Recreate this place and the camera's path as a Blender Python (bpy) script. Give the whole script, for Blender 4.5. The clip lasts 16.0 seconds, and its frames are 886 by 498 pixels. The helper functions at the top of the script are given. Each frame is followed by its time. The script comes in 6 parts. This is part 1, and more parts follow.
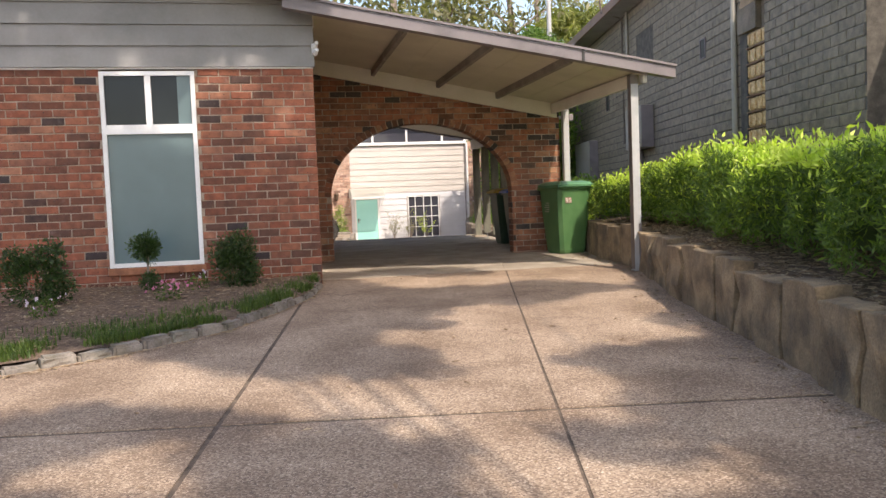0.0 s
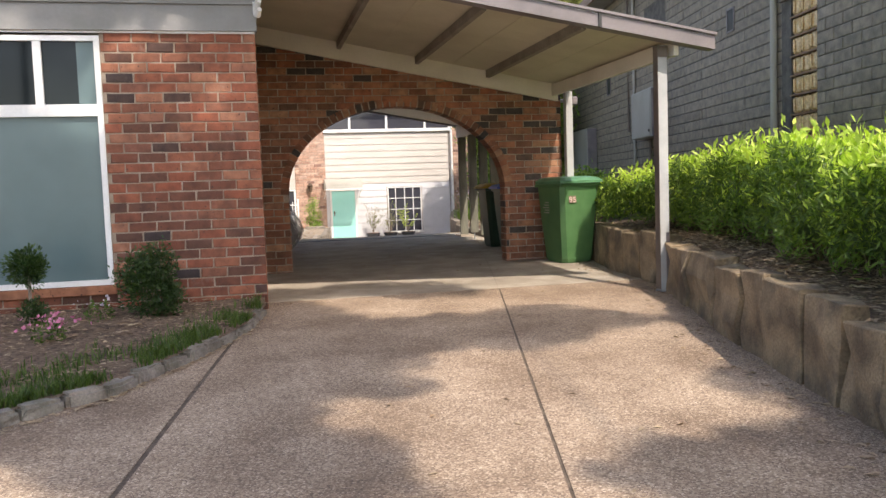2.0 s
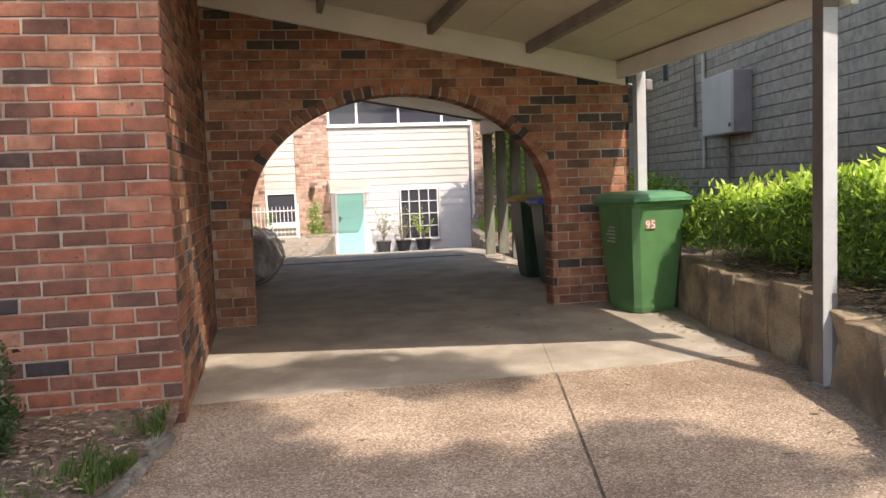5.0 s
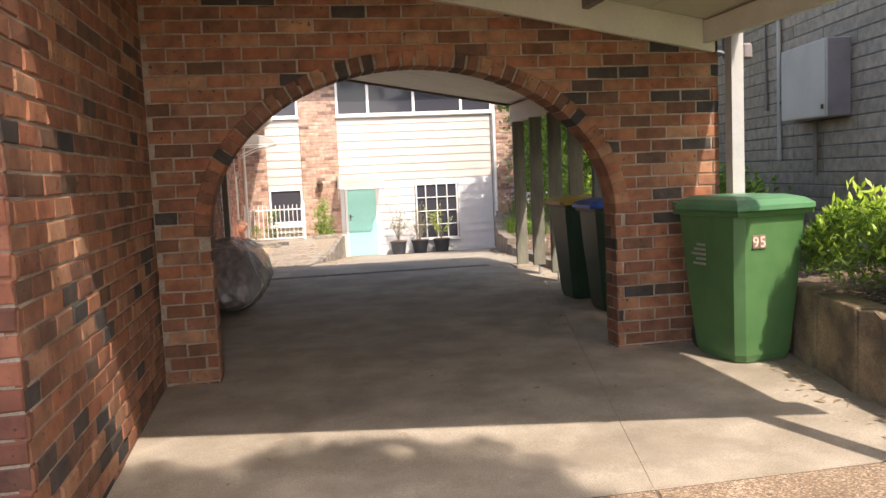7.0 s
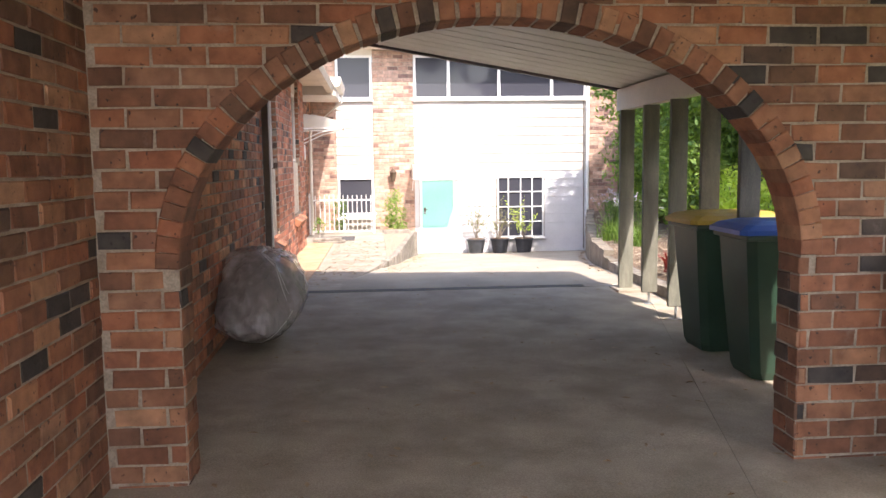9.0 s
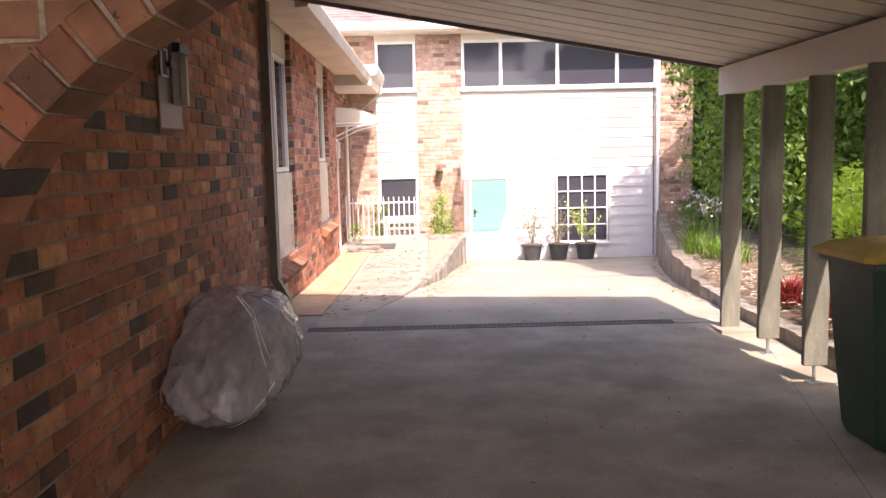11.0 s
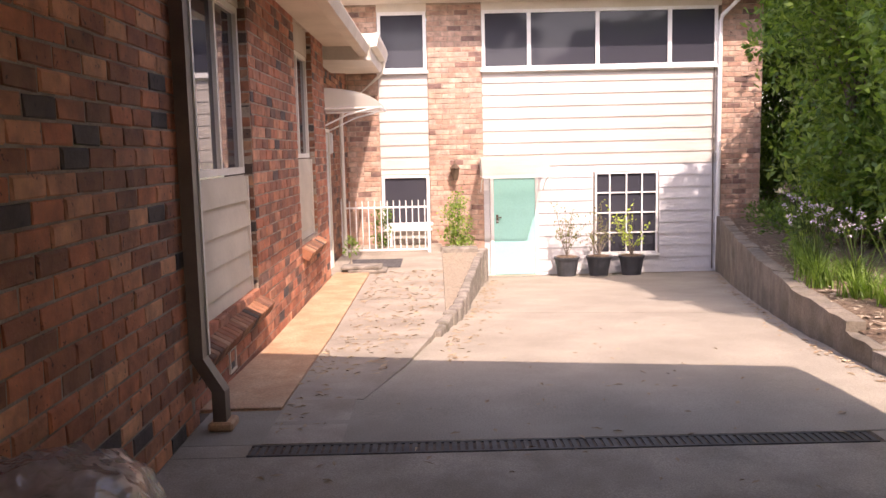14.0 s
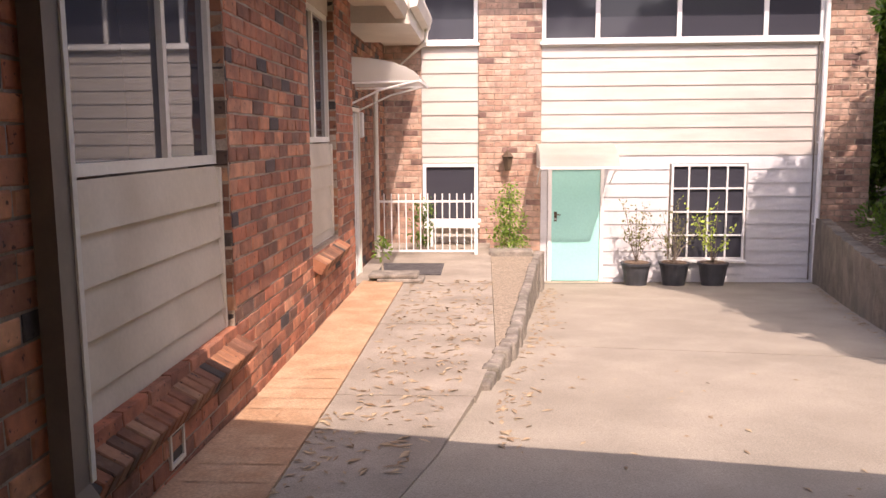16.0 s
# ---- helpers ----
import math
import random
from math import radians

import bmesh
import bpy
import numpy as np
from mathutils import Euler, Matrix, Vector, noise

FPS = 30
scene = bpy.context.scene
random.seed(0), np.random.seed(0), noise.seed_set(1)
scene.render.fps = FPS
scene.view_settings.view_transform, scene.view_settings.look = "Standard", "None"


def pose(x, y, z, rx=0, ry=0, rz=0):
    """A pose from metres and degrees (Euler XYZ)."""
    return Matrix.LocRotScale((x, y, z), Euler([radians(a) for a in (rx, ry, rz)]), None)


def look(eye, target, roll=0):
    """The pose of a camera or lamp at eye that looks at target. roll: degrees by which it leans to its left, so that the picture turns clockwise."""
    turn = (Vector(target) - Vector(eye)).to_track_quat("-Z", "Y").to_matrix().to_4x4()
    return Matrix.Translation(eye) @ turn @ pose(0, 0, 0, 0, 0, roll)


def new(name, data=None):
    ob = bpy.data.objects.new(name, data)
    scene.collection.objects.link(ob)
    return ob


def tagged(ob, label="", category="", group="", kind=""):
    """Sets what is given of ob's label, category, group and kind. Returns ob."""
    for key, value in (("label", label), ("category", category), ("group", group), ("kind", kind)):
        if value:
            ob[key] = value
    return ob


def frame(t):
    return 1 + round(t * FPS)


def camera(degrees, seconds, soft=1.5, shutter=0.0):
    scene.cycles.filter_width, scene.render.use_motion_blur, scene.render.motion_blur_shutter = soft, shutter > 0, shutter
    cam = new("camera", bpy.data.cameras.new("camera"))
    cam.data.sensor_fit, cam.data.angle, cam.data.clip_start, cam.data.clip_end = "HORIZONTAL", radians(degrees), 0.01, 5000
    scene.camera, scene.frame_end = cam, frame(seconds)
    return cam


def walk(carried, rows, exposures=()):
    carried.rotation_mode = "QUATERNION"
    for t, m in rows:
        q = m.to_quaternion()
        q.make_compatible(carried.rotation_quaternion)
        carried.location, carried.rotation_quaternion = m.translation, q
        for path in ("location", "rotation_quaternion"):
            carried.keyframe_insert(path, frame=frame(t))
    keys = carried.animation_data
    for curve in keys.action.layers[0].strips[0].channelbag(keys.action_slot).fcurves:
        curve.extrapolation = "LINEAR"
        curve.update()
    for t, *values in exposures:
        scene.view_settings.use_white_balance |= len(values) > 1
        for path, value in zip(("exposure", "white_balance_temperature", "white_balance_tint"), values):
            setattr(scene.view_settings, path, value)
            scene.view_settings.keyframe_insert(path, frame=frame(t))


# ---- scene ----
from mathutils.bvhtree import BVHTree

cam = camera(57.0, 16.0)
EXPOSURES = [(0, 1.29, 7200, 15), (2, 1.36, 7000, 13), (4.5, 1.53, 6900, 13), (7.5, 1.80, 7150, 15), (9.5, 2.35, 6550, 16), (12, 2.22, 7400, 30), (16, 1.47, 7500, 29)]
PATH = [
    (0, (0.234, 0.256, 1.011), (0.641, 2.21, 0.896), -2.2),
    (0.5, (0.405, 0.75, 1.054), (0.813, 2.705, 0.936), -1.3),
    (1, (0.486, 1.286, 1.127), (0.917, 3.234, 0.99), -0.9),
    (1.5, (0.633, 1.82, 1.154), (1.086, 3.762, 1.008), -1.9),
    (2, (0.749, 2.374, 1.172), (1.192, 4.318, 1.024), -2.0),
    (2.5, (0.879, 2.91, 1.234), (1.321, 4.852, 1.053), -3.3),
    (3, (1.032, 3.397, 1.29), (1.473, 5.339, 1.108), -3.2),
    (3.5, (1.133, 3.942, 1.317), (1.57, 5.886, 1.147), -1.9),
    (4, (1.241, 4.464, 1.338), (1.669, 6.41, 1.167), -2.5),
    (4.5, (1.332, 5.003, 1.392), (1.744, 6.953, 1.229), -2.3),
    (7, (1.785, 7.645, 1.526), (2.143, 9.604, 1.343), -2.6),
    (7.5, (1.856, 8.177, 1.554), (2.178, 10.141, 1.364), -2.0),
    (8, (1.984, 8.678, 1.576), (2.262, 10.648, 1.376), -2.7),
    (8.5, (2.059, 9.225, 1.593), (2.229, 11.207, 1.39), -1.7),
    (9, (2.134, 9.727, 1.642), (2.296, 11.709, 1.432), -0.7),
    (9.5, (2.241, 10.219, 1.681), (2.28, 12.208, 1.478), -1.6),
    (12, (2.369, 12.821, 1.728), (2.388, 14.807, 1.491), -0.9),
    (12.5, (2.338, 13.358, 1.718), (2.357, 15.344, 1.48), -0.1),
    (13, (2.307, 13.858, 1.729), (2.333, 15.843, 1.487), -0.4),
    (13.5, (2.301, 14.356, 1.748), (2.3, 16.342, 1.511), -1.2),
    (14, (2.248, 14.889, 1.74), (2.258, 16.875, 1.502), -1.3),
    (14.5, (2.269, 15.407, 1.733), (2.277, 17.392, 1.485), -2.9),
    (15, (2.274, 15.884, 1.705), (2.236, 17.869, 1.459), -1.2),
    (15.5, (2.246, 16.392, 1.733), (2.194, 18.377, 1.491), -0.8),
    (16, (2.219, 16.938, 1.741), (2.116, 18.916, 1.469), -0.4),
]
walk(cam, [(t, look(eye, target, roll)) for t, eye, target, roll in PATH], EXPOSURES)

# ---- light ----
SUN = Vector((0.25, -0.77, 1.0)).normalized()
world = bpy.data.worlds.new("sky")
scene.world = world
world.use_nodes = True
wn = world.node_tree
sky = wn.nodes.new("ShaderNodeTexSky")
sky.sky_type, sky.sun_disc = "NISHITA", False
sky.ozone_density, sky.dust_density = 0.7, 2.0
sky.sun_elevation = math.asin(SUN.z)
sky.sun_rotation = math.atan2(SUN.x, SUN.y)
wn.links.new(sky.outputs[0], wn.nodes["Background"].inputs[0])
wn.nodes["Background"].inputs[1].default_value = 0.15
sun = new("sun", bpy.data.lights.new("sun", "SUN"))
sun.data.energy, sun.data.angle, sun.data.color = 2.1, radians(0.53), (1.0, 0.955, 0.885)
sun.matrix_world = look(SUN * 50, (0, 0, 0))


# ---- materials ----
def nodes_of(name):
    m = bpy.data.materials.new(name)
    m.use_nodes = True
    n = m.node_tree
    return m, n, n.nodes["Principled BSDF"]


def noise_at(n, scale, detail=4.0, rough=0.55, stretch=(1, 1, 1)):
    geo = n.nodes.new("ShaderNodeNewGeometry")
    mp = n.nodes.new("ShaderNodeMapping")
    mp.inputs["Scale"].default_value = stretch
    n.links.new(geo.outputs["Position"], mp.inputs["Vector"])
    t = n.nodes.new("ShaderNodeTexNoise")
    t.inputs["Scale"].default_value, t.inputs["Detail"].default_value, t.inputs["Roughness"].default_value = scale, detail, rough
    n.links.new(mp.outputs[0], t.inputs["Vector"])
    return t.outputs["Fac"]


def ramp(n, fac, stops, constant=False):
    r = n.nodes.new("ShaderNodeValToRGB")
    if constant:
        r.color_ramp.interpolation = "CONSTANT"
    e = r.color_ramp.elements
    while len(e) < len(stops):
        e.new(0.5)
    for el, (p, c) in zip(e, stops):
        el.position, el.color = p, (*c, 1)
    n.links.new(fac, r.inputs[0])
    return r.outputs["Color"]


def mix(n, a, b, fac, mode="MIX"):
    m = n.nodes.new("ShaderNodeMix")
    m.data_type, m.blend_type = "RGBA", mode
    for sock, v in ((m.inputs[0], fac), (m.inputs[6], a), (m.inputs[7], b)):
        if isinstance(v, (int, float)):
            sock.default_value = v
        elif isinstance(v, tuple):
            sock.default_value = (*v, 1)
        else:
            n.links.new(v, sock)
    return m.outputs[2]


def bump(n, bsdf, height, strength, distance=0.01):
    b = n.nodes.new("ShaderNodeBump")
    b.inputs["Strength"].default_value, b.inputs["Distance"].default_value = strength, distance
    n.links.new(height, b.inputs["Height"])
    n.links.new(b.outputs[0], bsdf.inputs["Normal"])


def surface(name, low, high, rough=0.7, scale=3.0, fine=60.0, relief=0.3, dist=0.004, dirt=None, dirt_scale=1.2, dirt_amount=0.6, metal=0.0, stretch=(1, 1, 1)):
    """A surface of two colours mixed by noise, fine grain, relief and patches of dirt."""
    m, n, b = nodes_of(name)
    a = ramp(n, noise_at(n, scale, stretch=stretch), [(0.35, low), (0.65, high)])
    g = noise_at(n, fine, 3.0, stretch=stretch)
    col = mix(n, a, ramp(n, g, [(0.3, ((0.72 if relief > 0.25 else 0.95),) * 3), (0.7, ((1.12 if relief > 0.25 else 1.03),) * 3)]), 1.0, "MULTIPLY")
    if dirt:
        col = mix(n, col, dirt, ramp(n, noise_at(n, dirt_scale, 6.0), [(0.5, (0, 0, 0)), (0.72, (dirt_amount,) * 3)]))
    n.links.new(col, b.inputs["Base Color"])
    b.inputs["Roughness"].default_value, b.inputs["Metallic"].default_value = rough, metal
    bump(n, b, g, relief, dist)
    return m


def brick_mat(name, island=False, pale=False, painted=False, dark=0.10, tone=(1, 1, 1)):
    m, n, b = nodes_of(name)
    if island:
        fac = n.nodes.new("ShaderNodeNewGeometry").outputs["Random Per Island"]
    else:
        fac = n.nodes.new("ShaderNodeObjectInfo").outputs["Random"]
    if painted:
        stops = [(0.0, (0.215, 0.18, 0.13)), (0.5, (0.245, 0.205, 0.15)), (1.0, (0.275, 0.23, 0.17))]
    elif pale:
        stops = [(0.0, (0.19, 0.12, 0.10)), (0.08, (0.26, 0.15, 0.12)), (0.16, (0.42, 0.25, 0.18)), (0.4, (0.50, 0.32, 0.235)), (0.75, (0.56, 0.39, 0.30)), (1.0, (0.44, 0.27, 0.20))]
    else:
        stops = [(0.0, (0.050, 0.042, 0.044)), (dark, (0.075, 0.055, 0.052)), (dark + 0.04, (0.15, 0.075, 0.052)), (0.30, (0.24, 0.092, 0.056)), (0.45, (0.30, 0.135, 0.085)), (0.60, (0.33, 0.115, 0.066)), (0.78, (0.38, 0.155, 0.090)), (0.92, (0.45, 0.23, 0.145)), (1.0, (0.24, 0.10, 0.07))]
    col = ramp(n, fac, [(p, tuple(c * t for c, t in zip(q, tone))) for p, q in stops])
    g = noise_at(n, 45, 5.0, 0.65)
    col = mix(n, col, ramp(n, noise_at(n, 9, 4.0), [(0.3, (0.60, 0.60, 0.62)), (0.7, (1.18, 1.16, 1.14))]), 1.0, "MULTIPLY")
    if not painted:
        col = mix(n, col, (0.03, 0.02, 0.02), ramp(n, noise_at(n, 32, 2.0), [(0.66, (0, 0, 0)), (0.72, (0.8,) * 3)]))
        col = mix(n, col, (0.5, 0.42, 0.36), ramp(n, noise_at(n, 5, 6.0, 0.7), [(0.60, (0, 0, 0)), (0.78, (0.22,) * 3)]))
    n.links.new(col, b.inputs["Base Color"])
    b.inputs["Roughness"].default_value = 0.85 if not painted else 0.6
    bump(n, b, g, 0.7, 0.006)
    return m


def glass_mat(name, tint, rough=0.02, spec=0.5):
    m, n, b = nodes_of(name)
    b.inputs["Base Color"].default_value = (*tint, 1)
    b.inputs["Roughness"].default_value, b.inputs["IOR"].default_value = rough, 1.5
    b.inputs["Specular IOR Level"].default_value = spec
    return m


def leaf_mat(name, low, high, spec=0.4, trans=0.35):
    m, n, b = nodes_of(name)
    fac = n.nodes.new("ShaderNodeNewGeometry").outputs["Random Per Island"]
    col = ramp(n, fac, [(0.0, low), (1.0, high)])
    n.links.new(col, b.inputs["Base Color"])
    b.inputs["Roughness"].default_value, b.inputs["Specular IOR Level"].default_value = 0.45, spec
    t = n.nodes.new("ShaderNodeBsdfTranslucent")
    n.links.new(mix(n, col, (1.6, 1.9, 0.6), 1.0, "MULTIPLY"), t.inputs["Color"])
    s = n.nodes.new("ShaderNodeMixShader")
    s.inputs[0].default_value = trans
    n.links.new(b.outputs[0], s.inputs[1])
    n.links.new(t.outputs[0], s.inputs[2])
    n.links.new(s.outputs[0], n.nodes["Material Output"].inputs["Surface"])
    return m


def aggregate_mat():
    m, n, b = nodes_of("exposed_aggregate_concrete")
    geo = n.nodes.new("ShaderNodeNewGeometry")
    v = n.nodes.new("ShaderNodeTexVoronoi")
    v.inputs["Scale"].default_value = 105
    n.links.new(geo.outputs["Position"], v.inputs["Vector"])
    sep = n.nodes.new("ShaderNodeSeparateColor")
    n.links.new(v.outputs["Color"], sep.inputs[0])
    peb = ramp(n, sep.outputs[0], [(0.0, (0.18, 0.13, 0.095)), (0.3, (0.31, 0.225, 0.16)), (0.6, (0.39, 0.295, 0.21)), (0.85, (0.48, 0.375, 0.275)), (1.0, (0.66, 0.54, 0.42))])
    edge = ramp(n, v.outputs["Distance"], [(0.35, (1, 1, 1)), (0.85, (0.80,) * 3)])
    col = mix(n, peb, edge, 1.0, "MULTIPLY")
    col = mix(n, col, ramp(n, noise_at(n, 1.1, 6.0, 0.6), [(0.35, (0.62, 0.56, 0.51)), (0.65, (1.10, 1.07, 1.04))]), 1.0, "MULTIPLY")
    n.links.new(col, b.inputs["Base Color"])
    b.inputs["Roughness"].default_value = 0.8
    bump(n, b, v.outputs["Distance"], 0.35, -0.003)
    return m


def opal_mat():
    m, n, b = nodes_of("opal_awning_sheet")
    col = ramp(n, noise_at(n, 2, 4.0), [(0.3, (0.66, 0.62, 0.55)), (0.7, (0.76, 0.73, 0.67))])
    n.links.new(col, b.inputs["Base Color"])
    b.inputs["Roughness"].default_value = 0.3
    t = n.nodes.new("ShaderNodeBsdfTranslucent")
    t.inputs["Color"].default_value = (0.90, 0.90, 0.86, 1)
    s = n.nodes.new("ShaderNodeMixShader")
    s.inputs[0].default_value = 0.6
    c = n.nodes.new("ShaderNodeBsdfTransparent")
    s2 = n.nodes.new("ShaderNodeMixShader")
    s2.inputs[0].default_value = 0.5
    for a, z in ((b.outputs[0], s.inputs[1]), (t.outputs[0], s.inputs[2]), (s.outputs[0], s2.inputs[1]), (c.outputs[0], s2.inputs[2]), (s2.outputs[0], n.nodes["Material Output"].inputs["Surface"])):
        n.links.new(a, z)
    return m


M = {
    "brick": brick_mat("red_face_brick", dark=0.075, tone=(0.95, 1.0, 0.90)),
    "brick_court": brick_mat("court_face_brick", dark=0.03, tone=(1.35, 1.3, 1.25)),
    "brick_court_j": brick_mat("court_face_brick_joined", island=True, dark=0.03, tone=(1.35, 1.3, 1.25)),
    # same brick with a raised tone: missing fill light is put into the colour
    "brick_in_lifted": brick_mat("face_brick_lifted_in_shade", dark=0.06, tone=(1.66, 1.62, 1.42)),
    "brick_in_lifted_j": brick_mat("face_brick_lifted_in_shade_joined", island=True, dark=0.06, tone=(1.66, 1.62, 1.42)),
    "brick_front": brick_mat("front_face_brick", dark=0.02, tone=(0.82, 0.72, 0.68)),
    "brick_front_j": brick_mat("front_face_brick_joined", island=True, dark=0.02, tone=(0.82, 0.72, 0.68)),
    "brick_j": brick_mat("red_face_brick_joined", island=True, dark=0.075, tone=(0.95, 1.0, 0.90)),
    "pale": brick_mat("pale_face_brick", pale=True),
    "pale_j": brick_mat("pale_face_brick_joined", island=True, pale=True),
    "painted": brick_mat("painted_brick", painted=True, island=True),
    "painted_one": brick_mat("painted_brick_single", painted=True),
    "mortar": surface("mortar", (0.29, 0.225, 0.17), (0.44, 0.36, 0.285), 0.95, 6, 90, 0.8, 0.006, (0.18, 0.12, 0.085), 3.5, 0.6),
    "mortar_dark": surface("painted_joint_and_recess_shade", (0.08, 0.07, 0.06), (0.14, 0.125, 0.105), 0.9, 8, 90, 0.4),
    "board": surface("painted_weatherboard", (0.50, 0.455, 0.41), (0.57, 0.52, 0.47), 0.55, 2, 30, 0.12, 0.002, (0.5, 0.47, 0.42), 1.5, 0.3, stretch=(1, 1, 4)),
    "board_low": surface("white_weatherboard", (0.55, 0.54, 0.55), (0.62, 0.61, 0.62), 0.5, 2, 30, 0.12, 0.002, (0.55, 0.53, 0.5), 1.5, 0.25),
    "board_grey": surface("grey_weatherboard", (0.215, 0.21, 0.20), (0.27, 0.26, 0.25), 0.6, 2, 30, 0.15, 0.002, (0.36, 0.35, 0.33), 1.5, 0.3),
    "cream_side": surface("aged_and_shaded_cream_board", (0.50, 0.42, 0.32), (0.60, 0.51, 0.40), 0.6, 2, 40, 0.15, 0.002, (0.36, 0.29, 0.21), 1.3, 0.4),
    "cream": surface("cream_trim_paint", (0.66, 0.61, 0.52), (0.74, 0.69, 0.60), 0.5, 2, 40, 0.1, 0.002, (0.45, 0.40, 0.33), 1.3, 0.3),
    "white": surface("white_trim_paint", (0.76, 0.75, 0.73), (0.83, 0.82, 0.80), 0.45, 2, 40, 0.1, 0.002, (0.55, 0.53, 0.48), 1.5, 0.25),
    "ceiling": surface("carport_lining", (0.52, 0.48, 0.37), (0.60, 0.56, 0.44), 0.6, 1.5, 40, 0.1, 0.002, (0.36, 0.33, 0.25), 1.0, 0.35),
    "ceiling2": surface("white_lining_board", (0.58, 0.54, 0.46), (0.66, 0.62, 0.54), 0.55, 1.5, 40, 0.1, 0.002, (0.5, 0.45, 0.38), 1.0, 0.35),
    "fascia": surface("weathered_gutter_paint", (0.15, 0.13, 0.135), (0.24, 0.21, 0.215), 0.5, 2, 50, 0.15, 0.002, (0.12, 0.10, 0.10), 2, 0.5),
    "post": surface("grey_steel_post", (0.38, 0.38, 0.38), (0.48, 0.48, 0.47), 0.5, 3, 50, 0.15, 0.002, (0.25, 0.22, 0.19), 3, 0.4),
    "slat": surface("weathered_timber_screen", (0.17, 0.165, 0.13), (0.24, 0.23, 0.18), 0.75, 3, 60, 0.4, 0.003, (0.10, 0.09, 0.07), 2, 0.5, stretch=(6, 6, 1)),
    "rafter": surface("weathered_rafter", (0.22, 0.19, 0.165), (0.30, 0.265, 0.225), 0.7, 3, 60, 0.3, 0.002, (0.15, 0.12, 0.10), 2, 0.4),
    "aggregate": aggregate_mat(),
    "concrete": surface("trowelled_concrete", (0.33, 0.275, 0.21), (0.46, 0.39, 0.31), 0.8, 2.6, 110, 0.5, 0.003, (0.22, 0.18, 0.14), 1.6, 0.75),
    "concrete_pale": surface("pale_concrete", (0.30, 0.26, 0.205), (0.39, 0.34, 0.27), 0.85, 1.3, 110, 0.4, 0.003, (0.28, 0.24, 0.19), 1.1, 0.6),
    "path_grey": surface("worn_path_concrete", (0.29, 0.25, 0.20), (0.40, 0.345, 0.28), 0.85, 2.2, 110, 0.5, 0.003, (0.17, 0.14, 0.11), 1.4, 0.6),
    "joint": surface("dirt_in_joint", (0.08, 0.058, 0.042), (0.17, 0.125, 0.09), 0.95, 10, 90, 0.6),
    "kerb": surface("rough_kerb", (0.17, 0.145, 0.12), (0.33, 0.29, 0.245), 0.9, 7, 70, 0.7, 0.008, (0.10, 0.10, 0.06), 4, 0.5),
    "sandstone": surface("sandstone", (0.14, 0.10, 0.062), (0.36, 0.26, 0.155), 0.9, 3.0, 60, 0.9, 0.012, (0.06, 0.052, 0.042), 2.6, 0.9),
    "render": surface("stained_render", (0.17, 0.14, 0.105), (0.28, 0.23, 0.18), 0.9, 3, 60, 0.7, 0.008, (0.10, 0.09, 0.07), 2.2, 0.6),
    "soil": surface("leaf_mulch", (0.12, 0.075, 0.048), (0.29, 0.20, 0.135), 0.95, 30, 120, 1.0, 0.02, (0.04, 0.03, 0.02), 6, 0.6),
    "ground": surface("garden_ground", (0.06, 0.07, 0.03), (0.14, 0.11, 0.06), 0.95, 2, 40, 0.8, 0.02),
    "terracotta": surface("terracotta_paver", (0.47, 0.275, 0.155), (0.58, 0.385, 0.24), 0.75, 4, 60, 0.3, 0.003, (0.36, 0.22, 0.13), 3, 0.5),
    "grass": leaf_mat("grass_blade", (0.035, 0.07, 0.015), (0.12, 0.17, 0.04)),
    "hedge": leaf_mat("hedge_leaf", (0.05, 0.095, 0.022), (0.19, 0.28, 0.055)),
    "hedge_new": leaf_mat("new_hedge_leaf", (0.34, 0.46, 0.06), (0.58, 0.66, 0.14)),
    "shrub": leaf_mat("dark_shrub_leaf_and_hedge_shade", (0.02, 0.045, 0.015), (0.06, 0.10, 0.03)),
    "tree": leaf_mat("tree_leaf", (0.05, 0.10, 0.025), (0.16, 0.25, 0.06)),
    "tree_light": leaf_mat("bright_tree_leaf", (0.07, 0.14, 0.03), (0.27, 0.37, 0.09)),
    "gum": leaf_mat("gum_leaf", (0.10, 0.10, 0.05), (0.26, 0.24, 0.13)),
    "palm": leaf_mat("palm_leaf", (0.14, 0.17, 0.05), (0.30, 0.30, 0.10)),
    "bark": surface("bark", (0.16, 0.12, 0.09), (0.34, 0.28, 0.22), 0.9, 5, 50, 0.8, 0.01, stretch=(3, 3, 0.6)),
    "dry": surface("dry_leaf", (0.24, 0.15, 0.085), (0.48, 0.37, 0.24), 0.8, 9, 60, 0.2),
    "flower": surface("mauve_flower", (0.50, 0.42, 0.50), (0.66, 0.58, 0.64), 0.7, 20, 80, 0.1),
    "pink": surface("pink_flower", (0.55, 0.14, 0.28), (0.68, 0.28, 0.42), 0.7, 20, 80, 0.1),
    "cordyline": leaf_mat("dark_red_leaf", (0.16, 0.02, 0.03), (0.34, 0.05, 0.06)),
    "glass": glass_mat("dark_window_glass", (0.045, 0.046, 0.058)),
    "frost": surface("frosted_glass", (0.085, 0.135, 0.14), (0.12, 0.175, 0.18), 0.28, 0.8, 3, 0.02),
    "bin": surface("green_bin_plastic", (0.065, 0.155, 0.055), (0.09, 0.195, 0.072), 0.42, 3, 200, 0.12, 0.001, (0.05, 0.13, 0.045), 4, 0.4),
    "bin_dark": surface("dark_green_bin_plastic", (0.018, 0.045, 0.028), (0.03, 0.065, 0.04), 0.42, 3, 200, 0.12, 0.001),
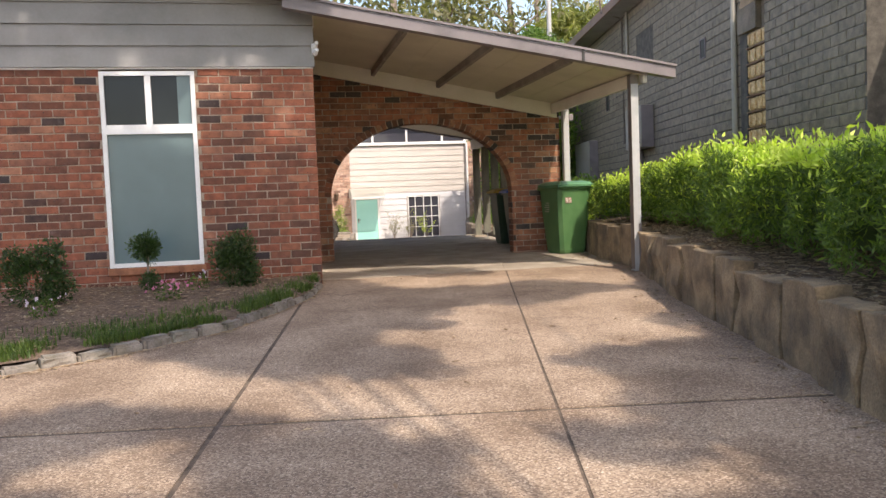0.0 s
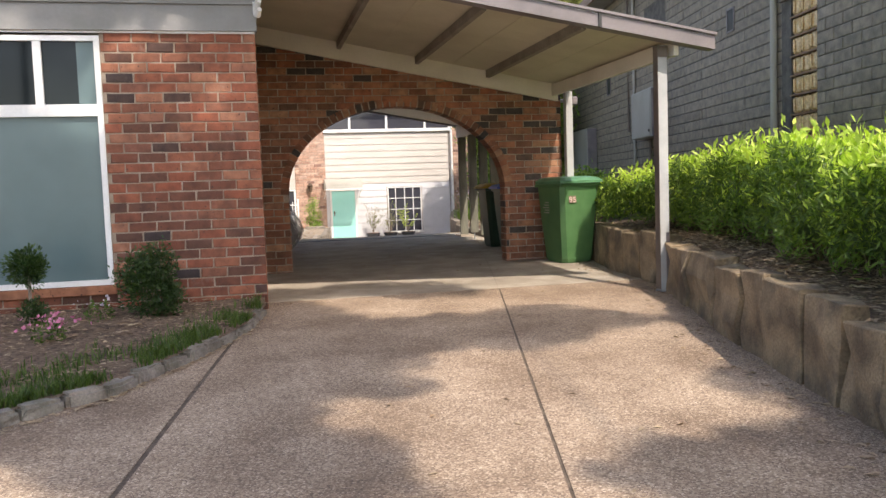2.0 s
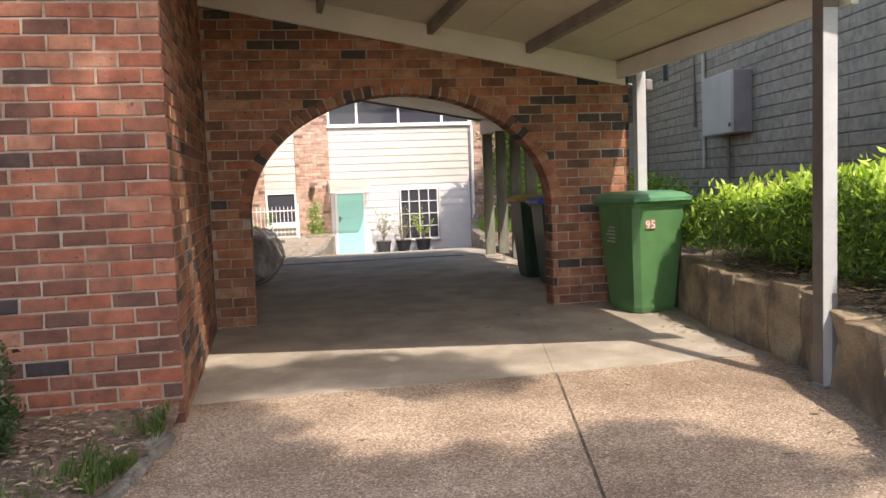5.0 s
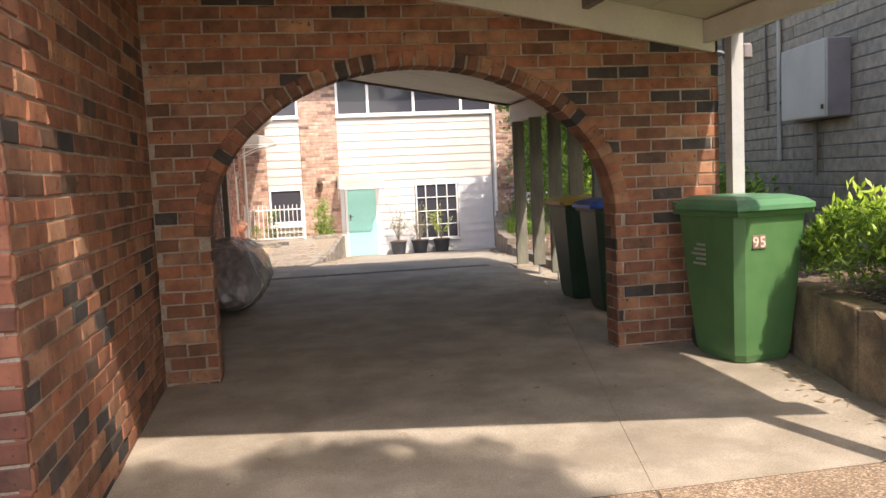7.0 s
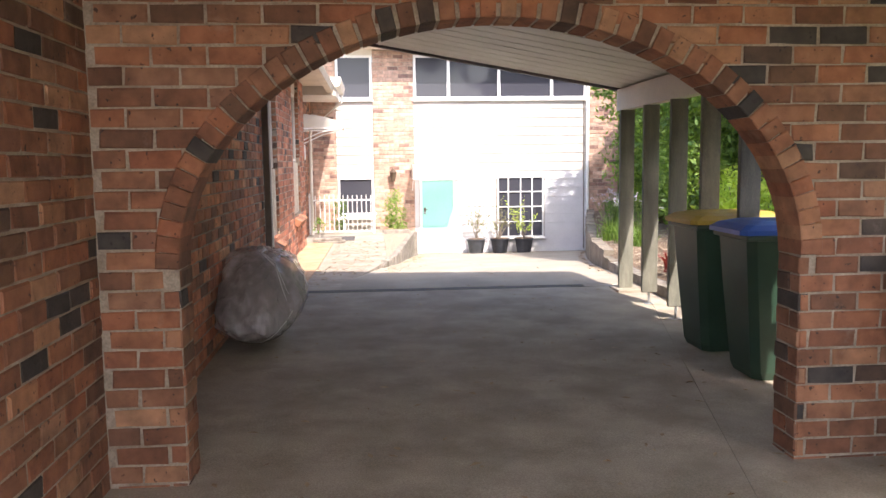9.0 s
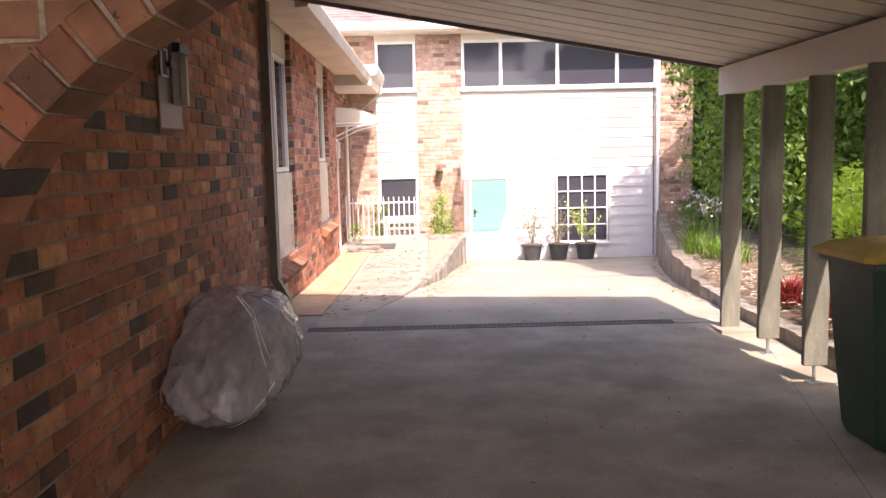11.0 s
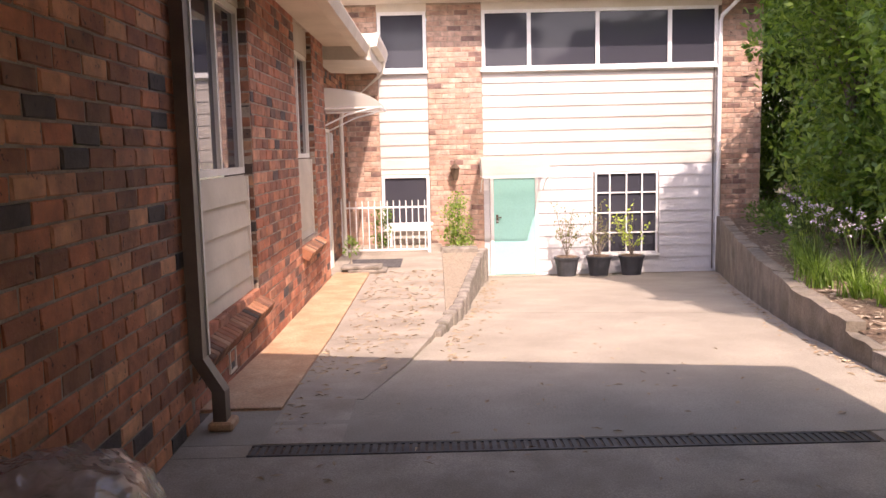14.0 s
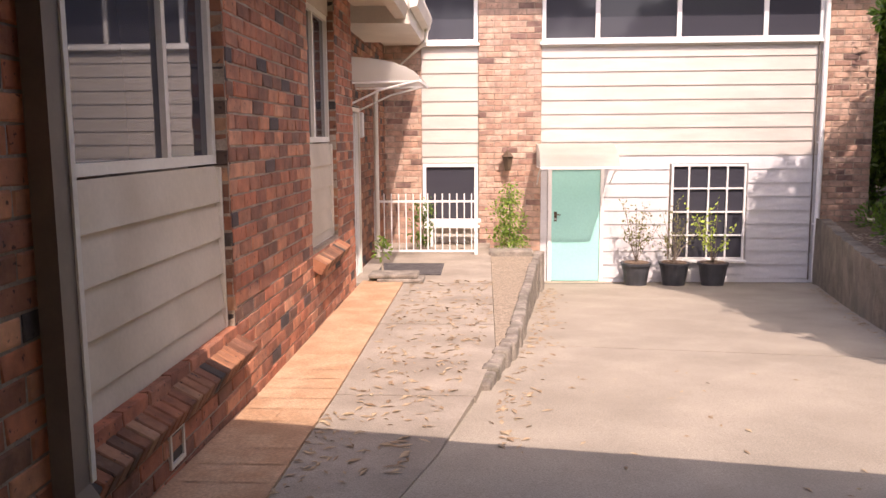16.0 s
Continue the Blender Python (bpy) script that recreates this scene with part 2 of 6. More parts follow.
    "lid_green": surface("green_lid_plastic", (0.08, 0.20, 0.10), (0.11, 0.26, 0.13), 0.4, 3, 200, 0.1, 0.001),
    "lid_yellow": surface("yellow_lid_plastic", (0.40, 0.27, 0.04), (0.52, 0.36, 0.06), 0.45, 3, 200, 0.1, 0.001),
    "lid_blue": surface("blue_lid_plastic", (0.035, 0.10, 0.42), (0.05, 0.15, 0.55), 0.4, 3, 200, 0.1, 0.001),
    "black": surface("black_plastic_and_room_dark", (0.02, 0.02, 0.02), (0.035, 0.035, 0.035), 0.5, 5, 100, 0.1, 0.001),
    "pot": surface("black_nursery_pot", (0.035, 0.038, 0.045), (0.06, 0.062, 0.07), 0.55, 5, 100, 0.1, 0.001),
    "mint": surface("mint_door_paint", (0.30, 0.66, 0.60), (0.34, 0.70, 0.64), 0.4, 1, 30, 0.05, 0.001),
    "poly": opal_mat(),
    "downpipe": surface("brown_downpipe_paint", (0.11, 0.085, 0.07), (0.16, 0.125, 0.10), 0.45, 4, 60, 0.1, 0.001),
    "metal": surface("galvanised_steel", (0.40, 0.41, 0.42), (0.50, 0.51, 0.52), 0.4, 8, 60, 0.1, 0.001, metal=0.8),
    "cast": surface("cast_iron_grate", (0.06, 0.055, 0.05), (0.11, 0.10, 0.09), 0.6, 12, 90, 0.3, 0.001),
    "bronze": surface("bronze_lantern", (0.07, 0.045, 0.03), (0.12, 0.08, 0.05), 0.5, 12, 60, 0.1, 0.001),
    "rooftile": surface("brown_roof_tile", (0.15, 0.11, 0.10), (0.24, 0.18, 0.16), 0.8, 3, 50, 0.4),
    "meterbox": surface("grey_meter_box", (0.30, 0.285, 0.24), (0.36, 0.34, 0.29), 0.5, 2, 50, 0.1, 0.001, (0.3, 0.3, 0.28), 2, 0.3),
    "brown": surface("brown_fascia_paint", (0.20, 0.12, 0.09), (0.27, 0.16, 0.12), 0.5, 2, 50, 0.1, 0.002),
    "amber": surface("amber_glass_block", (0.62, 0.40, 0.18), (0.80, 0.60, 0.34), 0.25, 12, 40, 0.3, 0.004),
    "amber_dark": surface("brown_ledge", (0.16, 0.09, 0.045), (0.26, 0.15, 0.08), 0.5, 12, 40, 0.2, 0.002),
    "digit": surface("cream_sticker", (0.62, 0.50, 0.40), (0.66, 0.55, 0.45), 0.5, 8, 60, 0.05, 0.001),
    "dry_bed": surface("dry_leaf_bed", (0.24, 0.19, 0.14), (0.42, 0.34, 0.25), 0.95, 30, 120, 1.0, 0.01),
    "glass_dark": glass_mat("dark_pane", (0.05, 0.05, 0.062), 0.05, 0.3),
    "glass_front": glass_mat("dark_front_pane", (0.010, 0.014, 0.016), 0.05, 0.25),
    "mat": surface("door_mat", (0.06, 0.055, 0.055), (0.11, 0.10, 0.10), 0.95, 10, 150, 0.9, 0.006),
    "asphalt": surface("asphalt", (0.045, 0.045, 0.047), (0.065, 0.065, 0.066), 0.9, 2, 120, 0.6, 0.004),
}


def bag_mat():
    m, n, b = nodes_of("clear_plastic_wrap")
    fac = noise_at(n, 1.9, 2.5, 0.5, (2.4, 1.6, 0.7))
    streak = noise_at(n, 6, 2.0, 0.5, (3.0, 2.2, 0.4))
    b.inputs["Base Color"].default_value = (0.50, 0.44, 0.43, 1)
    b.inputs["Roughness"].default_value = 0.13
    b.inputs["Specular IOR Level"].default_value = 1.0
    bump(n, b, mix(n, fac, streak, 0.3), 0.8, 0.09)
    t = n.nodes.new("ShaderNodeBsdfTransparent")
    s = n.nodes.new("ShaderNodeMixShader")
    n.links.new(ramp(n, mix(n, fac, streak, 0.5), [(0.34, (0.48,) * 3), (0.50, (0.60,) * 3), (0.66, (0.86,) * 3)]), s.inputs[0])
    n.links.new(t.outputs[0], s.inputs[1])
    n.links.new(b.outputs[0], s.inputs[2])
    n.links.new(s.outputs[0], n.nodes["Material Output"].inputs["Surface"])
    return m


M["contents"] = surface("padded_contents", (0.09, 0.072, 0.062), (0.19, 0.16, 0.15), 0.6, 1.6, 40, 0.2)
M["film_fold"] = surface("film_glint", (0.55, 0.50, 0.47), (0.78, 0.74, 0.70), 0.16, 12, 60, 0.2, 0.002)
M["box_brown"] = surface("wall_box_paint", (0.13, 0.07, 0.05), (0.19, 0.105, 0.075), 0.5, 4, 60, 0.1, 0.001)
M["pale_litter"] = surface("pale_leaf_litter", (0.30, 0.22, 0.15), (0.58, 0.48, 0.36), 0.85, 9, 60, 0.2)
M["bag"] = bag_mat()


# ---- geometry helpers ----
GY = (-60, -8, 0, 6.5, 10.5, 13, 17, 19.5, 21, 23.3, 30.3, 36, 60)
GZ = (-4.0, -0.75, -0.38, -0.14, 0.03, 0.09, 0.15, 0.20, 0.13, -0.04, -0.66, -0.9, -1.0)


def gz(y):
    return float(np.mean(np.interp([y - 0.5, y - 0.25, y, y + 0.25, y + 0.5], GY, GZ)))


def mesh_of(name, bm, material):
    me = bpy.data.meshes.new(name)
    bm.normal_update()
    bm.to_mesh(me)
    bm.free()
    me.materials.append(material)
    return me


def part(name, bm, material, parent=None, label="", kind=""):
    ob = new(name, mesh_of(name, bm, material))
    ob.parent = parent
    tagged(ob, label, kind=kind)
    return ob


def thing(name, label, category, at=(0, 0, 0), rz=0, group="", kind=""):
    ob = new(name)
    ob.empty_display_size = 0.1
    ob.matrix_world = pose(*at, 0, 0, rz)
    return tagged(ob, label, category, group, kind)


def structure(name, bm, material, label=""):
    return part(name, bm, material, None, label, "structure")


def box(bm, x0, x1, y0, y1, z0, z1, m=None):
    vs = [bm.verts.new((x, y, z)) for x in (x0, x1) for y in (y0, y1) for z in (z0, z1)]
    if m is not None:
        for v in vs:
            v.co = m @ v.co
    fs = [bm.faces.new([vs[i] for i in q]) for q in ((0, 1, 3, 2), (4, 6, 7, 5), (0, 4, 5, 1), (2, 3, 7, 6), (0, 2, 6, 4), (1, 5, 7, 3))]
    return vs, fs


def bevel(bm, w, seg=1):
    bmesh.ops.bevel(bm, geom=bm.edges[:], offset=w, segments=seg, affect="EDGES", profile=0.5)


def bbox(x0, x1, y0, y1, z0, z1, w=0.004, m=None):
    bm = bmesh.new()
    box(bm, x0, x1, y0, y1, z0, z1, m)
    if w:
        bevel(bm, w)
    return bm


def boxes(*bs):
    bm = bmesh.new()
    for b in bs:
        box(bm, *b)
    return bm


def slanted(bm, pts, x0, x1, axis="x"):
    """A prism: pts is an outline in the two other axes."""
    def at(v, p):
        return {"x": (v, p[0], p[1]), "y": (p[0], v, p[1]), "z": (p[0], p[1], v)}[axis]
    a = [bm.verts.new(at(x0, p)) for p in pts]
    b = [bm.verts.new(at(x1, p)) for p in pts]
    bm.faces.new(a)
    bm.faces.new(b[::-1])
    for i in range(len(pts)):
        j = (i + 1) % len(pts)
        bm.faces.new((a[j], a[i], b[i], b[j]))
    bmesh.ops.recalc_face_normals(bm, faces=bm.faces[:])
    return bm


def tube(bm, pts, r, seg=8, r_end=None):
    """A round bar through pts."""
    rings = []
    pts = [Vector(p) for p in pts]
    for i, p in enumerate(pts):
        d = (pts[min(i + 1, len(pts) - 1)] - pts[max(i - 1, 0)]).normalized()
        a = d.orthogonal().normalized()
        b = d.cross(a)
        rr = r if r_end is None else r + (r_end - r) * i / (len(pts) - 1)
        rings.append([bm.verts.new(p + rr * (math.cos(k * 2 * math.pi / seg) * a + math.sin(k * 2 * math.pi / seg) * b)) for k in range(seg)])
    for u, v in zip(rings, rings[1:]):
        # the two rings may start at different turns
        s = min(range(seg), key=lambda k: (v[k].co - u[0].co).length)
        for k in range(seg):
            bm.faces.new((u[k], u[(k + 1) % seg], v[(k + 1 + s) % seg], v[(k + s) % seg]))
    bm.faces.new(rings[0][::-1])
    bm.faces.new(rings[-1])
    return bm


def square_pipe(bm, pts, w, d):
    """A rectangular pipe through pts in the plane across x, width w along y and depth d."""
    rings = []
    for p in pts:
        x, y, z = p
        rings.append([bm.verts.new((x + a * d / 2, y + b * w / 2, z)) for a, b in ((-1, -1), (1, -1), (1, 1), (-1, 1))])
    for u, v in zip(rings, rings[1:]):
        for k in range(4):
            bm.faces.new((u[k], u[(k + 1) % 4], v[(k + 1) % 4], v[k]))
    bm.faces.new(rings[0])
    bm.faces.new(rings[-1])
    bmesh.ops.recalc_face_normals(bm, faces=bm.faces[:])
    return bm


rng = np.random.default_rng(7)


def leaves(centres, size, up=0.3, long=2.0, spread=None, seed=1):
    """One mesh of folded leaves about the centres."""
    r = np.random.default_rng(seed)
    c = np.asarray(centres, float)
    k = len(c)
    d = r.normal(size=(k, 3))
    d[:, 2] += up
    d /= np.linalg.norm(d, axis=1)[:, None]
    s = np.cross(d, r.normal(size=(k, 3)))
    s /= np.linalg.norm(s, axis=1)[:, None]
    nrm = np.cross(d, s)
    L = size * r.uniform(0.6, 1.3, (k, 1))
    w = L / long * 0.5
    mid = c + d * L * 0.5
    v = np.stack([c, mid + s * w + nrm * w * 0.4, c + d * L, mid - s * w + nrm * w * 0.4], 1).reshape(-1, 3)
    me = bpy.data.meshes.new("leaves")
    me.vertices.add(4 * k)
    me.vertices.foreach_set("co", v.ravel())
    f = np.arange(4 * k).reshape(k, 4)
    me.loops.add(6 * k)
    tri = np.concatenate([f[:, [0, 1, 2]], f[:, [0, 2, 3]]], 1).reshape(-1)
    me.loops.foreach_set("vertex_index", tri)
    me.polygons.add(2 * k)
    me.polygons.foreach_set("loop_start", np.arange(2 * k) * 3)
    me.update(calc_edges=True)
    return me


def leaf_part(name, centres, size, material, parent, label="", kind="", **kw):
    me = leaves(centres, size, **kw)
    me.materials.append(material)
    ob = new(name, me)
    ob.parent = parent
    return tagged(ob, label, kind=kind)


def blobs(clumps, per, seed=0, shell=0.55):
    """Points in clumps (x, y, z, radius), denser near their skins."""
    r = np.random.default_rng(seed)
    out = []
    for x, y, z, rad in clumps:
        k = int(per * rad ** 2)
        d = r.normal(size=(k, 3))
        d /= np.linalg.norm(d, axis=1)[:, None]
        q = rad * r.uniform(shell, 1.0, (k, 1)) ** 0.7 * (1 + 0.25 * np.sin(d[:, :1] * 5 + x) * np.cos(d[:, 1:2] * 4 + y))
        out.append(d * q + (x, y, z))
    return np.concatenate(out)


def quick_mesh(verts, faces, material, name="mesh"):
    me = bpy.data.meshes.new(name)
    me.from_pydata([tuple(v) for v in verts], [], [tuple(f) for f in faces])
    me.materials.append(material)
    me.update()
    return me


# ---- bricks ----
PITCH, COURSE, GAP = 0.255, 0.0945, 0.011
BRICKS = []


def brick_shape(length, seed, h=COURSE - GAP, depth=0.05):
    """Vertices and faces of one worn brick, its front at y = 0 facing -y, centred in x and z."""
    r = random.Random(seed)
    a, b, c = length / 2, h / 2, 0.006
    j = lambda s=0.0034: r.uniform(-s, s)
    back = [(sx * a + j(), depth, sz * b + j()) for sx, sz in ((-1, -1), (1, -1), (1, 1), (-1, 1))]
    rim = [(sx * a + j(), c + j(0.002), sz * b + j()) for sx, sz in ((-1, -1), (1, -1), (1, 1), (-1, 1))]
    front = [(sx * (a - c) + j(), j(0.003), sz * (b - c) + j()) for sx, sz in ((-1, -1), (1, -1), (1, 1), (-1, 1))]
    v = back + rim + front
    f = [(8, 9, 10, 11)]
    for k in range(4):
        n = (k + 1) % 4
        f += [(k, n, 4 + n, 4 + k), (4 + k, 4 + n, 8 + n, 8 + k)]
    return v, f


BRICK_MESH = {}


def brick_mesh(length, variant, material, h=COURSE - GAP):
    key = (round(length, 2), variant, material.name, round(h, 3))
    if key not in BRICK_MESH:
        v, f = brick_shape(key[0], hash((int(length * 100), variant)) % 1000, h)
        BRICK_MESH[key] = quick_mesh(v, f, material, "brick")
    return BRICK_MESH[key]


def lay(spans, z0, z1, pitch=PITCH, course=COURSE, seed=1, phase=0.0):
    """Running bond: (u, z, length, clipped) for every course between z0 and z1; spans(z) gives free stretches."""
    r = random.Random(seed)
    out, k = [], 0
    z = z0 + course / 2
    while z < z1:
        off = phase + (pitch / 2 if k % 2 else 0)
        for a, b in spans(z):
            i = math.floor((a - off) / pitch)
            while off + i * pitch < b - 0.01:
                u0, u1 = max(a, off + i * pitch), min(b, off + (i + 1) * pitch)
                if u1 - u0 > 0.045:
                    out.append(((u0 + u1) / 2, z, u1 - u0 - GAP))
                i += 1
        z += course
        k += 1
    return out


def brick_face(parent, bricks, place, material, joined, near=None, h=COURSE - GAP):
    """Bricks on a face. place: the pose of the face (x along it, -y out of it). Up to 300 are parts, the rest one mesh."""
    order = sorted(range(len(bricks)), key=(lambda i: near(*bricks[i][:2])) if near else (lambda i: i))
    own = set(order[:300])
    BRICKS.append((parent, [bricks[i] for i in own], place, material, h))
    rest = [bricks[i] for i in range(len(bricks)) if i not in own]
    if rest:
        vs, fs = [], []
        for i, (u, z, ln) in enumerate(rest):
            v, f = brick_shape(ln, i % 37, h)
            b = len(vs)
            vs += [place @ Vector((x + u, y, w + z)) for x, y, w in v]
            fs += [tuple(b + q for q in p) for p in f]
        ob = new("brickwork", quick_mesh(vs, fs, joined, "brickwork"))
        ob.parent = parent
        tagged(ob, kind="stuff")


def set_bricks():
    r = random.Random(5)
    for parent, bricks, place, material, h in BRICKS:
        for u, z, ln in bricks:
            ob = bpy.data.objects.new("brick", brick_mesh(ln, r.randrange(4), material, h))
            scene.collection.objects.link(ob)
            ob.parent = parent
            ob.matrix_basis = place @ pose(u, r.uniform(-0.003, 0.002), z, 0, r.uniform(-0.8, 0.8) * min(1.0, 0.08 / ln ** 2), 0)


FACE_S = Matrix.Identity(4)  # faces -y


def face_south(y):
    return pose(0, y, 0)


def face_east(x):
    return pose(x, 0, 0, 0, 0, 90)


# ---- roof line of the carports ----
def roof_z(x):
    return 2.60 + 0.187 * (5.12 - x)


XL, YF, YA, YE, YB = 0.83, 10.66, 13.63, 18.95, 30.32
REAR_DROP = 0.19  # the back carport roof lies this much lower than the front one


# ---- ground ----
def sheet(name, xs, ys, height, material, label=""):
    bm = bmesh.new()
    grid = [[bm.verts.new((x, y, height(x, y))) for y in ys] for x in xs]
    for i in range(len(xs) - 1):
        for j in range(len(ys) - 1):
            bm.faces.new((grid[i][j], grid[i + 1][j], grid[i + 1][j + 1], grid[i][j + 1]))
    return structure(name, bm, material, label)


sheet("ground", [-900, -200, -60, -20, -8, 0, 8, 20, 60, 200, 900], [-900, -200, -60, -30, -8, 0, 6, 11, 15, 20, 23, 27, 31, 36, 60, 200, 900],
      lambda x, y: gz(max(-60, min(60, y))) - 0.16, M["ground"], "leafy garden soil")


def clip(poly, a, b):
    """The part of a convex outline to the left of the line a-b."""
    out = []
    side = lambda p: (b[0] - a[0]) * (p[1] - a[1]) - (b[1] - a[1]) * (p[0] - a[0])
    for p, q in zip(poly, poly[1:] + poly[:1]):
        sp, sq = side(p), side(q)
        if sp >= 0:
            out.append(p)
        if sp * sq < 0:
            k = sp / (sp - sq)
            out.append((p[0] + k * (q[0] - p[0]), p[1] + k * (q[1] - p[1])))
    return out


def slab(name, poly, material, thick=0.1, up=0.0, label="", parent=None, height=None):
    """A slab that follows the ground's slope: poly is cut in strips along y."""
    height = height or (lambda x, y: gz(y) + up)
    bm = bmesh.new()
    ys = [p[1] for p in poly]
    y = min(ys)
    vs = {}

    def v(x, yy, low):
        key = (round(x, 4), round(yy, 4), low)
        if key not in vs:
            vs[key] = bm.verts.new((x, yy, height(x, yy) - (thick if low else 0)))
        return vs[key]
    edges = {}
    while y < max(ys) - 1e-6:
        y2 = min(math.floor(y * 2 + 1.0001) / 2, max(ys))
        strip = clip(clip(poly, (0, y), (1, y)), (1, y2), (0, y2))
        if len(strip) >= 3:
            pts = []
            for p in strip:
                if not pts or (abs(p[0] - pts[-1][0]) + abs(p[1] - pts[-1][1])) > 1e-4:
                    pts.append(p)
            if len(pts) > 2 and abs(pts[0][0] - pts[-1][0]) + abs(pts[0][1] - pts[-1][1]) < 1e-4:
                pts.pop()
            if len(pts) > 2:
                try:
                    bm.faces.new([v(*p, False) for p in pts])
                except ValueError:
                    pass
        y = y2
    bmesh.ops.recalc_face_normals(bm, faces=bm.faces[:])
    rim = [e for e in bm.edges if e.is_boundary]
    ret = bmesh.ops.extrude_edge_only(bm, edges=rim)
    for el in ret["geom"]:
        if isinstance(el, bmesh.types.BMVert):
            el.co.z -= thick
    bmesh.ops.recalc_face_normals(bm, faces=bm.faces[:])
    ob = part(name, bm, material, parent, label, "structure" if parent is None else "")
    return ob


def cut_up(poly, lines, gap):
    """Splits a convex outline along lines, leaving a gap."""
    pieces = [poly]
    for a, b in lines:
        d = Vector((b[0] - a[0], b[1] - a[1])).normalized()
        n = Vector((-d.y, d.x)) * gap / 2
        nxt = []
        for p in pieces:
            for s in (1, -1):
                u, w = (a[0] + s * n.x, a[1] + s * n.y), (b[0] + s * n.x, b[1] + s * n.y)
                q = clip(p, u, w) if s > 0 else clip(p, w, u)
                if len(q) > 2:
                    nxt.append(q)
        pieces = nxt
    return pieces


driveway = thing("driveway", "exposed aggregate concrete driveway with dark joints and leaf litter", "", kind="structure")
JA, JB, JT = ((-0.85, 0.0), (0.52, 9.3)), ((0.66, 0.0), (3.35, 11.05)), ((-3, 5.35), (6, 4.1))
for q in cut_up([(-14, -9), (8, -9), (8, 11.03), (-14, 11.03)], [JT], 0.045):
    for q2 in cut_up(q, [JA], 0.032):
        for q3 in cut_up(q2, [JB], 0.018):
            slab("driveway_slab", q3, M["aggregate"], parent=driveway)
sheet("joint_bed", [-14, -4, 0, 4, 8], list(np.arange(-9, 31.1, 0.5)), lambda x, y: gz(y) - 0.006 - (0.03 if y < -8.9 else 0), M["joint"], "dirt filled slab joints")
for q in cut_up([(XL, 11.05), (5.9, 11.05), (5.9, 18.96), (XL, 18.96)], [((3.33, 11.0), (3.95, 13.6))], 0.003)[:]:
    slab("carport_slab", q, M["concrete"], parent=driveway, label="smooth grey concrete carport floor")
for q in cut_up([(XL, 19.14), (8.4, 19.14), (8.4, 30.33), (XL, 30.33)], [((0, 24.6), (6, 23.45))], 0.02):
    slab("courtyard_slab", q, M["concrete_pale"], parent=driveway, label="pale worn courtyard concrete")
for q in ([(XL, 18.965), (1.22, 18.965), (1.22, 19.135), (XL, 19.135)], [(4.555, 18.985), (5.9, 18.985), (5.9, 19.125), (4.555, 19.125)]):
    slab("drain_end_slab", q, M["concrete"], parent=driveway)

# the grated drain across the drive
drain = thing("trench_drain", "long rusty cast iron grated trench drain set across the concrete", "drain", (1.22, 18.97, gz(19.05)))
part("channel", boxes((0.003, 3.305, 0.003, 0.157, -0.10, -0.03)), M["black"], drain)
part("frame", boxes((0.003, 3.305, 0.003, 0.018, -0.03, 0.002), (0.003, 3.305, 0.142, 0.157, -0.03, 0.002)), M["cast"], drain)
bar = quick_mesh(*[(lambda b: ([v.co[:] for v in b.verts], [[v.index for v in f.verts] for f in b.faces]))(b) for b in [boxes((-0.013, 0.013, 0.018, 0.142, -0.02, 0.0))] if (b.verts.index_update() or True)][0], M["cast"], "grate_bar")
for i in range(78):
    ob = new("grate_bar", bar)
    ob.parent, ob.location = drain, (0.03 + i * 0.0423, 0, 0)


# ---- walls ----
def wall_thing(name, label):
    return thing(name, label, "", kind="structure")


D = 0.007  # the joints lie this far behind the bricks
side = wall_thing("wall_side", "long red brick house wall with scattered black bricks and pale mortar")
XS = 0.76  # the wall beyond the downpipe stands a little further back
W1, W2 = (19.46, 21.55, 0.64, 2.90), (23.75, 24.98, 0.78, 2.90)
part("mortar_bed", boxes((XL - 0.24, XL - D, YF + D + 0.001, YA + 0.02, -0.4, 3.25), (XL - 0.239, XL - D, YA + 0.02, W1[0], -0.4, 3.3), (XS - 0.24, XS - D, W1[1], W2[0], -0.4, 3.25), (XS - 0.24, XS - D, W2[1], 26.0, -0.8, 3.25),
                     (XS - 0.24, XS - D, W1[0], W1[1], -0.4, W1[2]), (XS - 0.24, XS - D, W2[0], W2[1], -0.6, W2[2]),
                     (XS - 0.24, XS - D, W1[0], W1[1], 3.2, 3.25), (XS - 0.24, XS - D, W2[0], W2[1], 3.2, 3.25)), M["mortar"], side)


def side_spans(z):
    out, a = [], YF + 0.004
    for y0, y1, z0, z1 in (W1, W2):
        if z > z0 - 0.02 and z < 3.2:
            out.append((a, y0))
            a = y1
    return out + [(a, 26.0)]



side_bricks = [b for b in lay(side_spans, -0.1, 3.22, seed=3, phase=0.02) if b[1] > gz(b[0]) - 0.05]
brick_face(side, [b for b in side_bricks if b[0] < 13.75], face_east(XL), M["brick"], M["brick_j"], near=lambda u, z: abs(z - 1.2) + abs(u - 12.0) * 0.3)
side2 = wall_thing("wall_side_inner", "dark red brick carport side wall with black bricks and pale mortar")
brick_face(side2, [b for b in side_bricks if 13.75 <= b[0] < W1[0]], face_east(XL), M["brick_in_lifted"], M["brick_in_lifted_j"], near=lambda u, z: abs(z - 1.5) + abs(u - 17.5) * 0.4)
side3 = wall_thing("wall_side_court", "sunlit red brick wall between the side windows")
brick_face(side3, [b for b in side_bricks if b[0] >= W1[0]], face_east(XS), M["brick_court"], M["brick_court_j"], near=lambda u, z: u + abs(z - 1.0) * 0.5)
# ends of the window piers
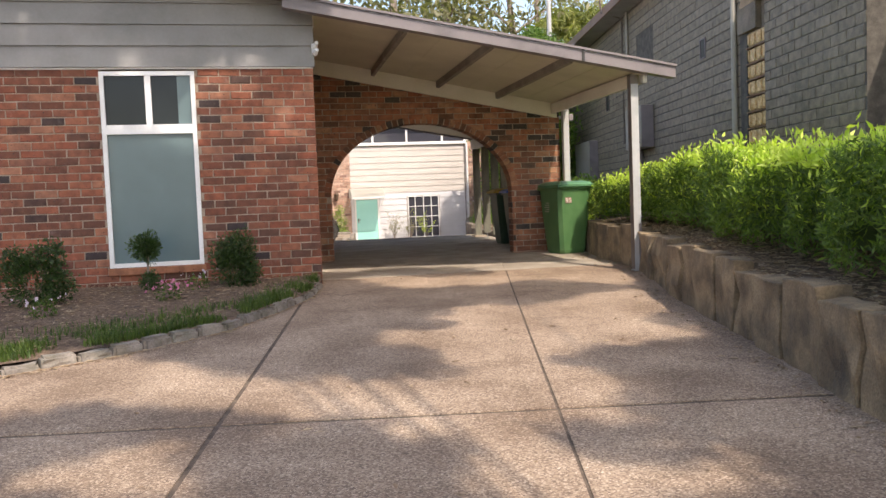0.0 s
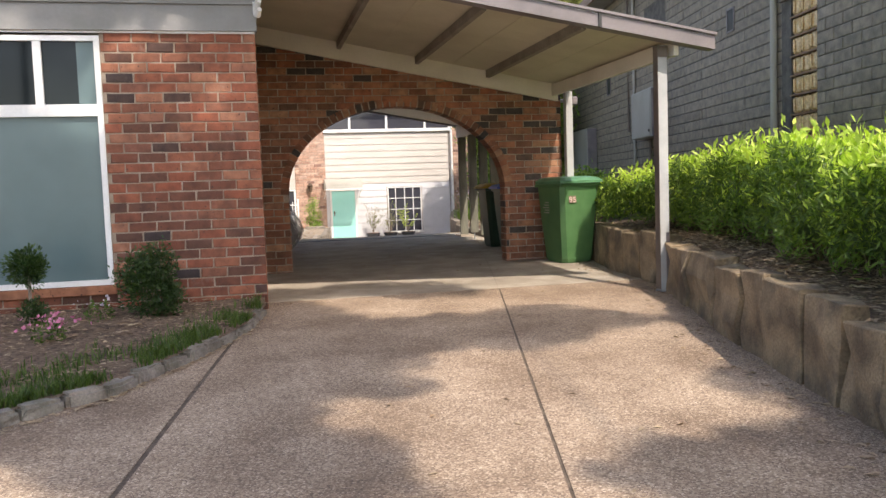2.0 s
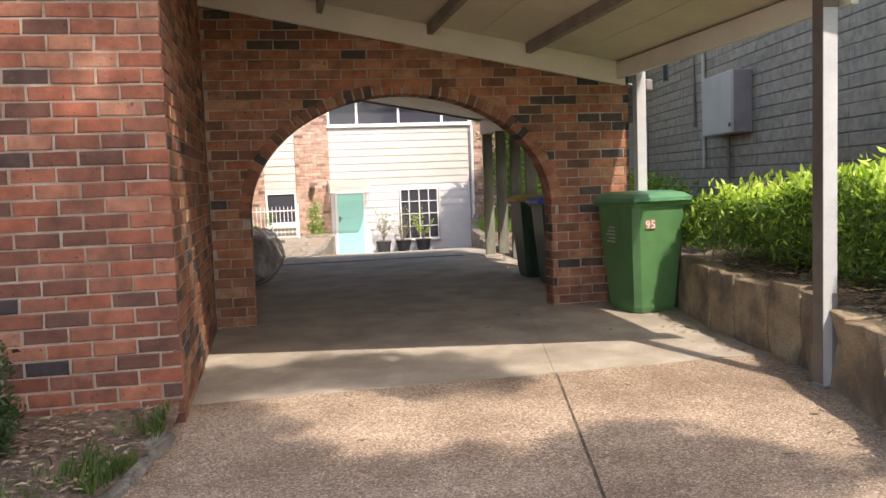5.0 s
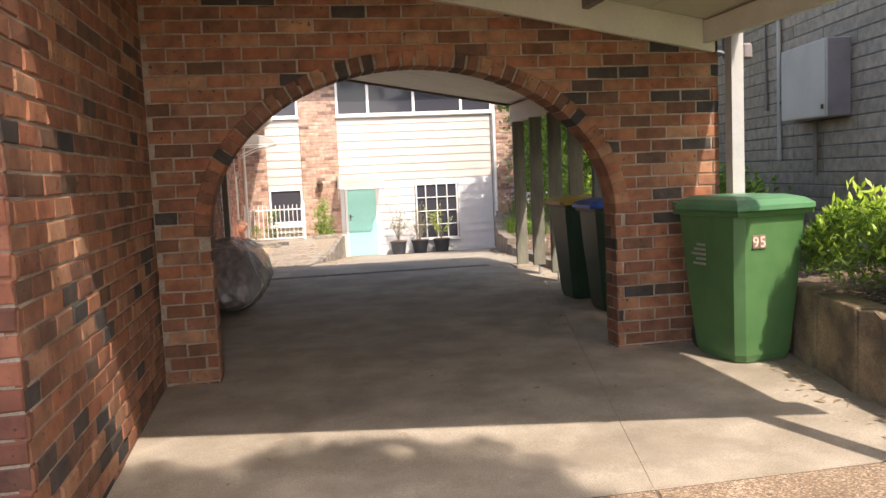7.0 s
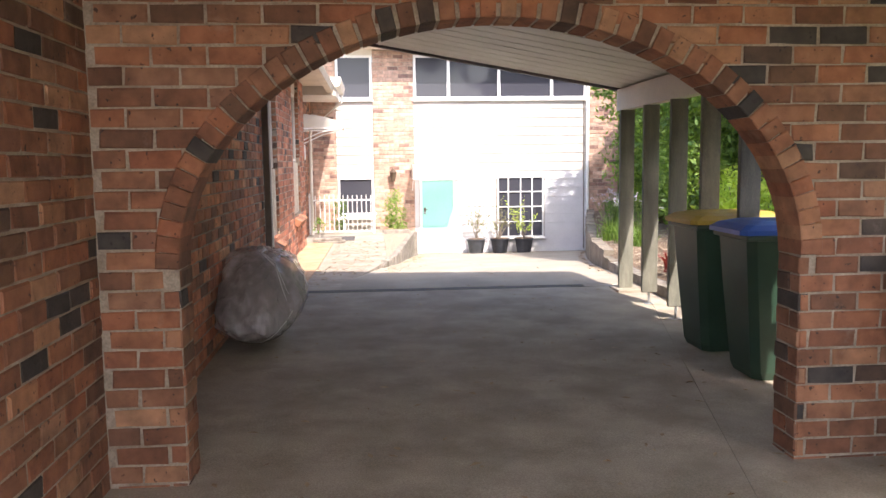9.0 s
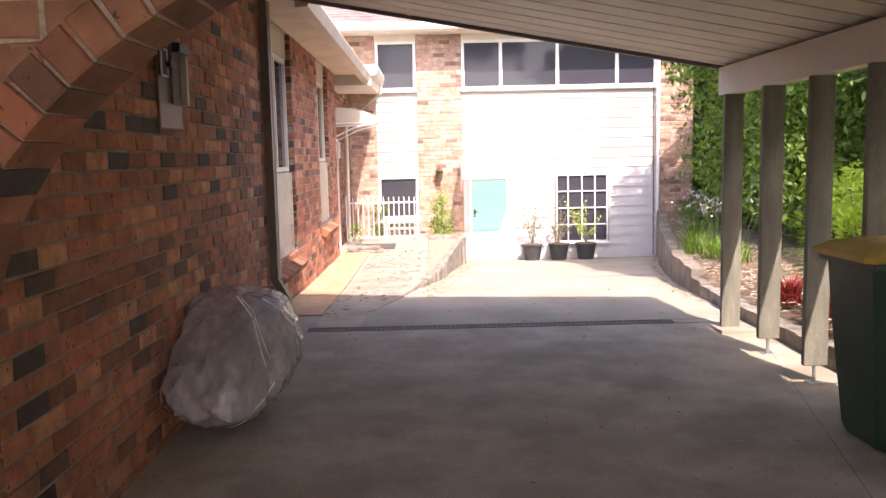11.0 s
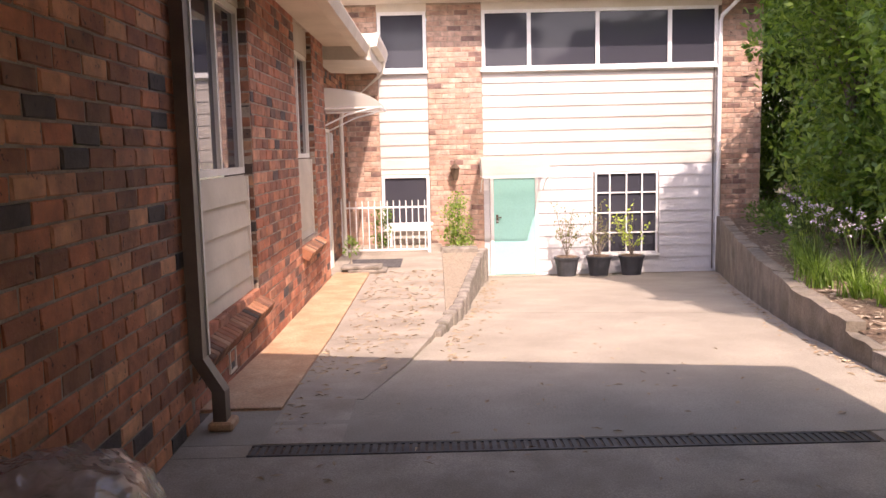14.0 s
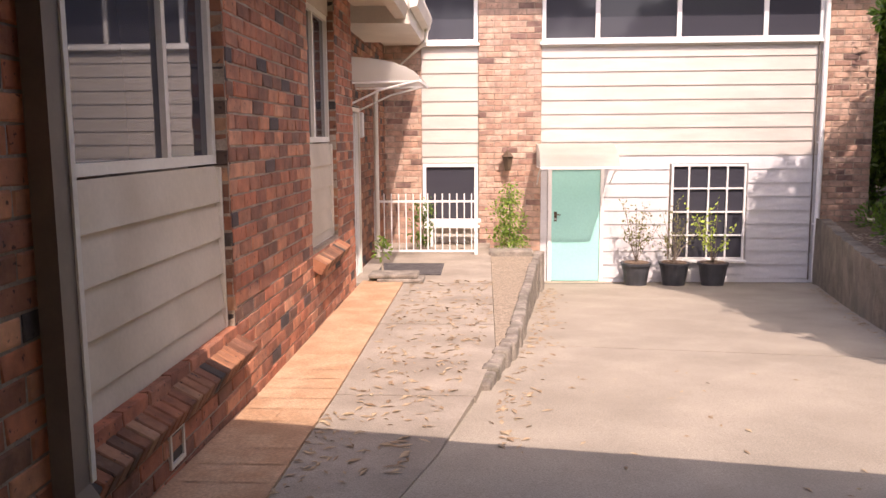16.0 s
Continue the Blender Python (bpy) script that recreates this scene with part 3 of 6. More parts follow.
for y, s in ((W1[1], 1), (W2[1], 1)):
    br = lay(lambda z: [(XS - 0.16, XS)], W1[2] if y < 22 else W2[2], 3.2, seed=4)
    pier = wall_thing("pier_end", "brick end of the wall beside the window")
    brick_face(pier, [(u, z, ln) for u, z, ln in br], face_south(y - 0.001) @ pose(0, 0, 0), M["brick"], M["brick_j"])

front = wall_thing("wall_front", "sunlit red brick front wall with a tall window opening")
FW = (-1.69, -0.60, 0.345, 2.71)
part("mortar_bed", boxes((-9, FW[0], YF + D, YF + 0.24, -0.5, 2.75), (FW[1], XL - D - 0.004, YF + D, YF + 0.24, -0.5, 2.75), (FW[0], FW[1], YF + D, YF + 0.24, -0.5, FW[2])), M["mortar"], front)
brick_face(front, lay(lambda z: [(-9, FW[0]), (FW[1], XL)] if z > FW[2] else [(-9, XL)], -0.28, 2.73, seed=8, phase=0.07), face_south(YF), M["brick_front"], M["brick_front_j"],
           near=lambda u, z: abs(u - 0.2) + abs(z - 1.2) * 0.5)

# the wall with the arch
ARX, ARW, SPR, RISE = 2.73, 1.52, 1.16, 1.16


def arch_at(a, grow=0.0):
    return ARX + (ARW + grow) * math.cos(a), SPR + (RISE + grow) * math.sin(a)


arch = wall_thing("wall_arch", "dark red brick dividing wall with a wide arched opening")
bm = bmesh.new()
outline = [(XL, -0.2), (ARX - ARW - D, -0.2)] + [arch_at(math.pi * (1 - i / 32), D) for i in range(33)] + [(ARX + ARW + D, -0.2), (5.14 - D, -0.2), (5.14 - D, roof_z(5.14) - 0.05), (XL, roof_z(XL) - 0.05)]
slanted(bm, outline, YA + D, YA + 0.24 - D, "y")
part("mortar_bed", bm, M["mortar"], arch)


def in_ring(u, z, grow):
    if z < SPR:
        return abs(u - ARX) < ARW
    return ((u - ARX) / (ARW + grow)) ** 2 + ((z - SPR) / (RISE + grow)) ** 2 < 1


def arch_spans(z):
    if z >= SPR + RISE + 0.10:
        return [(XL, 5.14)]
    g = 0.075 if z > SPR - 0.1 else 0.0
    zz = max(0.0, (z - SPR) / (RISE + g))
    w = (ARW + g) * math.sqrt(max(0.0, 1 - zz * zz))
    return [(XL, ARX - w - 0.004), (ARX + w + 0.004, 5.14)]


arch_bricks = [b for b in lay(arch_spans, 0.02, 3.3, seed=9, phase=0.1) if b[1] < roof_z(b[0]) - 0.12]
brick_face(arch, arch_bricks, face_south(YA), M["brick"], M["brick_j"], near=lambda u, z: abs(z - 1.6) * 0.4)
ring = wall_thing("arch_ring", "ring of brick headers round the arch")
n_ring = 50
hdr = quick_mesh(*brick_shape(0.112, 3, 0.076, 0.24), M["brick"], "header")
for i in range(n_ring):
    a = math.pi * (i + 0.5) / n_ring
    (x, z), (x2, z2) = arch_at(a), arch_at(a, 0.1)
    nx, nz = math.cos(a) / ARW, math.sin(a) / RISE
    ang = math.atan2(nz, nx)
    ob = new("header_brick", hdr)
    ob.parent = ring
    ob.matrix_basis = pose(x + math.cos(ang) * 0.058, YA - 0.009, z + math.sin(ang) * 0.058, 0, -math.degrees(ang), 0)
for sx in (-1, 1):
    jr = [(u, z, ln) for u, z, ln in lay(lambda z: [(YA, YA + 0.24)], 0.02, SPR, seed=2)]
    jamb = wall_thing("arch_jamb", "brick jamb of the arch")
    brick_face(jamb, jr, pose(ARX + sx * ARW, 0, 0, 0, 0, 90) if sx < 0 else pose(ARX + ARW, 2 * YA + 0.24, 0, 0, 0, -90), M["brick"], M["brick_j"])
endj = wall_thing("arch_wall_end", "brick end of the dividing wall")
brick_face(endj, lay(lambda z: [(YA + 0.005, YA + 0.24)], 0.02, 2.5, seed=6), face_east(5.14), M["brick"], M["brick_j"])

# walls that close the house behind what is seen
structure("house_core", boxes((-9, XL - 0.3, YF + 0.3, YF + 0.4, -0.5, 4.0), (-9.1, -9, YF + 0.3, 30, -1.2, 4.5), (-2.6, -2.5, YF + 0.4, 30, -1.2, 3.3)), M["mortar"], "plain inner house wall")
structure("wall_recess", boxes((0.30, XL - 0.26, 26.0, 30.31, -0.8, 3.4)), M["mortar"], "brick entry wall")
rec = wall_thing("wall_entry", "shaded red brick entry wall beside the security door")
brick_face(rec, lay(lambda z: [(26.0, 30.3)] if z > 2.1 or z < 0.02 else [(26.0, 26.15), (27.15, 30.3)], -0.6, 3.35, seed=12), face_east(XL - 0.24), M["brick"], M["brick_j"], near=lambda u, z: u)


# ---- the house at the back ----
ZB = gz(30.2)
bh = wall_thing("wall_back", "two storey back house wall with brick piers and cream weatherboards")
part("mortar_bed", boxes((-0.4, 1.19, YB + D, YB + 0.24, -0.9, 4.44), (2.11, 3.12, YB - 0.03 + D, YB + 0.24, -0.9, 4.44), (7.56, 8.34 - D, YB - 0.03 + D, YB + 0.24, -0.9, 4.44),
                     (1.19, 2.11, YB + 0.03, YB + 0.24, 1.30, 3.24), (1.19, 2.11, YB + 0.03, YB + 0.24, -0.9, 0.30),
                     (3.12, 7.56, YB + 0.03, YB + 0.24, 1.42, 3.24), (3.12, 3.26, YB + 0.03, YB + 0.24, -0.9, 1.42), (4.12, 5.22, YB + 0.03, YB + 0.24, -0.9, 1.42),
                     (6.41, 7.56, YB + 0.03, YB + 0.24, -0.9, 1.42), (5.22, 6.41, YB + 0.03, YB + 0.24, -0.9, -0.28), (1.19, 7.56, YB + 0.03, YB + 0.24, 4.30, 4.44)), M["mortar"], bh)
structure("back_house_core", boxes((-0.4, 8.3, YB + 2.5, YB + 2.6, -1.2, 4.4), (8.2, 8.3, YB + 0.24, YB + 2.5, -1.2, 4.4), (-0.4, 8.3, YB + 0.25, YB + 2.5, 1.45, 1.55)), M["mortar"], "plain inner wall")
for nm, a, b, y in (("brick_pier", 2.11, 3.12, YB - 0.03), ("brick_pier", 7.56, 8.34, YB - 0.03), ("brick_strip", -0.4, 1.19, YB)):
    p = wall_thing(nm, "pale sunlit brick pier of the back house")
    brick_face(p, lay(lambda z, a=a, b=b: [(a, b)], ZB - 0.05, 4.44, seed=int(a * 9) + 20, phase=a), face_south(y), M["pale"], M["pale_j"], near=lambda u, z: abs(z - 1))
p = wall_thing("brick_pier_side", "side face of the corner brick pier")
brick_face(p, lay(lambda z: [(YB - 0.02, YB + 1.6)], 0.2, 4.44, seed=31), face_east(8.34), M["pale"], M["pale_j"], near=lambda u, z: u)
part("mortar_bed", boxes((8.1, 8.34 - D, YB, YB + 1.6, -0.9, 4.44)), M["mortar"], p)


def boards(parent, x0, x1, z0, z1, y, pitch, material, seed=0):
    """Lapped weatherboards on a face to -y, each its own part, butted under the one above."""
    r = random.Random(seed)
    z = z1
    while z > z0 + 0.02:
        b = max(z - pitch, z0)
        bm = slanted(bmesh.new(), [(y + 0.028, b), (y - 0.006, b), (y - 0.006, b + 0.004), (y + 0.010, z - 0.002), (y + 0.028, z - 0.002)], x0, x1)
        part("board", bm, material, parent)
        z = b


def board_thing(name, label, spec, material, y, pitch):
    t = wall_thing(name, label)
    for x0, x1, z0, z1 in spec:
        boards(t, x0, x1, z0, z1, y, pitch, material)
    return t


board_thing("boards_upper", "cream painted weatherboards of the back house", [(3.125, 7.555, 1.42, 3.20), (1.195, 2.105, 1.32, 3.20)], M["board"], YB, 0.222)
board_thing("boards_lower", "white painted weatherboards round the mint door", [(3.125, 3.235, ZB, 1.42), (4.15, 5.19, ZB, 1.42), (6.44, 7.555, ZB, 1.42), (5.19, 6.44, ZB, -0.29), (5.19, 6.44, 1.29, 1.42)], M["board_low"], YB, 0.222)
board_thing("boards_left", "cream boards under the lower window", [(1.195, 2.105, -0.1, 0.28)], M["board"], YB, 0.19)


def frame_bars(bm, x0, x1, z0, z1, w, y0, y1, mull=(), rails=(), mw=None):
    mw = mw or w
    box(bm, x0, x1, y0, y1, z1 - w, z1)
    box(bm, x0, x1, y0, y1, z0, z0 + w)
    box(bm, x0, x0 + w, y0 + 0.001, y1 - 0.001, z0 + w, z1 - w)
    box(bm, x1 - w, x1, y0 + 0.001, y1 - 0.001, z0 + w, z1 - w)
    for m in mull:
        box(bm, m - mw / 2, m + mw / 2, y0 + 0.003, y1 - 0.003, z0 + w, z1 - w)
    for q in rails:
        box(bm, x0 + w, x1 - w, y0 + 0.005, y1 - 0.005, q - mw / 2, q + mw / 2)
    return bm


def window(name, label, x0, x1, z0, z1, y, w=0.05, mull=(), rails=(), mw=None, glass="glass", sill=False, mat="white", m=None, deep=0.07):
    """A window facing -y; m turns it elsewhere."""
    win = thing(name, label, "", kind="structure")
    if m is not None:
        win.matrix_world = m
    part("window_frame", frame_bars(bmesh.new(), x0, x1, z0, z1, w, y, y + deep, mull, rails, mw), M[mat], win)
    xs = [x0 + w] + list(mull) + [x1 - w]
    zs = [z0 + w] + list(rails) + [z1 - w]
    for a, b in zip(xs, xs[1:]):
        for c, d in zip(zs, zs[1:]):
            part("pane", boxes((a, b, y + deep * 0.55, y + deep * 0.55 + 0.006, c, d)), M[glass] if isinstance(glass, str) else glass, win)
    if sill:
        part("window_sill", bbox(x0 - 0.03, x1 + 0.03, y - 0.05, y + 0.04, z0 - 0.045, z0 - 0.002, 0.005), M[mat], win)
    return win


window("window_1", "wide dark upper window band with white frames", 3.125, 7.50, 3.22, 4.30, YB - 0.03, 0.06, (4.0, 5.27, 6.61), (), 0.07, sill=True, glass="glass_dark")
window("window_2", "dark upper window with a white frame", 1.2, 2.10, 3.22, 4.30, YB - 0.03, 0.06, sill=True, glass="glass_dark")
window("window_3", "dark lower window with a white frame behind the fence", 1.2, 2.10, 0.30, 1.31, YB - 0.03, 0.055, sill=True, glass="glass_dark")
window("window_4", "small paned dark window with white glazing bars", 5.22, 6.41, -0.27, 1.28, YB - 0.035, 0.035, (5.50, 5.815, 6.11), (0.13, 0.51, 0.89), 0.025, sill=True, glass="glass_dark")
structure("window_head_trim", boxes((1.19, 7.56, YB - 0.02, YB + 0.03, 4.30, 4.44), (3.125, 7.555, YB - 0.035, YB + 0.0, 3.15, 3.172)), M["cream"], "cream trim over the windows")

# door
door = thing("door_1", "closed mint green flush door in a white frame", "", kind="structure")
DX0, DX1, DZ0, DZ1 = 3.305, 4.085, ZB + 0.02, 1.20
part("door_frame", boxes((3.24, DX0 - 0.003, YB - 0.04, YB + 0.06, ZB, DZ1 + 0.06), (DX1 + 0.003, 4.145, YB - 0.04, YB + 0.06, ZB, DZ1 + 0.06), (DX0 - 0.003, DX1 + 0.003, YB - 0.04, YB + 0.06, DZ1 + 0.003, DZ1 + 0.06)), M["white"], door)
part("door_leaf", bbox(DX0, DX1, YB - 0.015, YB + 0.025, DZ0, DZ1, 0.003), M["mint"], door)
bm = bmesh.new()
box(bm, DX0 + 0.04, DX0 + 0.085, YB - 0.022, YB - 0.015, 0.36, 0.52)
tube(bm, [(DX0 + 0.06, YB - 0.02, 0.47), (DX0 + 0.06, YB - 0.06, 0.47), (DX0 + 0.14, YB - 0.06, 0.47)], 0.009)
part("door_handle", bm, M["bronze"], door, "dark lever handle")
part("door_lock", tube(bmesh.new(), [(DX0 + 0.062, YB - 0.018, 0.40), (DX0 + 0.062, YB - 0.035, 0.40)], 0.022, 12), M["metal"], door)
part("threshold", bbox(3.2, 4.2, YB - 0.14, YB - 0.04, ZB - 0.02, ZB + 0.018, 0.004), M["concrete"], door)
gr = thing("door_drain", "narrow dark grated drain before the mint door", "drain", (3.15, YB - 0.28, gz(YB - 0.2) + 0.003))
part("grate", boxes(*[(i * 0.03, i * 0.03 + 0.018, 0, 0.1, -0.01, 0.004) for i in range(45)]), M["cast"], gr)


def canopy(name, label, x0, x1, y_wall, z_top, z_front, deep, m=None, rib=False):
    c = thing(name, label, "awning", (0, 0, 0))
    if m is not None:
        c.matrix_world = m
    bm = bmesh.new()
    prof = [(y_wall - deep * math.sin(a * math.pi / 2 / 8), z_front + (z_top - z_front) * math.cos(a * math.pi / 2 / 8)) for a in range(9)]
    pts = prof + [(y + 0.006, z - 0.008) for y, z in prof[::-1]]
    slanted(bm, pts, x0, x1)
    part("sheet", bm, M["poly"], c, "opal curved awning sheet")
    for x in (x0, x1):
        s = slanted(bmesh.new(), [(y_wall, z_front)] + [(y, z) for y, z in prof], x - 0.012, x + 0.012)
        part("end_plate", s, M["poly"], c)
        b = bmesh.new()
        tube(b, [(x, y_wall - 0.01, z_front - 0.30), (x, y_wall - deep * 0.5, z_front - 0.10), (x, y_wall - deep * 0.92, z_front - 0.01)], 0.012)
        tube(b, [(x, y_wall - 0.01, z_front - 0.02), (x, y_wall - deep, z_front - 0.005)], 0.012)
        part("bracket", b, M["white"], c)
    part("front_rail", boxes((x0, x1, y_wall - deep - 0.012, y_wall - deep + 0.012, z_front - 0.02, z_front + 0.012)), M["white"], c)
    return c


canopy("door_awning", "opal curved plastic awning over the mint door", 3.06, 4.23, YB - 0.04, 1.62, 1.27, 0.92)

# eaves and roof of the back house
structure("back_eave", boxes((-0.6, 8.9, YB - 0.55, YB + 0.24, 4.44, 4.47)), M["cream"], "cream eave lining")
part("back_gutter", slanted(bmesh.new(), [(YB - 0.56, 4.45), (YB - 0.56, 4.60), (YB - 0.67, 4.62), (YB - 0.68, 4.58), (YB - 0.66, 4.47)], -0.7, 9.0), M["cream"], None, "cream metal eave gutter", "structure")
roofb = thing("roof_back", "brown tiled hip roof of the back house", "", kind="structure")
tile = None
for k in range(9):
    y = YB - 0.62 + k * 0.32
    bm = slanted(bmesh.new(), [(y, 4.60 + k * 0.115), (y, 4.64 + k * 0.115), (y + 0.36, 4.75 + k * 0.115), (y + 0.36, 4.71 + k * 0.115)], -0.7, 9.0)
    part("tile_course", bm, M["rooftile"], roofb)
dp = thing("downpipe", "white painted downpipe beside the corner pier", "downpipe", (7.53, YB - 0.07, 0))
bm = bmesh.new()
tube(bm, [(0.25, -0.45, 4.46), (0.22, -0.40, 4.36), (0.02, -0.02, 4.10), (0, 0, 4.0), (0, 0, ZB + 0.02)], 0.04, 10)
part("pipe", bm, M["white"], dp)
for z in (0.3, 1.6, 3.0):
    part("bracket", boxes((-0.05, 0.05, 0.01, 0.045, z, z + 0.03)), M["white"], dp)
cable = thing("wall_conduit", "thin brown conduit on the white boards beside the downpipe", "conduit", (7.44, YB - 0.03, 0))
part("pipe", tube(bmesh.new(), [(0, 0, 3.2), (0.0, 0, 1.5), (0.01, 0, ZB + 0.05)], 0.012), M["downpipe"], cable)
lan = thing("wall_lantern", "bronze wall lantern on the brick pier", "lamp", (2.58, YB - 0.03, 1.36))
part("back_plate", bbox(-0.04, 0.04, -0.02, 0, -0.1, 0.12, 0.005), M["bronze"], lan)
bm = bmesh.new()
bmesh.ops.create_cone(bm, segments=6, radius1=0.05, radius2=0.10, depth=0.22, cap_ends=True, matrix=pose(0, -0.13, -0.05))
part("lamp_body", bm, M["bronze"], lan)
bm = bmesh.new()
bmesh.ops.create_cone(bm, segments=6, radius1=0.12, radius2=0.02, depth=0.09, cap_ends=True, matrix=pose(0, -0.13, 0.105))
part("cap", bm, M["bronze"], lan)
part("arm", tube(bmesh.new(), [(0, 0, 0.1), (0, -0.08, 0.2), (0, -0.13, 0.15)], 0.012), M["bronze"], lan)


# ---- house side: windows, sills, pipe ----
def side_window(name, label, y0, y1, z0, zr, z1, mulls):
    m = face_east(0.69)
    window(name, label, y0, y1, zr, z1, 0, 0.05, mulls, (), 0.045, m=m, mat="cream", deep=0.06)
    t = board_side(y0, y1, z0, zr)
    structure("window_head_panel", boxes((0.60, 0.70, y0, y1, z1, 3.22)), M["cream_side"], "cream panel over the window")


def board_side(y0, y1, z0, z1):
    t = wall_thing("boards_side", "cream weatherboard panel under the side window")
    t.matrix_world = face_east(0.705)
    n, z = 5, z1 - 0.01
    pitch = 0.205
    while z > z0 + 0.02:
        b = max(z - pitch, z0)
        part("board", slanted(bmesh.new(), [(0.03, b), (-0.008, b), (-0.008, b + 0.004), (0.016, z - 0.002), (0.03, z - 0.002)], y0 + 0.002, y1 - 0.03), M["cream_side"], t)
        z = b
    part("edge_trim", boxes((y1 - 0.03, y1 - 0.001, -0.012, 0.04, z0, z1 - 0.02), (y0, y1 - 0.03, -0.004, 0.04, z0 - 0.03, z0 - 0.001)), M["cream"], t)
    return t


side_window("window_5", "side window with cream frame reflecting the back house", W1[0] + 0.02, W1[1] - 0.01, W1[2] + 0.01, 1.60, 2.90, (20.86,))
side_window("window_6", "narrow side window with cream frame", W2[0] + 0.01, W2[1] - 0.01, W2[2] + 0.01, 1.70, 2.90, (24.30,))

for (y0, y1, z0, z1) in (W1, W2):
    sill = thing("brick_sill", "sloping sill of bricks on edge below the side window", "", kind="structure")
    y = y0 - 0.02
    shp = quick_mesh(*brick_shape(0.105, 11, 0.076, 0.24), M["brick"], "sill_brick")
    bm = bmesh.new()
    box(bm, 0, 0.24, 0.006, 0.084, -0.105, 0)
    bevel(bm, 0.006)
    me = mesh_of("sill_brick", bm, M["brick"])
    while y < y1 - 0.02:
        ob = new("sill_brick", me)
        ob.parent = sill
        ob.matrix_basis = pose(0.665, y, z0 + 0.0, 0, 28, 0)
        y += 0.0865
    part("mortar_bed", slanted(bmesh.new(), [(0.60, z0 - 0.14), (0.60, z0 - 0.015), (0.66, z0 - 0.015), (0.85, z0 - 0.115), (0.81, z0 - 0.18)], y0, y1, "y"), M["mortar"], sill)
vent = thing("wall_vent", "small square cream wall vent low in the brickwork", "vent", (XS + 0.002, 20.56, 0.31))
part("frame", frame_bars(bmesh.new(), -0.09, 0.09, -0.09, 0.09, 0.02, -0.012, 0.005), M["cream"], vent).matrix_basis = pose(0, 0, 0, 0, 0, 90)
part("mesh", boxes((-0.004, 0.0, -0.07, 0.07, -0.07, 0.07)), M["black"], vent)

pipe = thing("brown_downpipe", "dark brown square downpipe with an offset foot at the wall", "downpipe", (0, 0, 0))
part("pipe", square_pipe(bmesh.new(), [(0.885, 19.38, 3.3), (0.885, 19.38, 0.62), (0.985, 19.42, 0.42), (0.985, 19.42, gz(19.4) + 0.04)], 0.10, 0.075), M["downpipe"], pipe)
part("edge", square_pipe(bmesh.new(), [(0.92, 19.445, 3.3), (0.92, 19.445, 0.62)], 0.03, 0.02), M["cream"], pipe, "worn cream edge of the pipe")
part("shoe", bbox(0.92, 1.06, 19.35, 19.51, gz(19.4) - 0.0, gz(19.4) + 0.055, 0.012), M["terracotta"], pipe, "terracotta pipe collar")

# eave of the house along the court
# the darker cream puts the shaded underside into the eave and gutter colour
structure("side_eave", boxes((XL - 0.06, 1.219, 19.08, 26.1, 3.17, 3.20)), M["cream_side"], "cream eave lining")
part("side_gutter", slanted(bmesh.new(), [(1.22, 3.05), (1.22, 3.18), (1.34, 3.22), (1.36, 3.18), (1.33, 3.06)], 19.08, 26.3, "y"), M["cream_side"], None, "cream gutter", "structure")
structure("side_roof", slanted(bmesh.new(), [(1.30, 3.20), (1.30, 3.24), (-4, 4.5), (-9, 3.5), (-9, 3.45), (-4, 4.45)], 19.9, 28.3, "y"), M["rooftile"], "brown tiled roof of the house")
structure("porch_soffit", slanted(bmesh.new(), [(0.57, 3.02), (0.57, 3.36), (1.38, 3.36), (1.38, 3.0)], 26.3, 28.2, "y"), M["cream"], "boxed cream porch eave")
part("porch_gutter", slanted(bmesh.new(), [(1.385, 3.16), (1.385, 3.34), (1.49, 3.36), (1.50, 3.30), (1.47, 3.18)], 26.2, 28.3, "y"), M["cream"], None, "cream porch gutter", "structure")
structure("entry_eave", boxes((0.6, 1.28, 28.201, YB - 0.02, 3.20, 3.36)), M["cream"], "cream eave over the entry corner")
pd = thing("porch_downpipe", "white bent downpipe under the porch gutter", "downpipe", (0, 0, 0))
part("pipe", tube(bmesh.new(), [(1.44, 28.1, 3.18), (1.42, 28.1, 3.0), (0.75, 28.3, 2.45), (0.70, 28.35, 2.3), (0.70, 28.35, 0.05)], 0.035, 8), M["cream"], pd)
canopy("entry_awning", "curved cream awning with white scrolled brackets over the side door", 26.1, 27.2, -0.60, 2.63, 2.36, 0.9, m=pose(0, 0, 0, 0, 0, 90))
sd = thing("door_2", "white metal security door at the side entry", "", kind="structure")
part("door_frame", boxes((0.60, 0.66, 26.15, 26.20, -0.05, 2.1), (0.60, 0.66, 27.10, 27.15, -0.05, 2.1), (0.60, 0.66, 26.2, 27.1, 2.05, 2.1)), M["cream"], sd)
part("door_leaf", boxes((0.60, 0.61, 26.2, 27.1, 0, 2.05)), M["slat"], sd)
for i in range(8):
    part("bar", boxes((0.63, 0.642, 26.23 + i * 0.118, 26.245 + i * 0.118, 0.02, 2.03)), M["white"], sd)
bell = thing("entry_light", "small white bulkhead light by the side door", "lamp", (0.60, 27.5, 1.9))
part("cover", bbox(0, 0.06, -0.03, 0.03, -0.16, 0.16, 0.015), M["white"], bell)

# path beside the house and its kerb
PATH_Y, PATH_Z = (19.14, 20.2, 22.0, 24.0, 26.0, 29.0, 31), (0.205, 0.175, 0.105, 0.075, 0.05, 0.02, 0.0)
pz = lambda x, y: float(np.interp(y, PATH_Y, PATH_Z))
path = thing("garden_path", "worn grey concrete path with dry leaf litter", "", kind="structure")
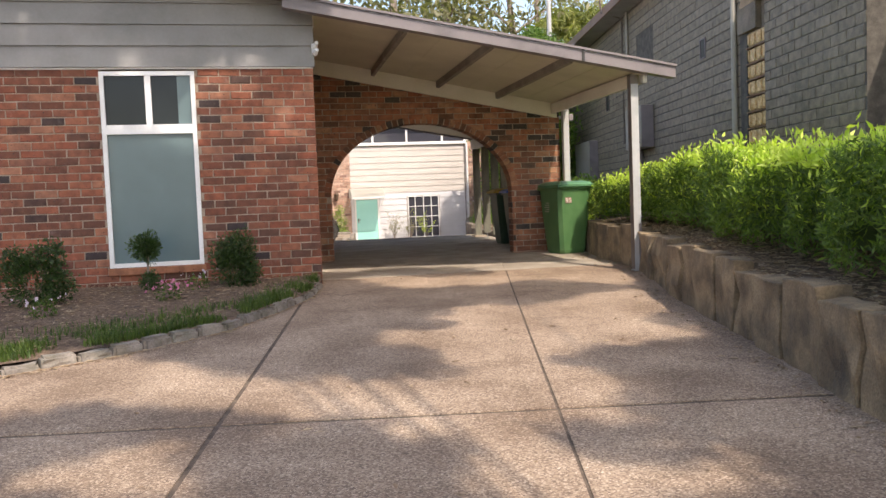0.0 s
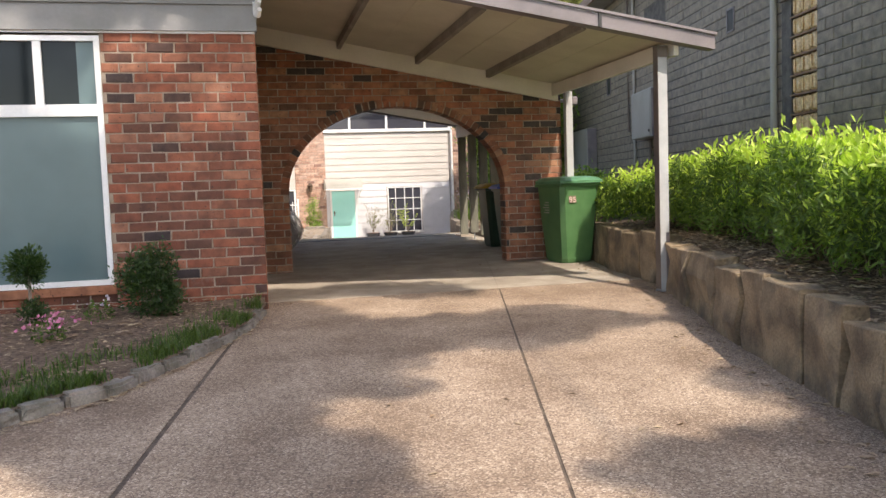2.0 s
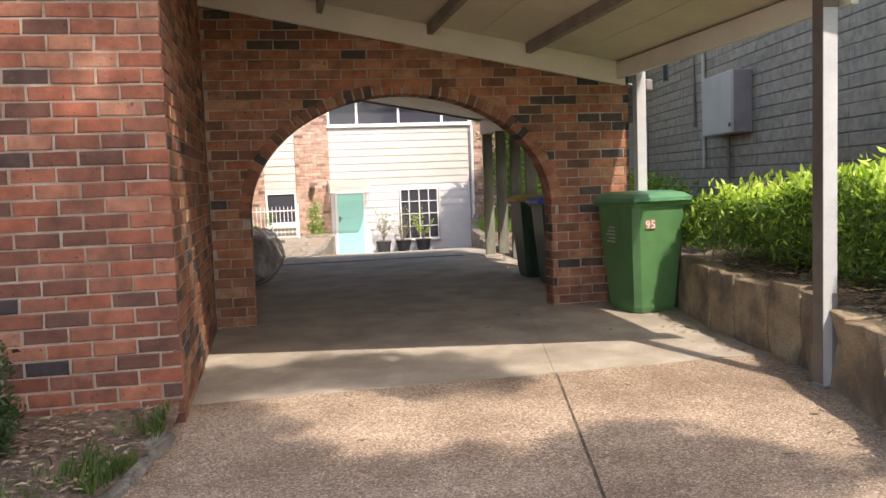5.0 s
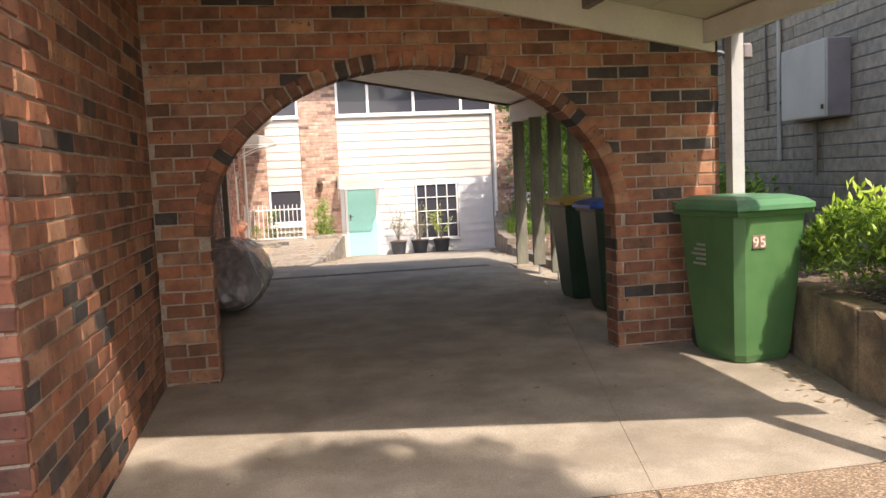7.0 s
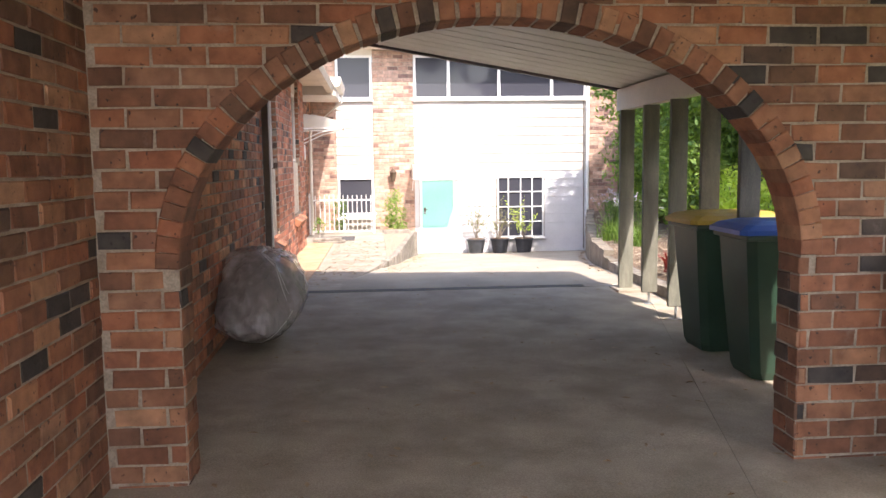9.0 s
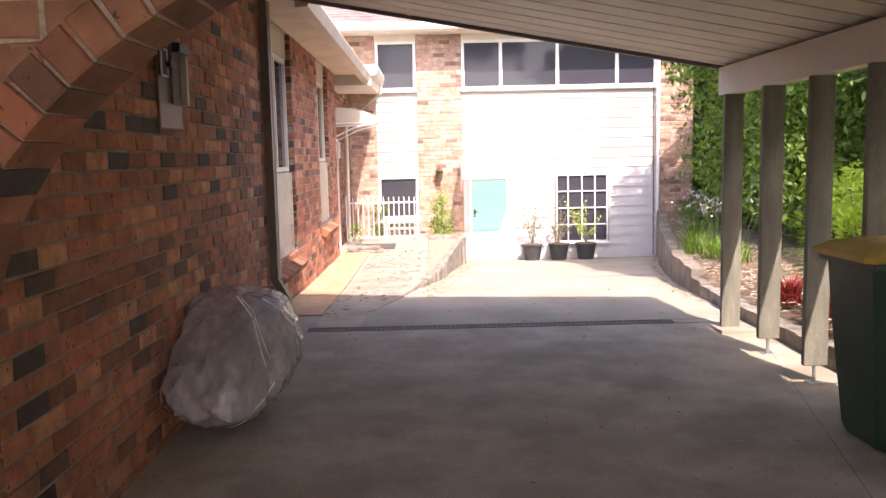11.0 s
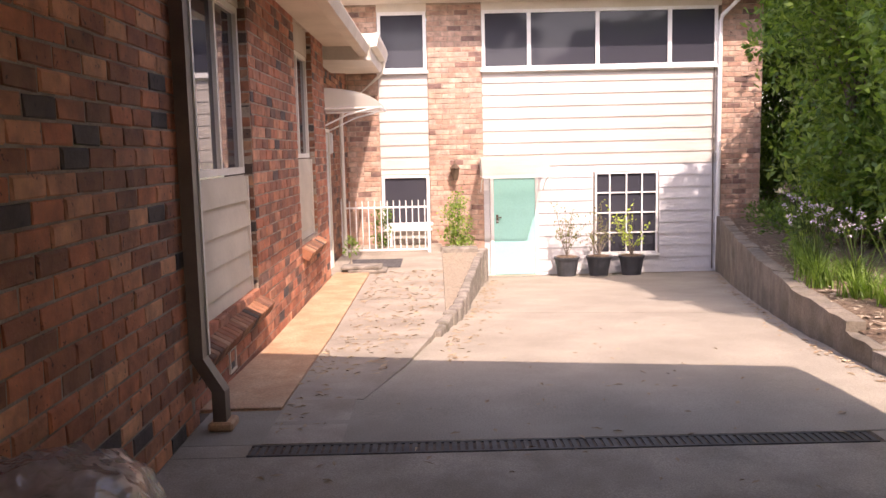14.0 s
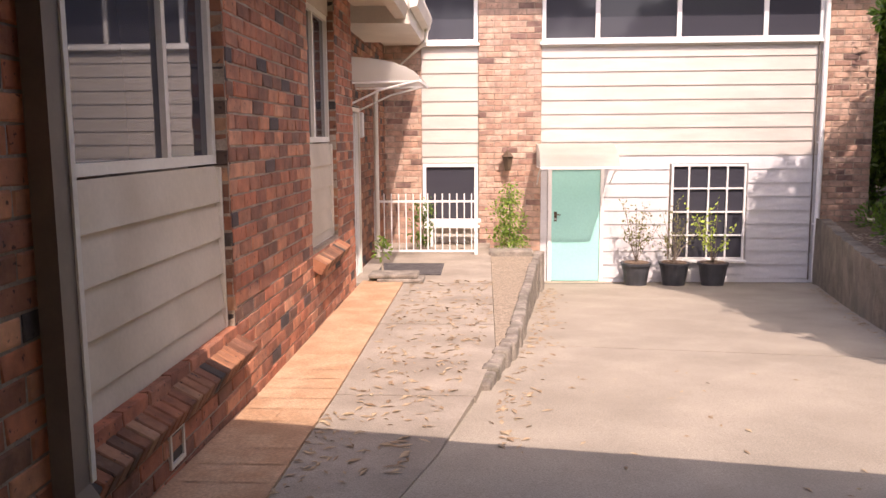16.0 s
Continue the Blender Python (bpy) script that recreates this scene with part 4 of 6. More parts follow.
slab("strip", [(XS, 19.75), (1.26, 19.75), (1.26, 26.3), (XS, 26.3)], M["terracotta"], 0.6, parent=path, label="terracotta coloured paver strip", height=lambda x, y: pz(x, y) + 0.008)
pv = []
y = 19.75
bm = bmesh.new()
while y < 26.2:
    for x in (XS + 0.012, XS + 0.262):
        a, b = x, x + 0.238
        vs = [bm.verts.new((q[0], q[1], pz(0, q[1]) + 0.0145)) for q in ((a, y + 0.004), (b, y + 0.004), (b, y + 0.226), (a, y + 0.226))]
        bm.faces.new(vs)
    y += 0.23
part("paver", bm, M["terracotta"], path, kind="stuff")
for q in ([(1.265, 19.95), (1.75, 19.95), (1.98, 20.9), (2.15, 21.95), (1.265, 21.95)], [(1.265, 21.965), (2.16, 21.965), (2.30, 23.2), (2.3, 24.1), (1.265, 24.1)], [(1.265, 24.115), (2.3, 24.115), (2.3, 26.3), (1.265, 26.3)],
          [(0.6, 26.31), (2.3, 26.31), (2.3, 30.3), (0.6, 30.3)]):
    slab("path_slab", q, M["path_grey"], 0.8, parent=path, height=lambda x, y: pz(x, y))
part("path_ramp", slanted(bmesh.new(), [(19.14, 0.12), (19.14, gz(19.2) + 0.002), (19.95, 0.185), (19.95, 0.1)], 1.265, 1.7), M["concrete"], path)
bedk = [(2.20, 22.3), (2.30, 22.9), (2.42, 23.5), (2.52, 24.4), (2.66, 25.8), (2.80, 27.2), (2.95, 28.6), (3.05, 29.2)]
kb = thing("path_kerb", "low rough stone kerb between path and drive", "", kind="structure")
r = random.Random(4)
for (ax, ay), (bx, by) in zip(bedk, bedk[1:]):
    for s in range(4):
        u, w = s / 4, (s + 1) / 4 - 0.02
        ang = math.degrees(math.atan2(bx - ax, by - ay))
        ln = math.dist((ax, ay), (bx, by)) / 4 - 0.002
        cx, cy = ax + (bx - ax) * (u + w) / 2, ay + (by - ay) * (u + w) / 2
        top = pz(0, cy) + min(0.02, (cy - 22.4) * 0.03) + r.uniform(-0.012, 0.008)
        bm = bmesh.new()
        box(bm, -0.04 - r.uniform(0, 0.03), 0.045 + r.uniform(0, 0.03), -ln / 2, ln / 2, gz(cy) - 0.05, top)
        bevel(bm, 0.022, 2)
        part("stone", bm, M["kerb"], kb).matrix_basis = pose(cx, cy, 0, 0, 0, -ang)
structure("path_bed", slanted(bmesh.new(), [(2.305, 22.6), (2.34, 22.9), (2.62, 25.8), (2.9, 28.6), (3.0, 29.4), (2.305, 29.4)], -0.5, 0.02, "z"), M["dry_bed"], "dry orange leaf strip beside the path")
for o in [bpy.data.objects["path_bed"]]:
    for v in o.data.vertices:
        if v.co.z > 0:
            v.co.z = pz(0, v.co.y) - 0.015
structure("planter_step", bbox(2.28, 2.92, 28.75, 29.05, -0.4, pz(0, 28.8) + 0.07, 0.02), M["kerb"], "rough concrete block")
st = thing("entry_step", "stacked grey slate step at the side door", "step", (0.95, 26.3, pz(0, 26.3)))
part("slab", bbox(0, 0.55, 0, 0.32, 0, 0.05, 0.012), M["kerb"], st)
part("slab", bbox(-0.1, 0.48, 0.03, 0.36, 0.05, 0.10, 0.012), M["kerb"], st)
mt = thing("door_mat", "dark grey door mat on the path", "mat", (0.85, 26.9, pz(0, 27.2) + 0.002))
part("mat", bbox(0, 0.82, 0, 0.9, 0.0, 0.016, 0.004), M["mat"], mt)

# white metal fence
fz = pz(0, 28.85)
fence = thing("metal_fence", "low white metal picket fence across the path", "fence", (0.60, 28.85, fz))
part("rail", boxes((0, 1.48, -0.012, 0.012, 0.04, 0.07)), M["white"], fence)
part("rail", boxes((0, 1.48, -0.012, 0.012, 0.77, 0.80)), M["white"], fence)
pk = bbox(-0.008, 0.008, -0.008, 0.008, 0.06, 0.90, 0.002)
pk = mesh_of("picket", pk, M["white"])
for i in range(14):
    ob = new("picket", pk)
    ob.parent, ob.location = fence, (0.03 + i * 0.107, -0.0, 0)
part("gate_post", bbox(1.46, 1.51, -0.025, 0.025, -0.05, 0.98, 0.004), M["white"], fence)
part("gate_post", bbox(-0.02, 0.02, -0.02, 0.02, -0.05, 0.95, 0.004), M["white"], fence)

# ---- carports ----
cp = thing("roof_carport_front", "sloping skillion carport roof with cream lining and dark fascia", "", kind="structure")
X0, X1 = XL + 0.002, 5.20


def sloped(x0, x1, low, high):
    """An outline in x and z that follows the roof between two offsets."""
    return [(x0, roof_z(x0) + low), (x1, roof_z(x1) + low), (x1, roof_z(x1) + high), (x0, roof_z(x0) + high)]


def skew_edge(thing_, test, rate, about):
    """The roofs are not quite square to the house: their open edges run at a slight angle."""
    for ob in thing_.children:
        for v in ob.data.vertices:
            if test(v.co.y):
                v.co.y += rate * (about - v.co.x)


part("lining", slanted(bmesh.new(), sloped(X0, X1, 0.0, 0.015), 10.05, YA + 0.02, "y"), M["ceiling"], cp)
part("roof_sheet", slanted(bmesh.new(), sloped(X0, X1 + 0.05, 0.04, 0.07), 9.9, YA + 0.1, "y"), M["metal"], cp)
part("fascia", slanted(bmesh.new(), sloped(X0 - 0.35, X1 + 0.14, -0.085, 0.075), 9.90, 10.04, "y"), M["fascia"], cp, "weathered purple grey gutter fascia")
part("fascia_lip", slanted(bmesh.new(), sloped(X0 - 0.35, X1 + 0.15, 0.055, 0.082), 9.875, 9.898, "y"), M["fascia"], cp)
part("fascia_joint", slanted(bmesh.new(), sloped(4.12, 4.15, -0.09, 0.08), 9.885, 9.899, "y"), M["black"], cp)
part("wall_beam", slanted(bmesh.new(), sloped(X0, 5.08, -0.235, -0.002), YA - 0.055, YA - 0.004, "y"), M["cream"], cp, "cream painted beam on the arch wall")
part("side_beam", boxes((4.98, 5.03, 10.05, YA - 0.06, 2.44, 2.605)), M["cream"], cp, "cream side beam")
part("wall_plate", boxes((X0, X0 + 0.045, YF + 0.1, YA - 0.06, roof_z(X0) - 0.15, roof_z(X0) - 0.002)), M["cream"], cp)
for x in (1.95, 3.02, 4.03):
    part("rafter", slanted(bmesh.new(), sloped(x - 0.025, x + 0.025, -0.10, -0.001), 10.05, YA - 0.06, "y"), M["rafter"], cp, "dark timber rafter")
for x in (1.42, 2.48, 3.53, 4.55):
    part("cover_strip", slanted(bmesh.new(), sloped(x - 0.02, x + 0.02, -0.006, -0.001), 10.05, YA - 0.06, "y"), M["ceiling"], cp)
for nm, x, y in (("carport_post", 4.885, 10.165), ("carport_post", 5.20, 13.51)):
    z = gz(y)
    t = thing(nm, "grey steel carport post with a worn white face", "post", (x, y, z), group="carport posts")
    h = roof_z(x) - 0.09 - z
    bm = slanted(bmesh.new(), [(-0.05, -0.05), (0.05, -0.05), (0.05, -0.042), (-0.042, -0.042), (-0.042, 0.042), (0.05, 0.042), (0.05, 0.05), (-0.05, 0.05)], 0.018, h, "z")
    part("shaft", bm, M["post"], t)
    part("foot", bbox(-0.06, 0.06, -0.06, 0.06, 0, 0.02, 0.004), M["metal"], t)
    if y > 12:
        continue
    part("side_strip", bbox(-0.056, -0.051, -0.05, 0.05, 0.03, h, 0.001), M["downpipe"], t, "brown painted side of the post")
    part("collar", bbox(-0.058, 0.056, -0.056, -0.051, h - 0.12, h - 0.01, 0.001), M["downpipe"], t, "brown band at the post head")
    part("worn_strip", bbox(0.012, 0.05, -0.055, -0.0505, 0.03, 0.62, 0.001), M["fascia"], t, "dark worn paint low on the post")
brk = thing("beam_bracket", "small dark security sensor under the carport corner", "sensor", (5.249, YA - 0.13, 2.30))
part("housing", bbox(0.0, 0.085, -0.04, 0.04, 0.0, 0.12, 0.015), M["fascia"], brk)
fl = thing("eave_light", "small white double floodlight on the gable corner", "lamp", (XL + 0.02, YF - 0.03, 2.95))
fl.scale = (0.7, 0.7, 0.7)
for dz in (-0.03, 0.09):
    bm = bmesh.new()
    bmesh.ops.create_cone(bm, segments=12, radius1=0.055, radius2=0.035, depth=0.12, cap_ends=True, matrix=pose(0.03, -0.09, dz, 65, 0, 20))
    part("lamp_head", bm, M["white"], fl)
part("base", bbox(-0.04, 0.04, -0.03, 0.02, -0.06, 0.12, 0.006), M["white"], fl)

skew_edge(cp, lambda y: y < 10.1, 0.07, 5.0)

cb = thing("roof_carport_back", "sloping white lined carport roof behind the arch wall", "", kind="structure")
yb, rd = YA + 0.245, -REAR_DROP
while yb < YE - 0.05:
    e = min(yb + 0.285, YE)
    part("lining_board", slanted(bmesh.new(), sloped(X0, 5.12, rd, rd + 0.014), yb, e - 0.028, "y"), M["ceiling2"], cb)
    yb = e
part("batten", slanted(bmesh.new(), sloped(X0, 5.12, rd + 0.016, rd + 0.03), YA + 0.24, YE, "y"), M["black"], cb)
part("roof_sheet", slanted(bmesh.new(), sloped(X0, 5.34, rd + 0.031, rd + 0.045), YA + 0.241, YE + 0.02, "y"), M["metal"], cb)
part("rear_fascia", slanted(bmesh.new(), sloped(X0, 5.2, rd - 0.03, rd + 0.03), YE + 0.001, YE + 0.03, "y"), M["fascia"], cb)
part("cover_strip", slanted(bmesh.new(), sloped(2.2, 2.23, rd - 0.006, rd - 0.001), YA + 0.245, YE - 0.02, "y"), M["ceiling2"], cb)
part("side_beam", boxes((4.86, 4.98, YA + 0.245, YE - 0.12, 2.20, roof_z(4.98) + rd - 0.003)), M["cream"], cb, "cream side beam over the posts")
part("side_fascia", boxes((5.125, 5.15, YA + 0.245, YE - 0.1, 2.27, 2.44)), M["cream"], cb)
skew_edge(cb, lambda y: y > YE - 0.03, 0.06, 3.4)

for k, y in enumerate((18.67, 17.87, 17.11, 16.39, 15.66)):
    z = gz(y)
    t = thing("screen_post", "tall grey green timber screen post" + (" on a concrete pad" if k == 0 else " hanging on a steel bolt foot"), "post", (4.93, y, z), group="carport screen posts")
    low = 0.0 if k == 0 else 0.12
    part("board", bbox(-0.08, 0.08, -0.025, 0.025, low, 2.20 - z, 0.004), M["slat"], t)
    if k:
        part("foot", tube(bmesh.new(), [(0, 0, 0), (0, 0, 0.13)], 0.012), M["metal"], t)
        part("plate", bbox(-0.045, 0.045, -0.045, 0.045, 0, 0.006, 0.002), M["metal"], t)
    else:
        part("pad", bbox(-0.13, 0.16, -0.16, 0.20, -0.01, 0.03, 0.006), M["concrete"], t, "square concrete pad")

# front gable boards
gb = wall_thing("wall_gable", "grey painted horizontal gable boards")
zz = 2.755
while zz < 5.2:
    left = -9.0
    right = min(XL + 0.02, 5.12 - (zz - 2.60 - 0.06) / 0.187)
    if right > left + 1:
        part("board", slanted(bmesh.new(), [(YF + 0.05, zz), (YF - 0.045, zz), (YF - 0.045, zz + 0.004), (YF - 0.02, zz + 0.252), (YF + 0.05, zz + 0.252)], left, right), M["board_grey"], gb)
    zz += 0.254
structure("gable_roof", slanted(bmesh.new(), [(XL + 0.1, roof_z(XL + 0.1) + 0.08), (-4.5, roof_z(-4.5) + 0.08), (-9.5, roof_z(-4.5) - 0.8), (-9.5, roof_z(-4.5) - 0.7), (-4.5, roof_z(-4.5) + 0.2), (XL + 0.1, roof_z(XL + 0.1) + 0.16)], YF - 0.55, 19.9, "y"), M["rooftile"], "brown roof of the house")
structure("wall_plate_trim", boxes((-9, XL, YF - 0.015, YF + D, 2.735, 2.755)), M["white"], "thin white trim under the gable boards")

fw = window("window_7", "tall front window with two dark panes over frosted glass and a white frame", FW[0], FW[1], FW[2] + 0.02, FW[3], YF - 0.015, 0.05, (), (), glass="frost", deep=0.09)
for ob in list(fw.children):
    if ob.name.startswith("pane"):
        bpy.data.objects.remove(ob)
TR = 2.0
part("pane", boxes((FW[0] + 0.05, FW[1] - 0.05, YF + 0.03, YF + 0.036, FW[2] + 0.06, TR)), M["frost"], fw, "frosted grey green pane")
part("transom", boxes((FW[0] + 0.05, FW[1] - 0.05, YF - 0.012, YF + 0.07, TR - 0.035, TR + 0.075)), M["white"], fw)
mx = (FW[0] + FW[1]) / 2
part("mullion", boxes((mx - 0.035, mx + 0.035, YF - 0.011, YF + 0.07, TR + 0.075, FW[3] - 0.05)), M["white"], fw)
for a, b in ((FW[0] + 0.05, mx - 0.035), (mx + 0.035, FW[1] - 0.05)):
    part("pane", boxes((a, b, YF + 0.03, YF + 0.036, TR + 0.075, FW[3] - 0.05)), M["glass_front"], fw, "dark glass pane")
part("curtain", boxes((FW[1] - 0.21, FW[1] - 0.052, YF + 0.022, YF + 0.028, TR + 0.08, FW[3] - 0.052)), M["frost"], fw, "pale curtain edge behind the glass")
# black panel added in place of the unlit room
structure("front_inside", boxes((FW[0], FW[1], YF + 0.10, YF + 0.11, FW[2], FW[3])), M["black"], "black panel for the unlit room behind the front window")
fs = thing("front_brick_sill", "brick sill under the front window", "", kind="structure")
part("sill", bbox(FW[0] - 0.02, FW[1] + 0.02, YF - 0.045, YF + 0.0, FW[2] - 0.07, FW[2] + 0.015, 0.006), M["brick"], fs)

# ---- neighbouring house ----
NA = math.degrees(math.atan(0.17))
NM = pose(7.1, 10.3, 0, 0, 0, 0) @ pose(0, 0, 0, 0, 0, -90 - NA)  # x runs toward the street, -y faces the drive


def nb(u):  # distance along the wall toward the street
    return u


nh = wall_thing("wall_neighbour", "tall grey painted brick wall of the neighbouring house")
NZ = 5.15
part("mortar_bed", boxes((-26, -1.28, D, 0.3, -0.6, NZ)), M["mortar_dark"], nh).matrix_basis = NM
holes = [(-6.95, -5.7, 3.70, 4.50)]


def nb_spans(z):
    out, a = [], -26.0
    for u0, u1, z0, z1 in sorted(holes):
        if z0 < z < z1:
            out.append((a, u0))
            a = u1
    return out + [(a, -1.28)]


brick_face(nh, lay(nb_spans, 0.4, NZ, 1.6, 0.157, 5), NM, M["painted_one"], M["painted"], near=lambda u, z: -u + abs(z - 2.6) * 1.5, h=0.142)
np_ = wall_thing("wall_neighbour_near", "weathered grey painted block wall with a stained flat top")
part("mortar_bed", boxes((-0.37, 2.2, -0.04 + D, 0.25, -0.6, 3.72)), M["mortar_dark"], np_).matrix_basis = NM
brick_face(np_, lay(lambda z: [(-0.37, 2.2)], 0.5, 3.72, 0.36, 0.135, 6), NM @ pose(0, -0.04, 0), M["painted_one"], M["painted"], h=0.124)
part("coping", boxes((-0.64, 2.22, -0.12, 0.27, 3.722, 3.78)), M["render"], np_).matrix_basis = NM
gbk = wall_thing("glass_block_column", "narrow column of amber glass blocks")
gbk.matrix_world = NM
for i in range(11):
    z = 0.75 + i * 0.235
    for j in range(3):
        part("glass_block", bbox(-1.0 + j * 0.2 + 0.022, -0.8 + j * 0.2 - 0.022, -0.02, 0.03, z + 0.016, z + 0.212, 0.02), M["amber"], gbk)
        part("block_ridge", bbox(-0.93 + j * 0.2, -0.90 + j * 0.2, -0.045, -0.021, z + 0.04, z + 0.19, 0.008), M["amber"], gbk)
    part("shelf", boxes((-1.02, -0.38, -0.035, 0.034, z - 0.012, z + 0.008)), M["amber_dark"], gbk, "brown ledge between the glass blocks")
part("lintel", boxes((-1.28, -0.625, -0.05, 0.034, 3.345, 3.72)), M["render"], gbk)
part("mortar_bed", boxes((-1.28, -0.38, 0.035, 0.3, -0.4, 3.72)), M["render"], gbk)
# dark strip beside the blocks: the recess's shade is put into its colour
part("recess_side", boxes((-1.28, -1.03, -0.01, 0.034, -0.4, 3.344)), M["mortar_dark"], gbk)
# the shade of this set back wall is painted with the dark joint colour
structure("neighbour_return", boxes((2.2, 5.5, 0.9, 1.1, -0.6, 4.5)), M["mortar_dark"], "recessed neighbour wall coloured dark for its shade").matrix_world = NM
structure("neighbour_terrace_wall", boxes((-1.25, 2.3, 1.6, 1.8, 3.0, 6.5)), M["board_low"], "white upper wall set back").matrix_world = NM
structure("neighbour_roof", slanted(bmesh.new(), [(-0.45, NZ + 0.02), (-0.45, NZ + 0.20), (3.5, NZ + 1.6), (3.5, NZ + 1.4)], -26.5, -1.2), M["rooftile"], "brown neighbour roof").matrix_world = NM
part("neighbour_fascia", boxes((-26.5, -1.2, -0.48, -0.44, NZ, NZ + 0.2)), M["brown"], None, "faded brown fascia board", "structure").matrix_world = NM
structure("neighbour_eave", boxes((-26.5, -1.2, -0.44, 0.0, NZ + 0.005, NZ + 0.025)), M["board_grey"], "grey eave lining").matrix_world = NM
ndp = thing("neighbour_downpipe", "tall grey downpipe on the painted brick wall", "downpipe")
ndp.matrix_world = NM
part("pipe", tube(bmesh.new(), [(-1.42, -0.05, NZ), (-1.42, -0.05, 0.4)], 0.045, 10), M["meterbox"], ndp)
nd2 = thing("neighbour_conduit", "thin curved conduit rising over the neighbour eave", "conduit")
nd2.matrix_world = NM
part("pipe", tube(bmesh.new(), [(-8.0, -0.03, 2.2), (-8.0, -0.03, 5.1), (-8.0, -0.5, 5.25), (-8.0, -0.55, 5.7), (-8.0, -0.42, 5.78), (-7.98, -0.35, 5.62)], 0.025, 8), M["downpipe"], nd2)


def nwin(name, u0, u1, z0, z1):
    return window(name, "dark aluminium window in the painted brick wall", u0, u1, z0, z1, 0.06, 0.05, ((u0 + u1) / 2,), (), 0.04, m=NM, mat="fascia")


nwin("window_8", *holes[0][:2], *holes[0][2:])
# The neighbour's unlit room is only this added black sheet.
structure("neighbour_inside", boxes((-7.2, -5.5, 0.31, 0.33, 1.8, 4.6)), M["black"], "black panel for the unlit room behind the window").matrix_world = NM


def wall_box(name, label, cat, u0, u1, z0, z1, deep, mat):
    t = thing(name, label, cat)
    t.matrix_world = NM @ pose((u0 + u1) / 2, 0, z0)
    w = (u1 - u0) / 2
    part("cabinet", bbox(-w, w, -deep, -0.001, 0, z1 - z0, 0.008), M[mat], t)
    part("door", bbox(-w + 0.015, w - 0.015, -deep - 0.012, -deep - 0.001, 0.015, z1 - z0 - 0.015, 0.004), M[mat], t)
    part("side_panel", bbox(w + 0.001, w + 0.012, -deep + 0.01, -0.01, 0.01, z1 - z0 - 0.01, 0.003), M["fascia"], t, "dark side panel")
    part("latch", bbox(w - 0.09, w - 0.05, -deep - 0.03, -deep - 0.012, (z1 - z0) * 0.1, (z1 - z0) * 0.16, 0.003), M["black"], t)
    return t


wall_box("meter_box", "large grey metal electricity meter box on the painted wall", "meter box", -6.92, -5.74, 1.98, 2.86, 0.28, "meterbox")
wall_box("gas_box", "grey wall cabinet low on the painted wall", "cabinet", -12.6, -10.8, 1.4, 2.5, 0.25, "meterbox")
for u, z, w in ((-2.85, 3.45, 0.13), (-9.6, 3.35, 0.16), (-3.2, 4.6, 0.07)):
    t = thing("wall_vent", "small dark vent in the painted wall", "vent")
    t.matrix_world = NM @ pose(u, 0, z)
    part("frame", frame_bars(bmesh.new(), -w, w, -w * 1.3, w * 1.3, 0.02, -0.02, 0.02), M["fascia"], t)
    part("louvre", boxes((-w + 0.02, w - 0.02, -0.008, 0.01, -w * 1.3 + 0.02, w * 1.3 - 0.02)), M["black"], t)
mp = thing("meter_conduit", "grey conduits beside the meter box", "conduit")
mp.matrix_world = NM
part("pipe", tube(bmesh.new(), [(-7.55, -0.04, NZ), (-7.55, -0.04, 1.5)], 0.03, 8), M["meterbox"], mp)
part("pipe", tube(bmesh.new(), [(-7.48, -0.03, 2.9), (-7.48, -0.03, 2.3), (-7.55, -0.03, 2.25)], 0.014, 6), M["black"], mp)
part("pipe", tube(bmesh.new(), [(-6.5, -0.05, 2.0), (-6.5, -0.05, 1.3)], 0.03, 8), M["downpipe"], mp)

# ---- stone wall and hedge bed ----
SW = [(2.2, -1.0), (2.95, 2.2), (3.42, 4.3), (3.66, 5.25), (3.93, 6.35), (4.26, 7.9), (4.73, 9.5), (5.07, 10.75), (5.10, 12.0), (5.32, 13.0), (5.42, 13.55)]


def sw_at(y):
    return float(np.interp(y, [p[1] for p in SW], [p[0] for p in SW]))


sw = thing("stone_wall", "low retaining wall of upright rough sandstone blocks", "", kind="structure")
r = random.Random(11)
y = -0.8
while y < 13.45:
    w = min(r.uniform(0.36, 0.62), 13.52 - y)
    xa, xb = sw_at(y), sw_at(y + w)
    ang = math.degrees(math.atan2(xb - xa, w))
    ln = math.hypot(xb - xa, w)
    bm = bmesh.new()
    g = gz(y + w / 2)
    top = g + 0.55 + r.uniform(-0.045, 0.045)
    box(bm, 0.0, 0.2, 0.016, ln - 0.016, g - 0.06, top)
    bmesh.ops.subdivide_edges(bm, edges=bm.edges[:], cuts=2, use_grid_fill=True)
    for v in bm.verts:
        q = Vector((v.co.x, v.co.y + y, v.co.z))
        v.co += Vector((noise.noise(q * 5) * 0.055, noise.noise(q * 5 + Vector((9, 0, 0))) * 0.012, noise.noise(q * 5 + Vector((0, 9, 0))) * 0.02))
    bmesh.ops.bevel(bm, geom=[e for e in bm.edges if e.calc_face_angle(0) > 1.2], offset=0.008, segments=1, affect="EDGES")
    part("stone", bm, M["sandstone"], sw).matrix_basis = pose(xa + r.uniform(-0.015, 0.015), y, 0, 0, 0, -ang)
    y += w
bm = bmesh.new()
ys = np.arange(-1, 13.6, 0.4)
cols = []
for y in ys:
    x = sw_at(y) + 0.1
    cols.append([bm.verts.new((x + f * (9.5 - x), y, gz(y) + 0.47 + f * 0.35 + 0.04 * noise.noise(Vector((x + f * 4, y, 0)) * 2))) for f in (0, 0.05, 0.12, 0.25, 0.5, 1)])
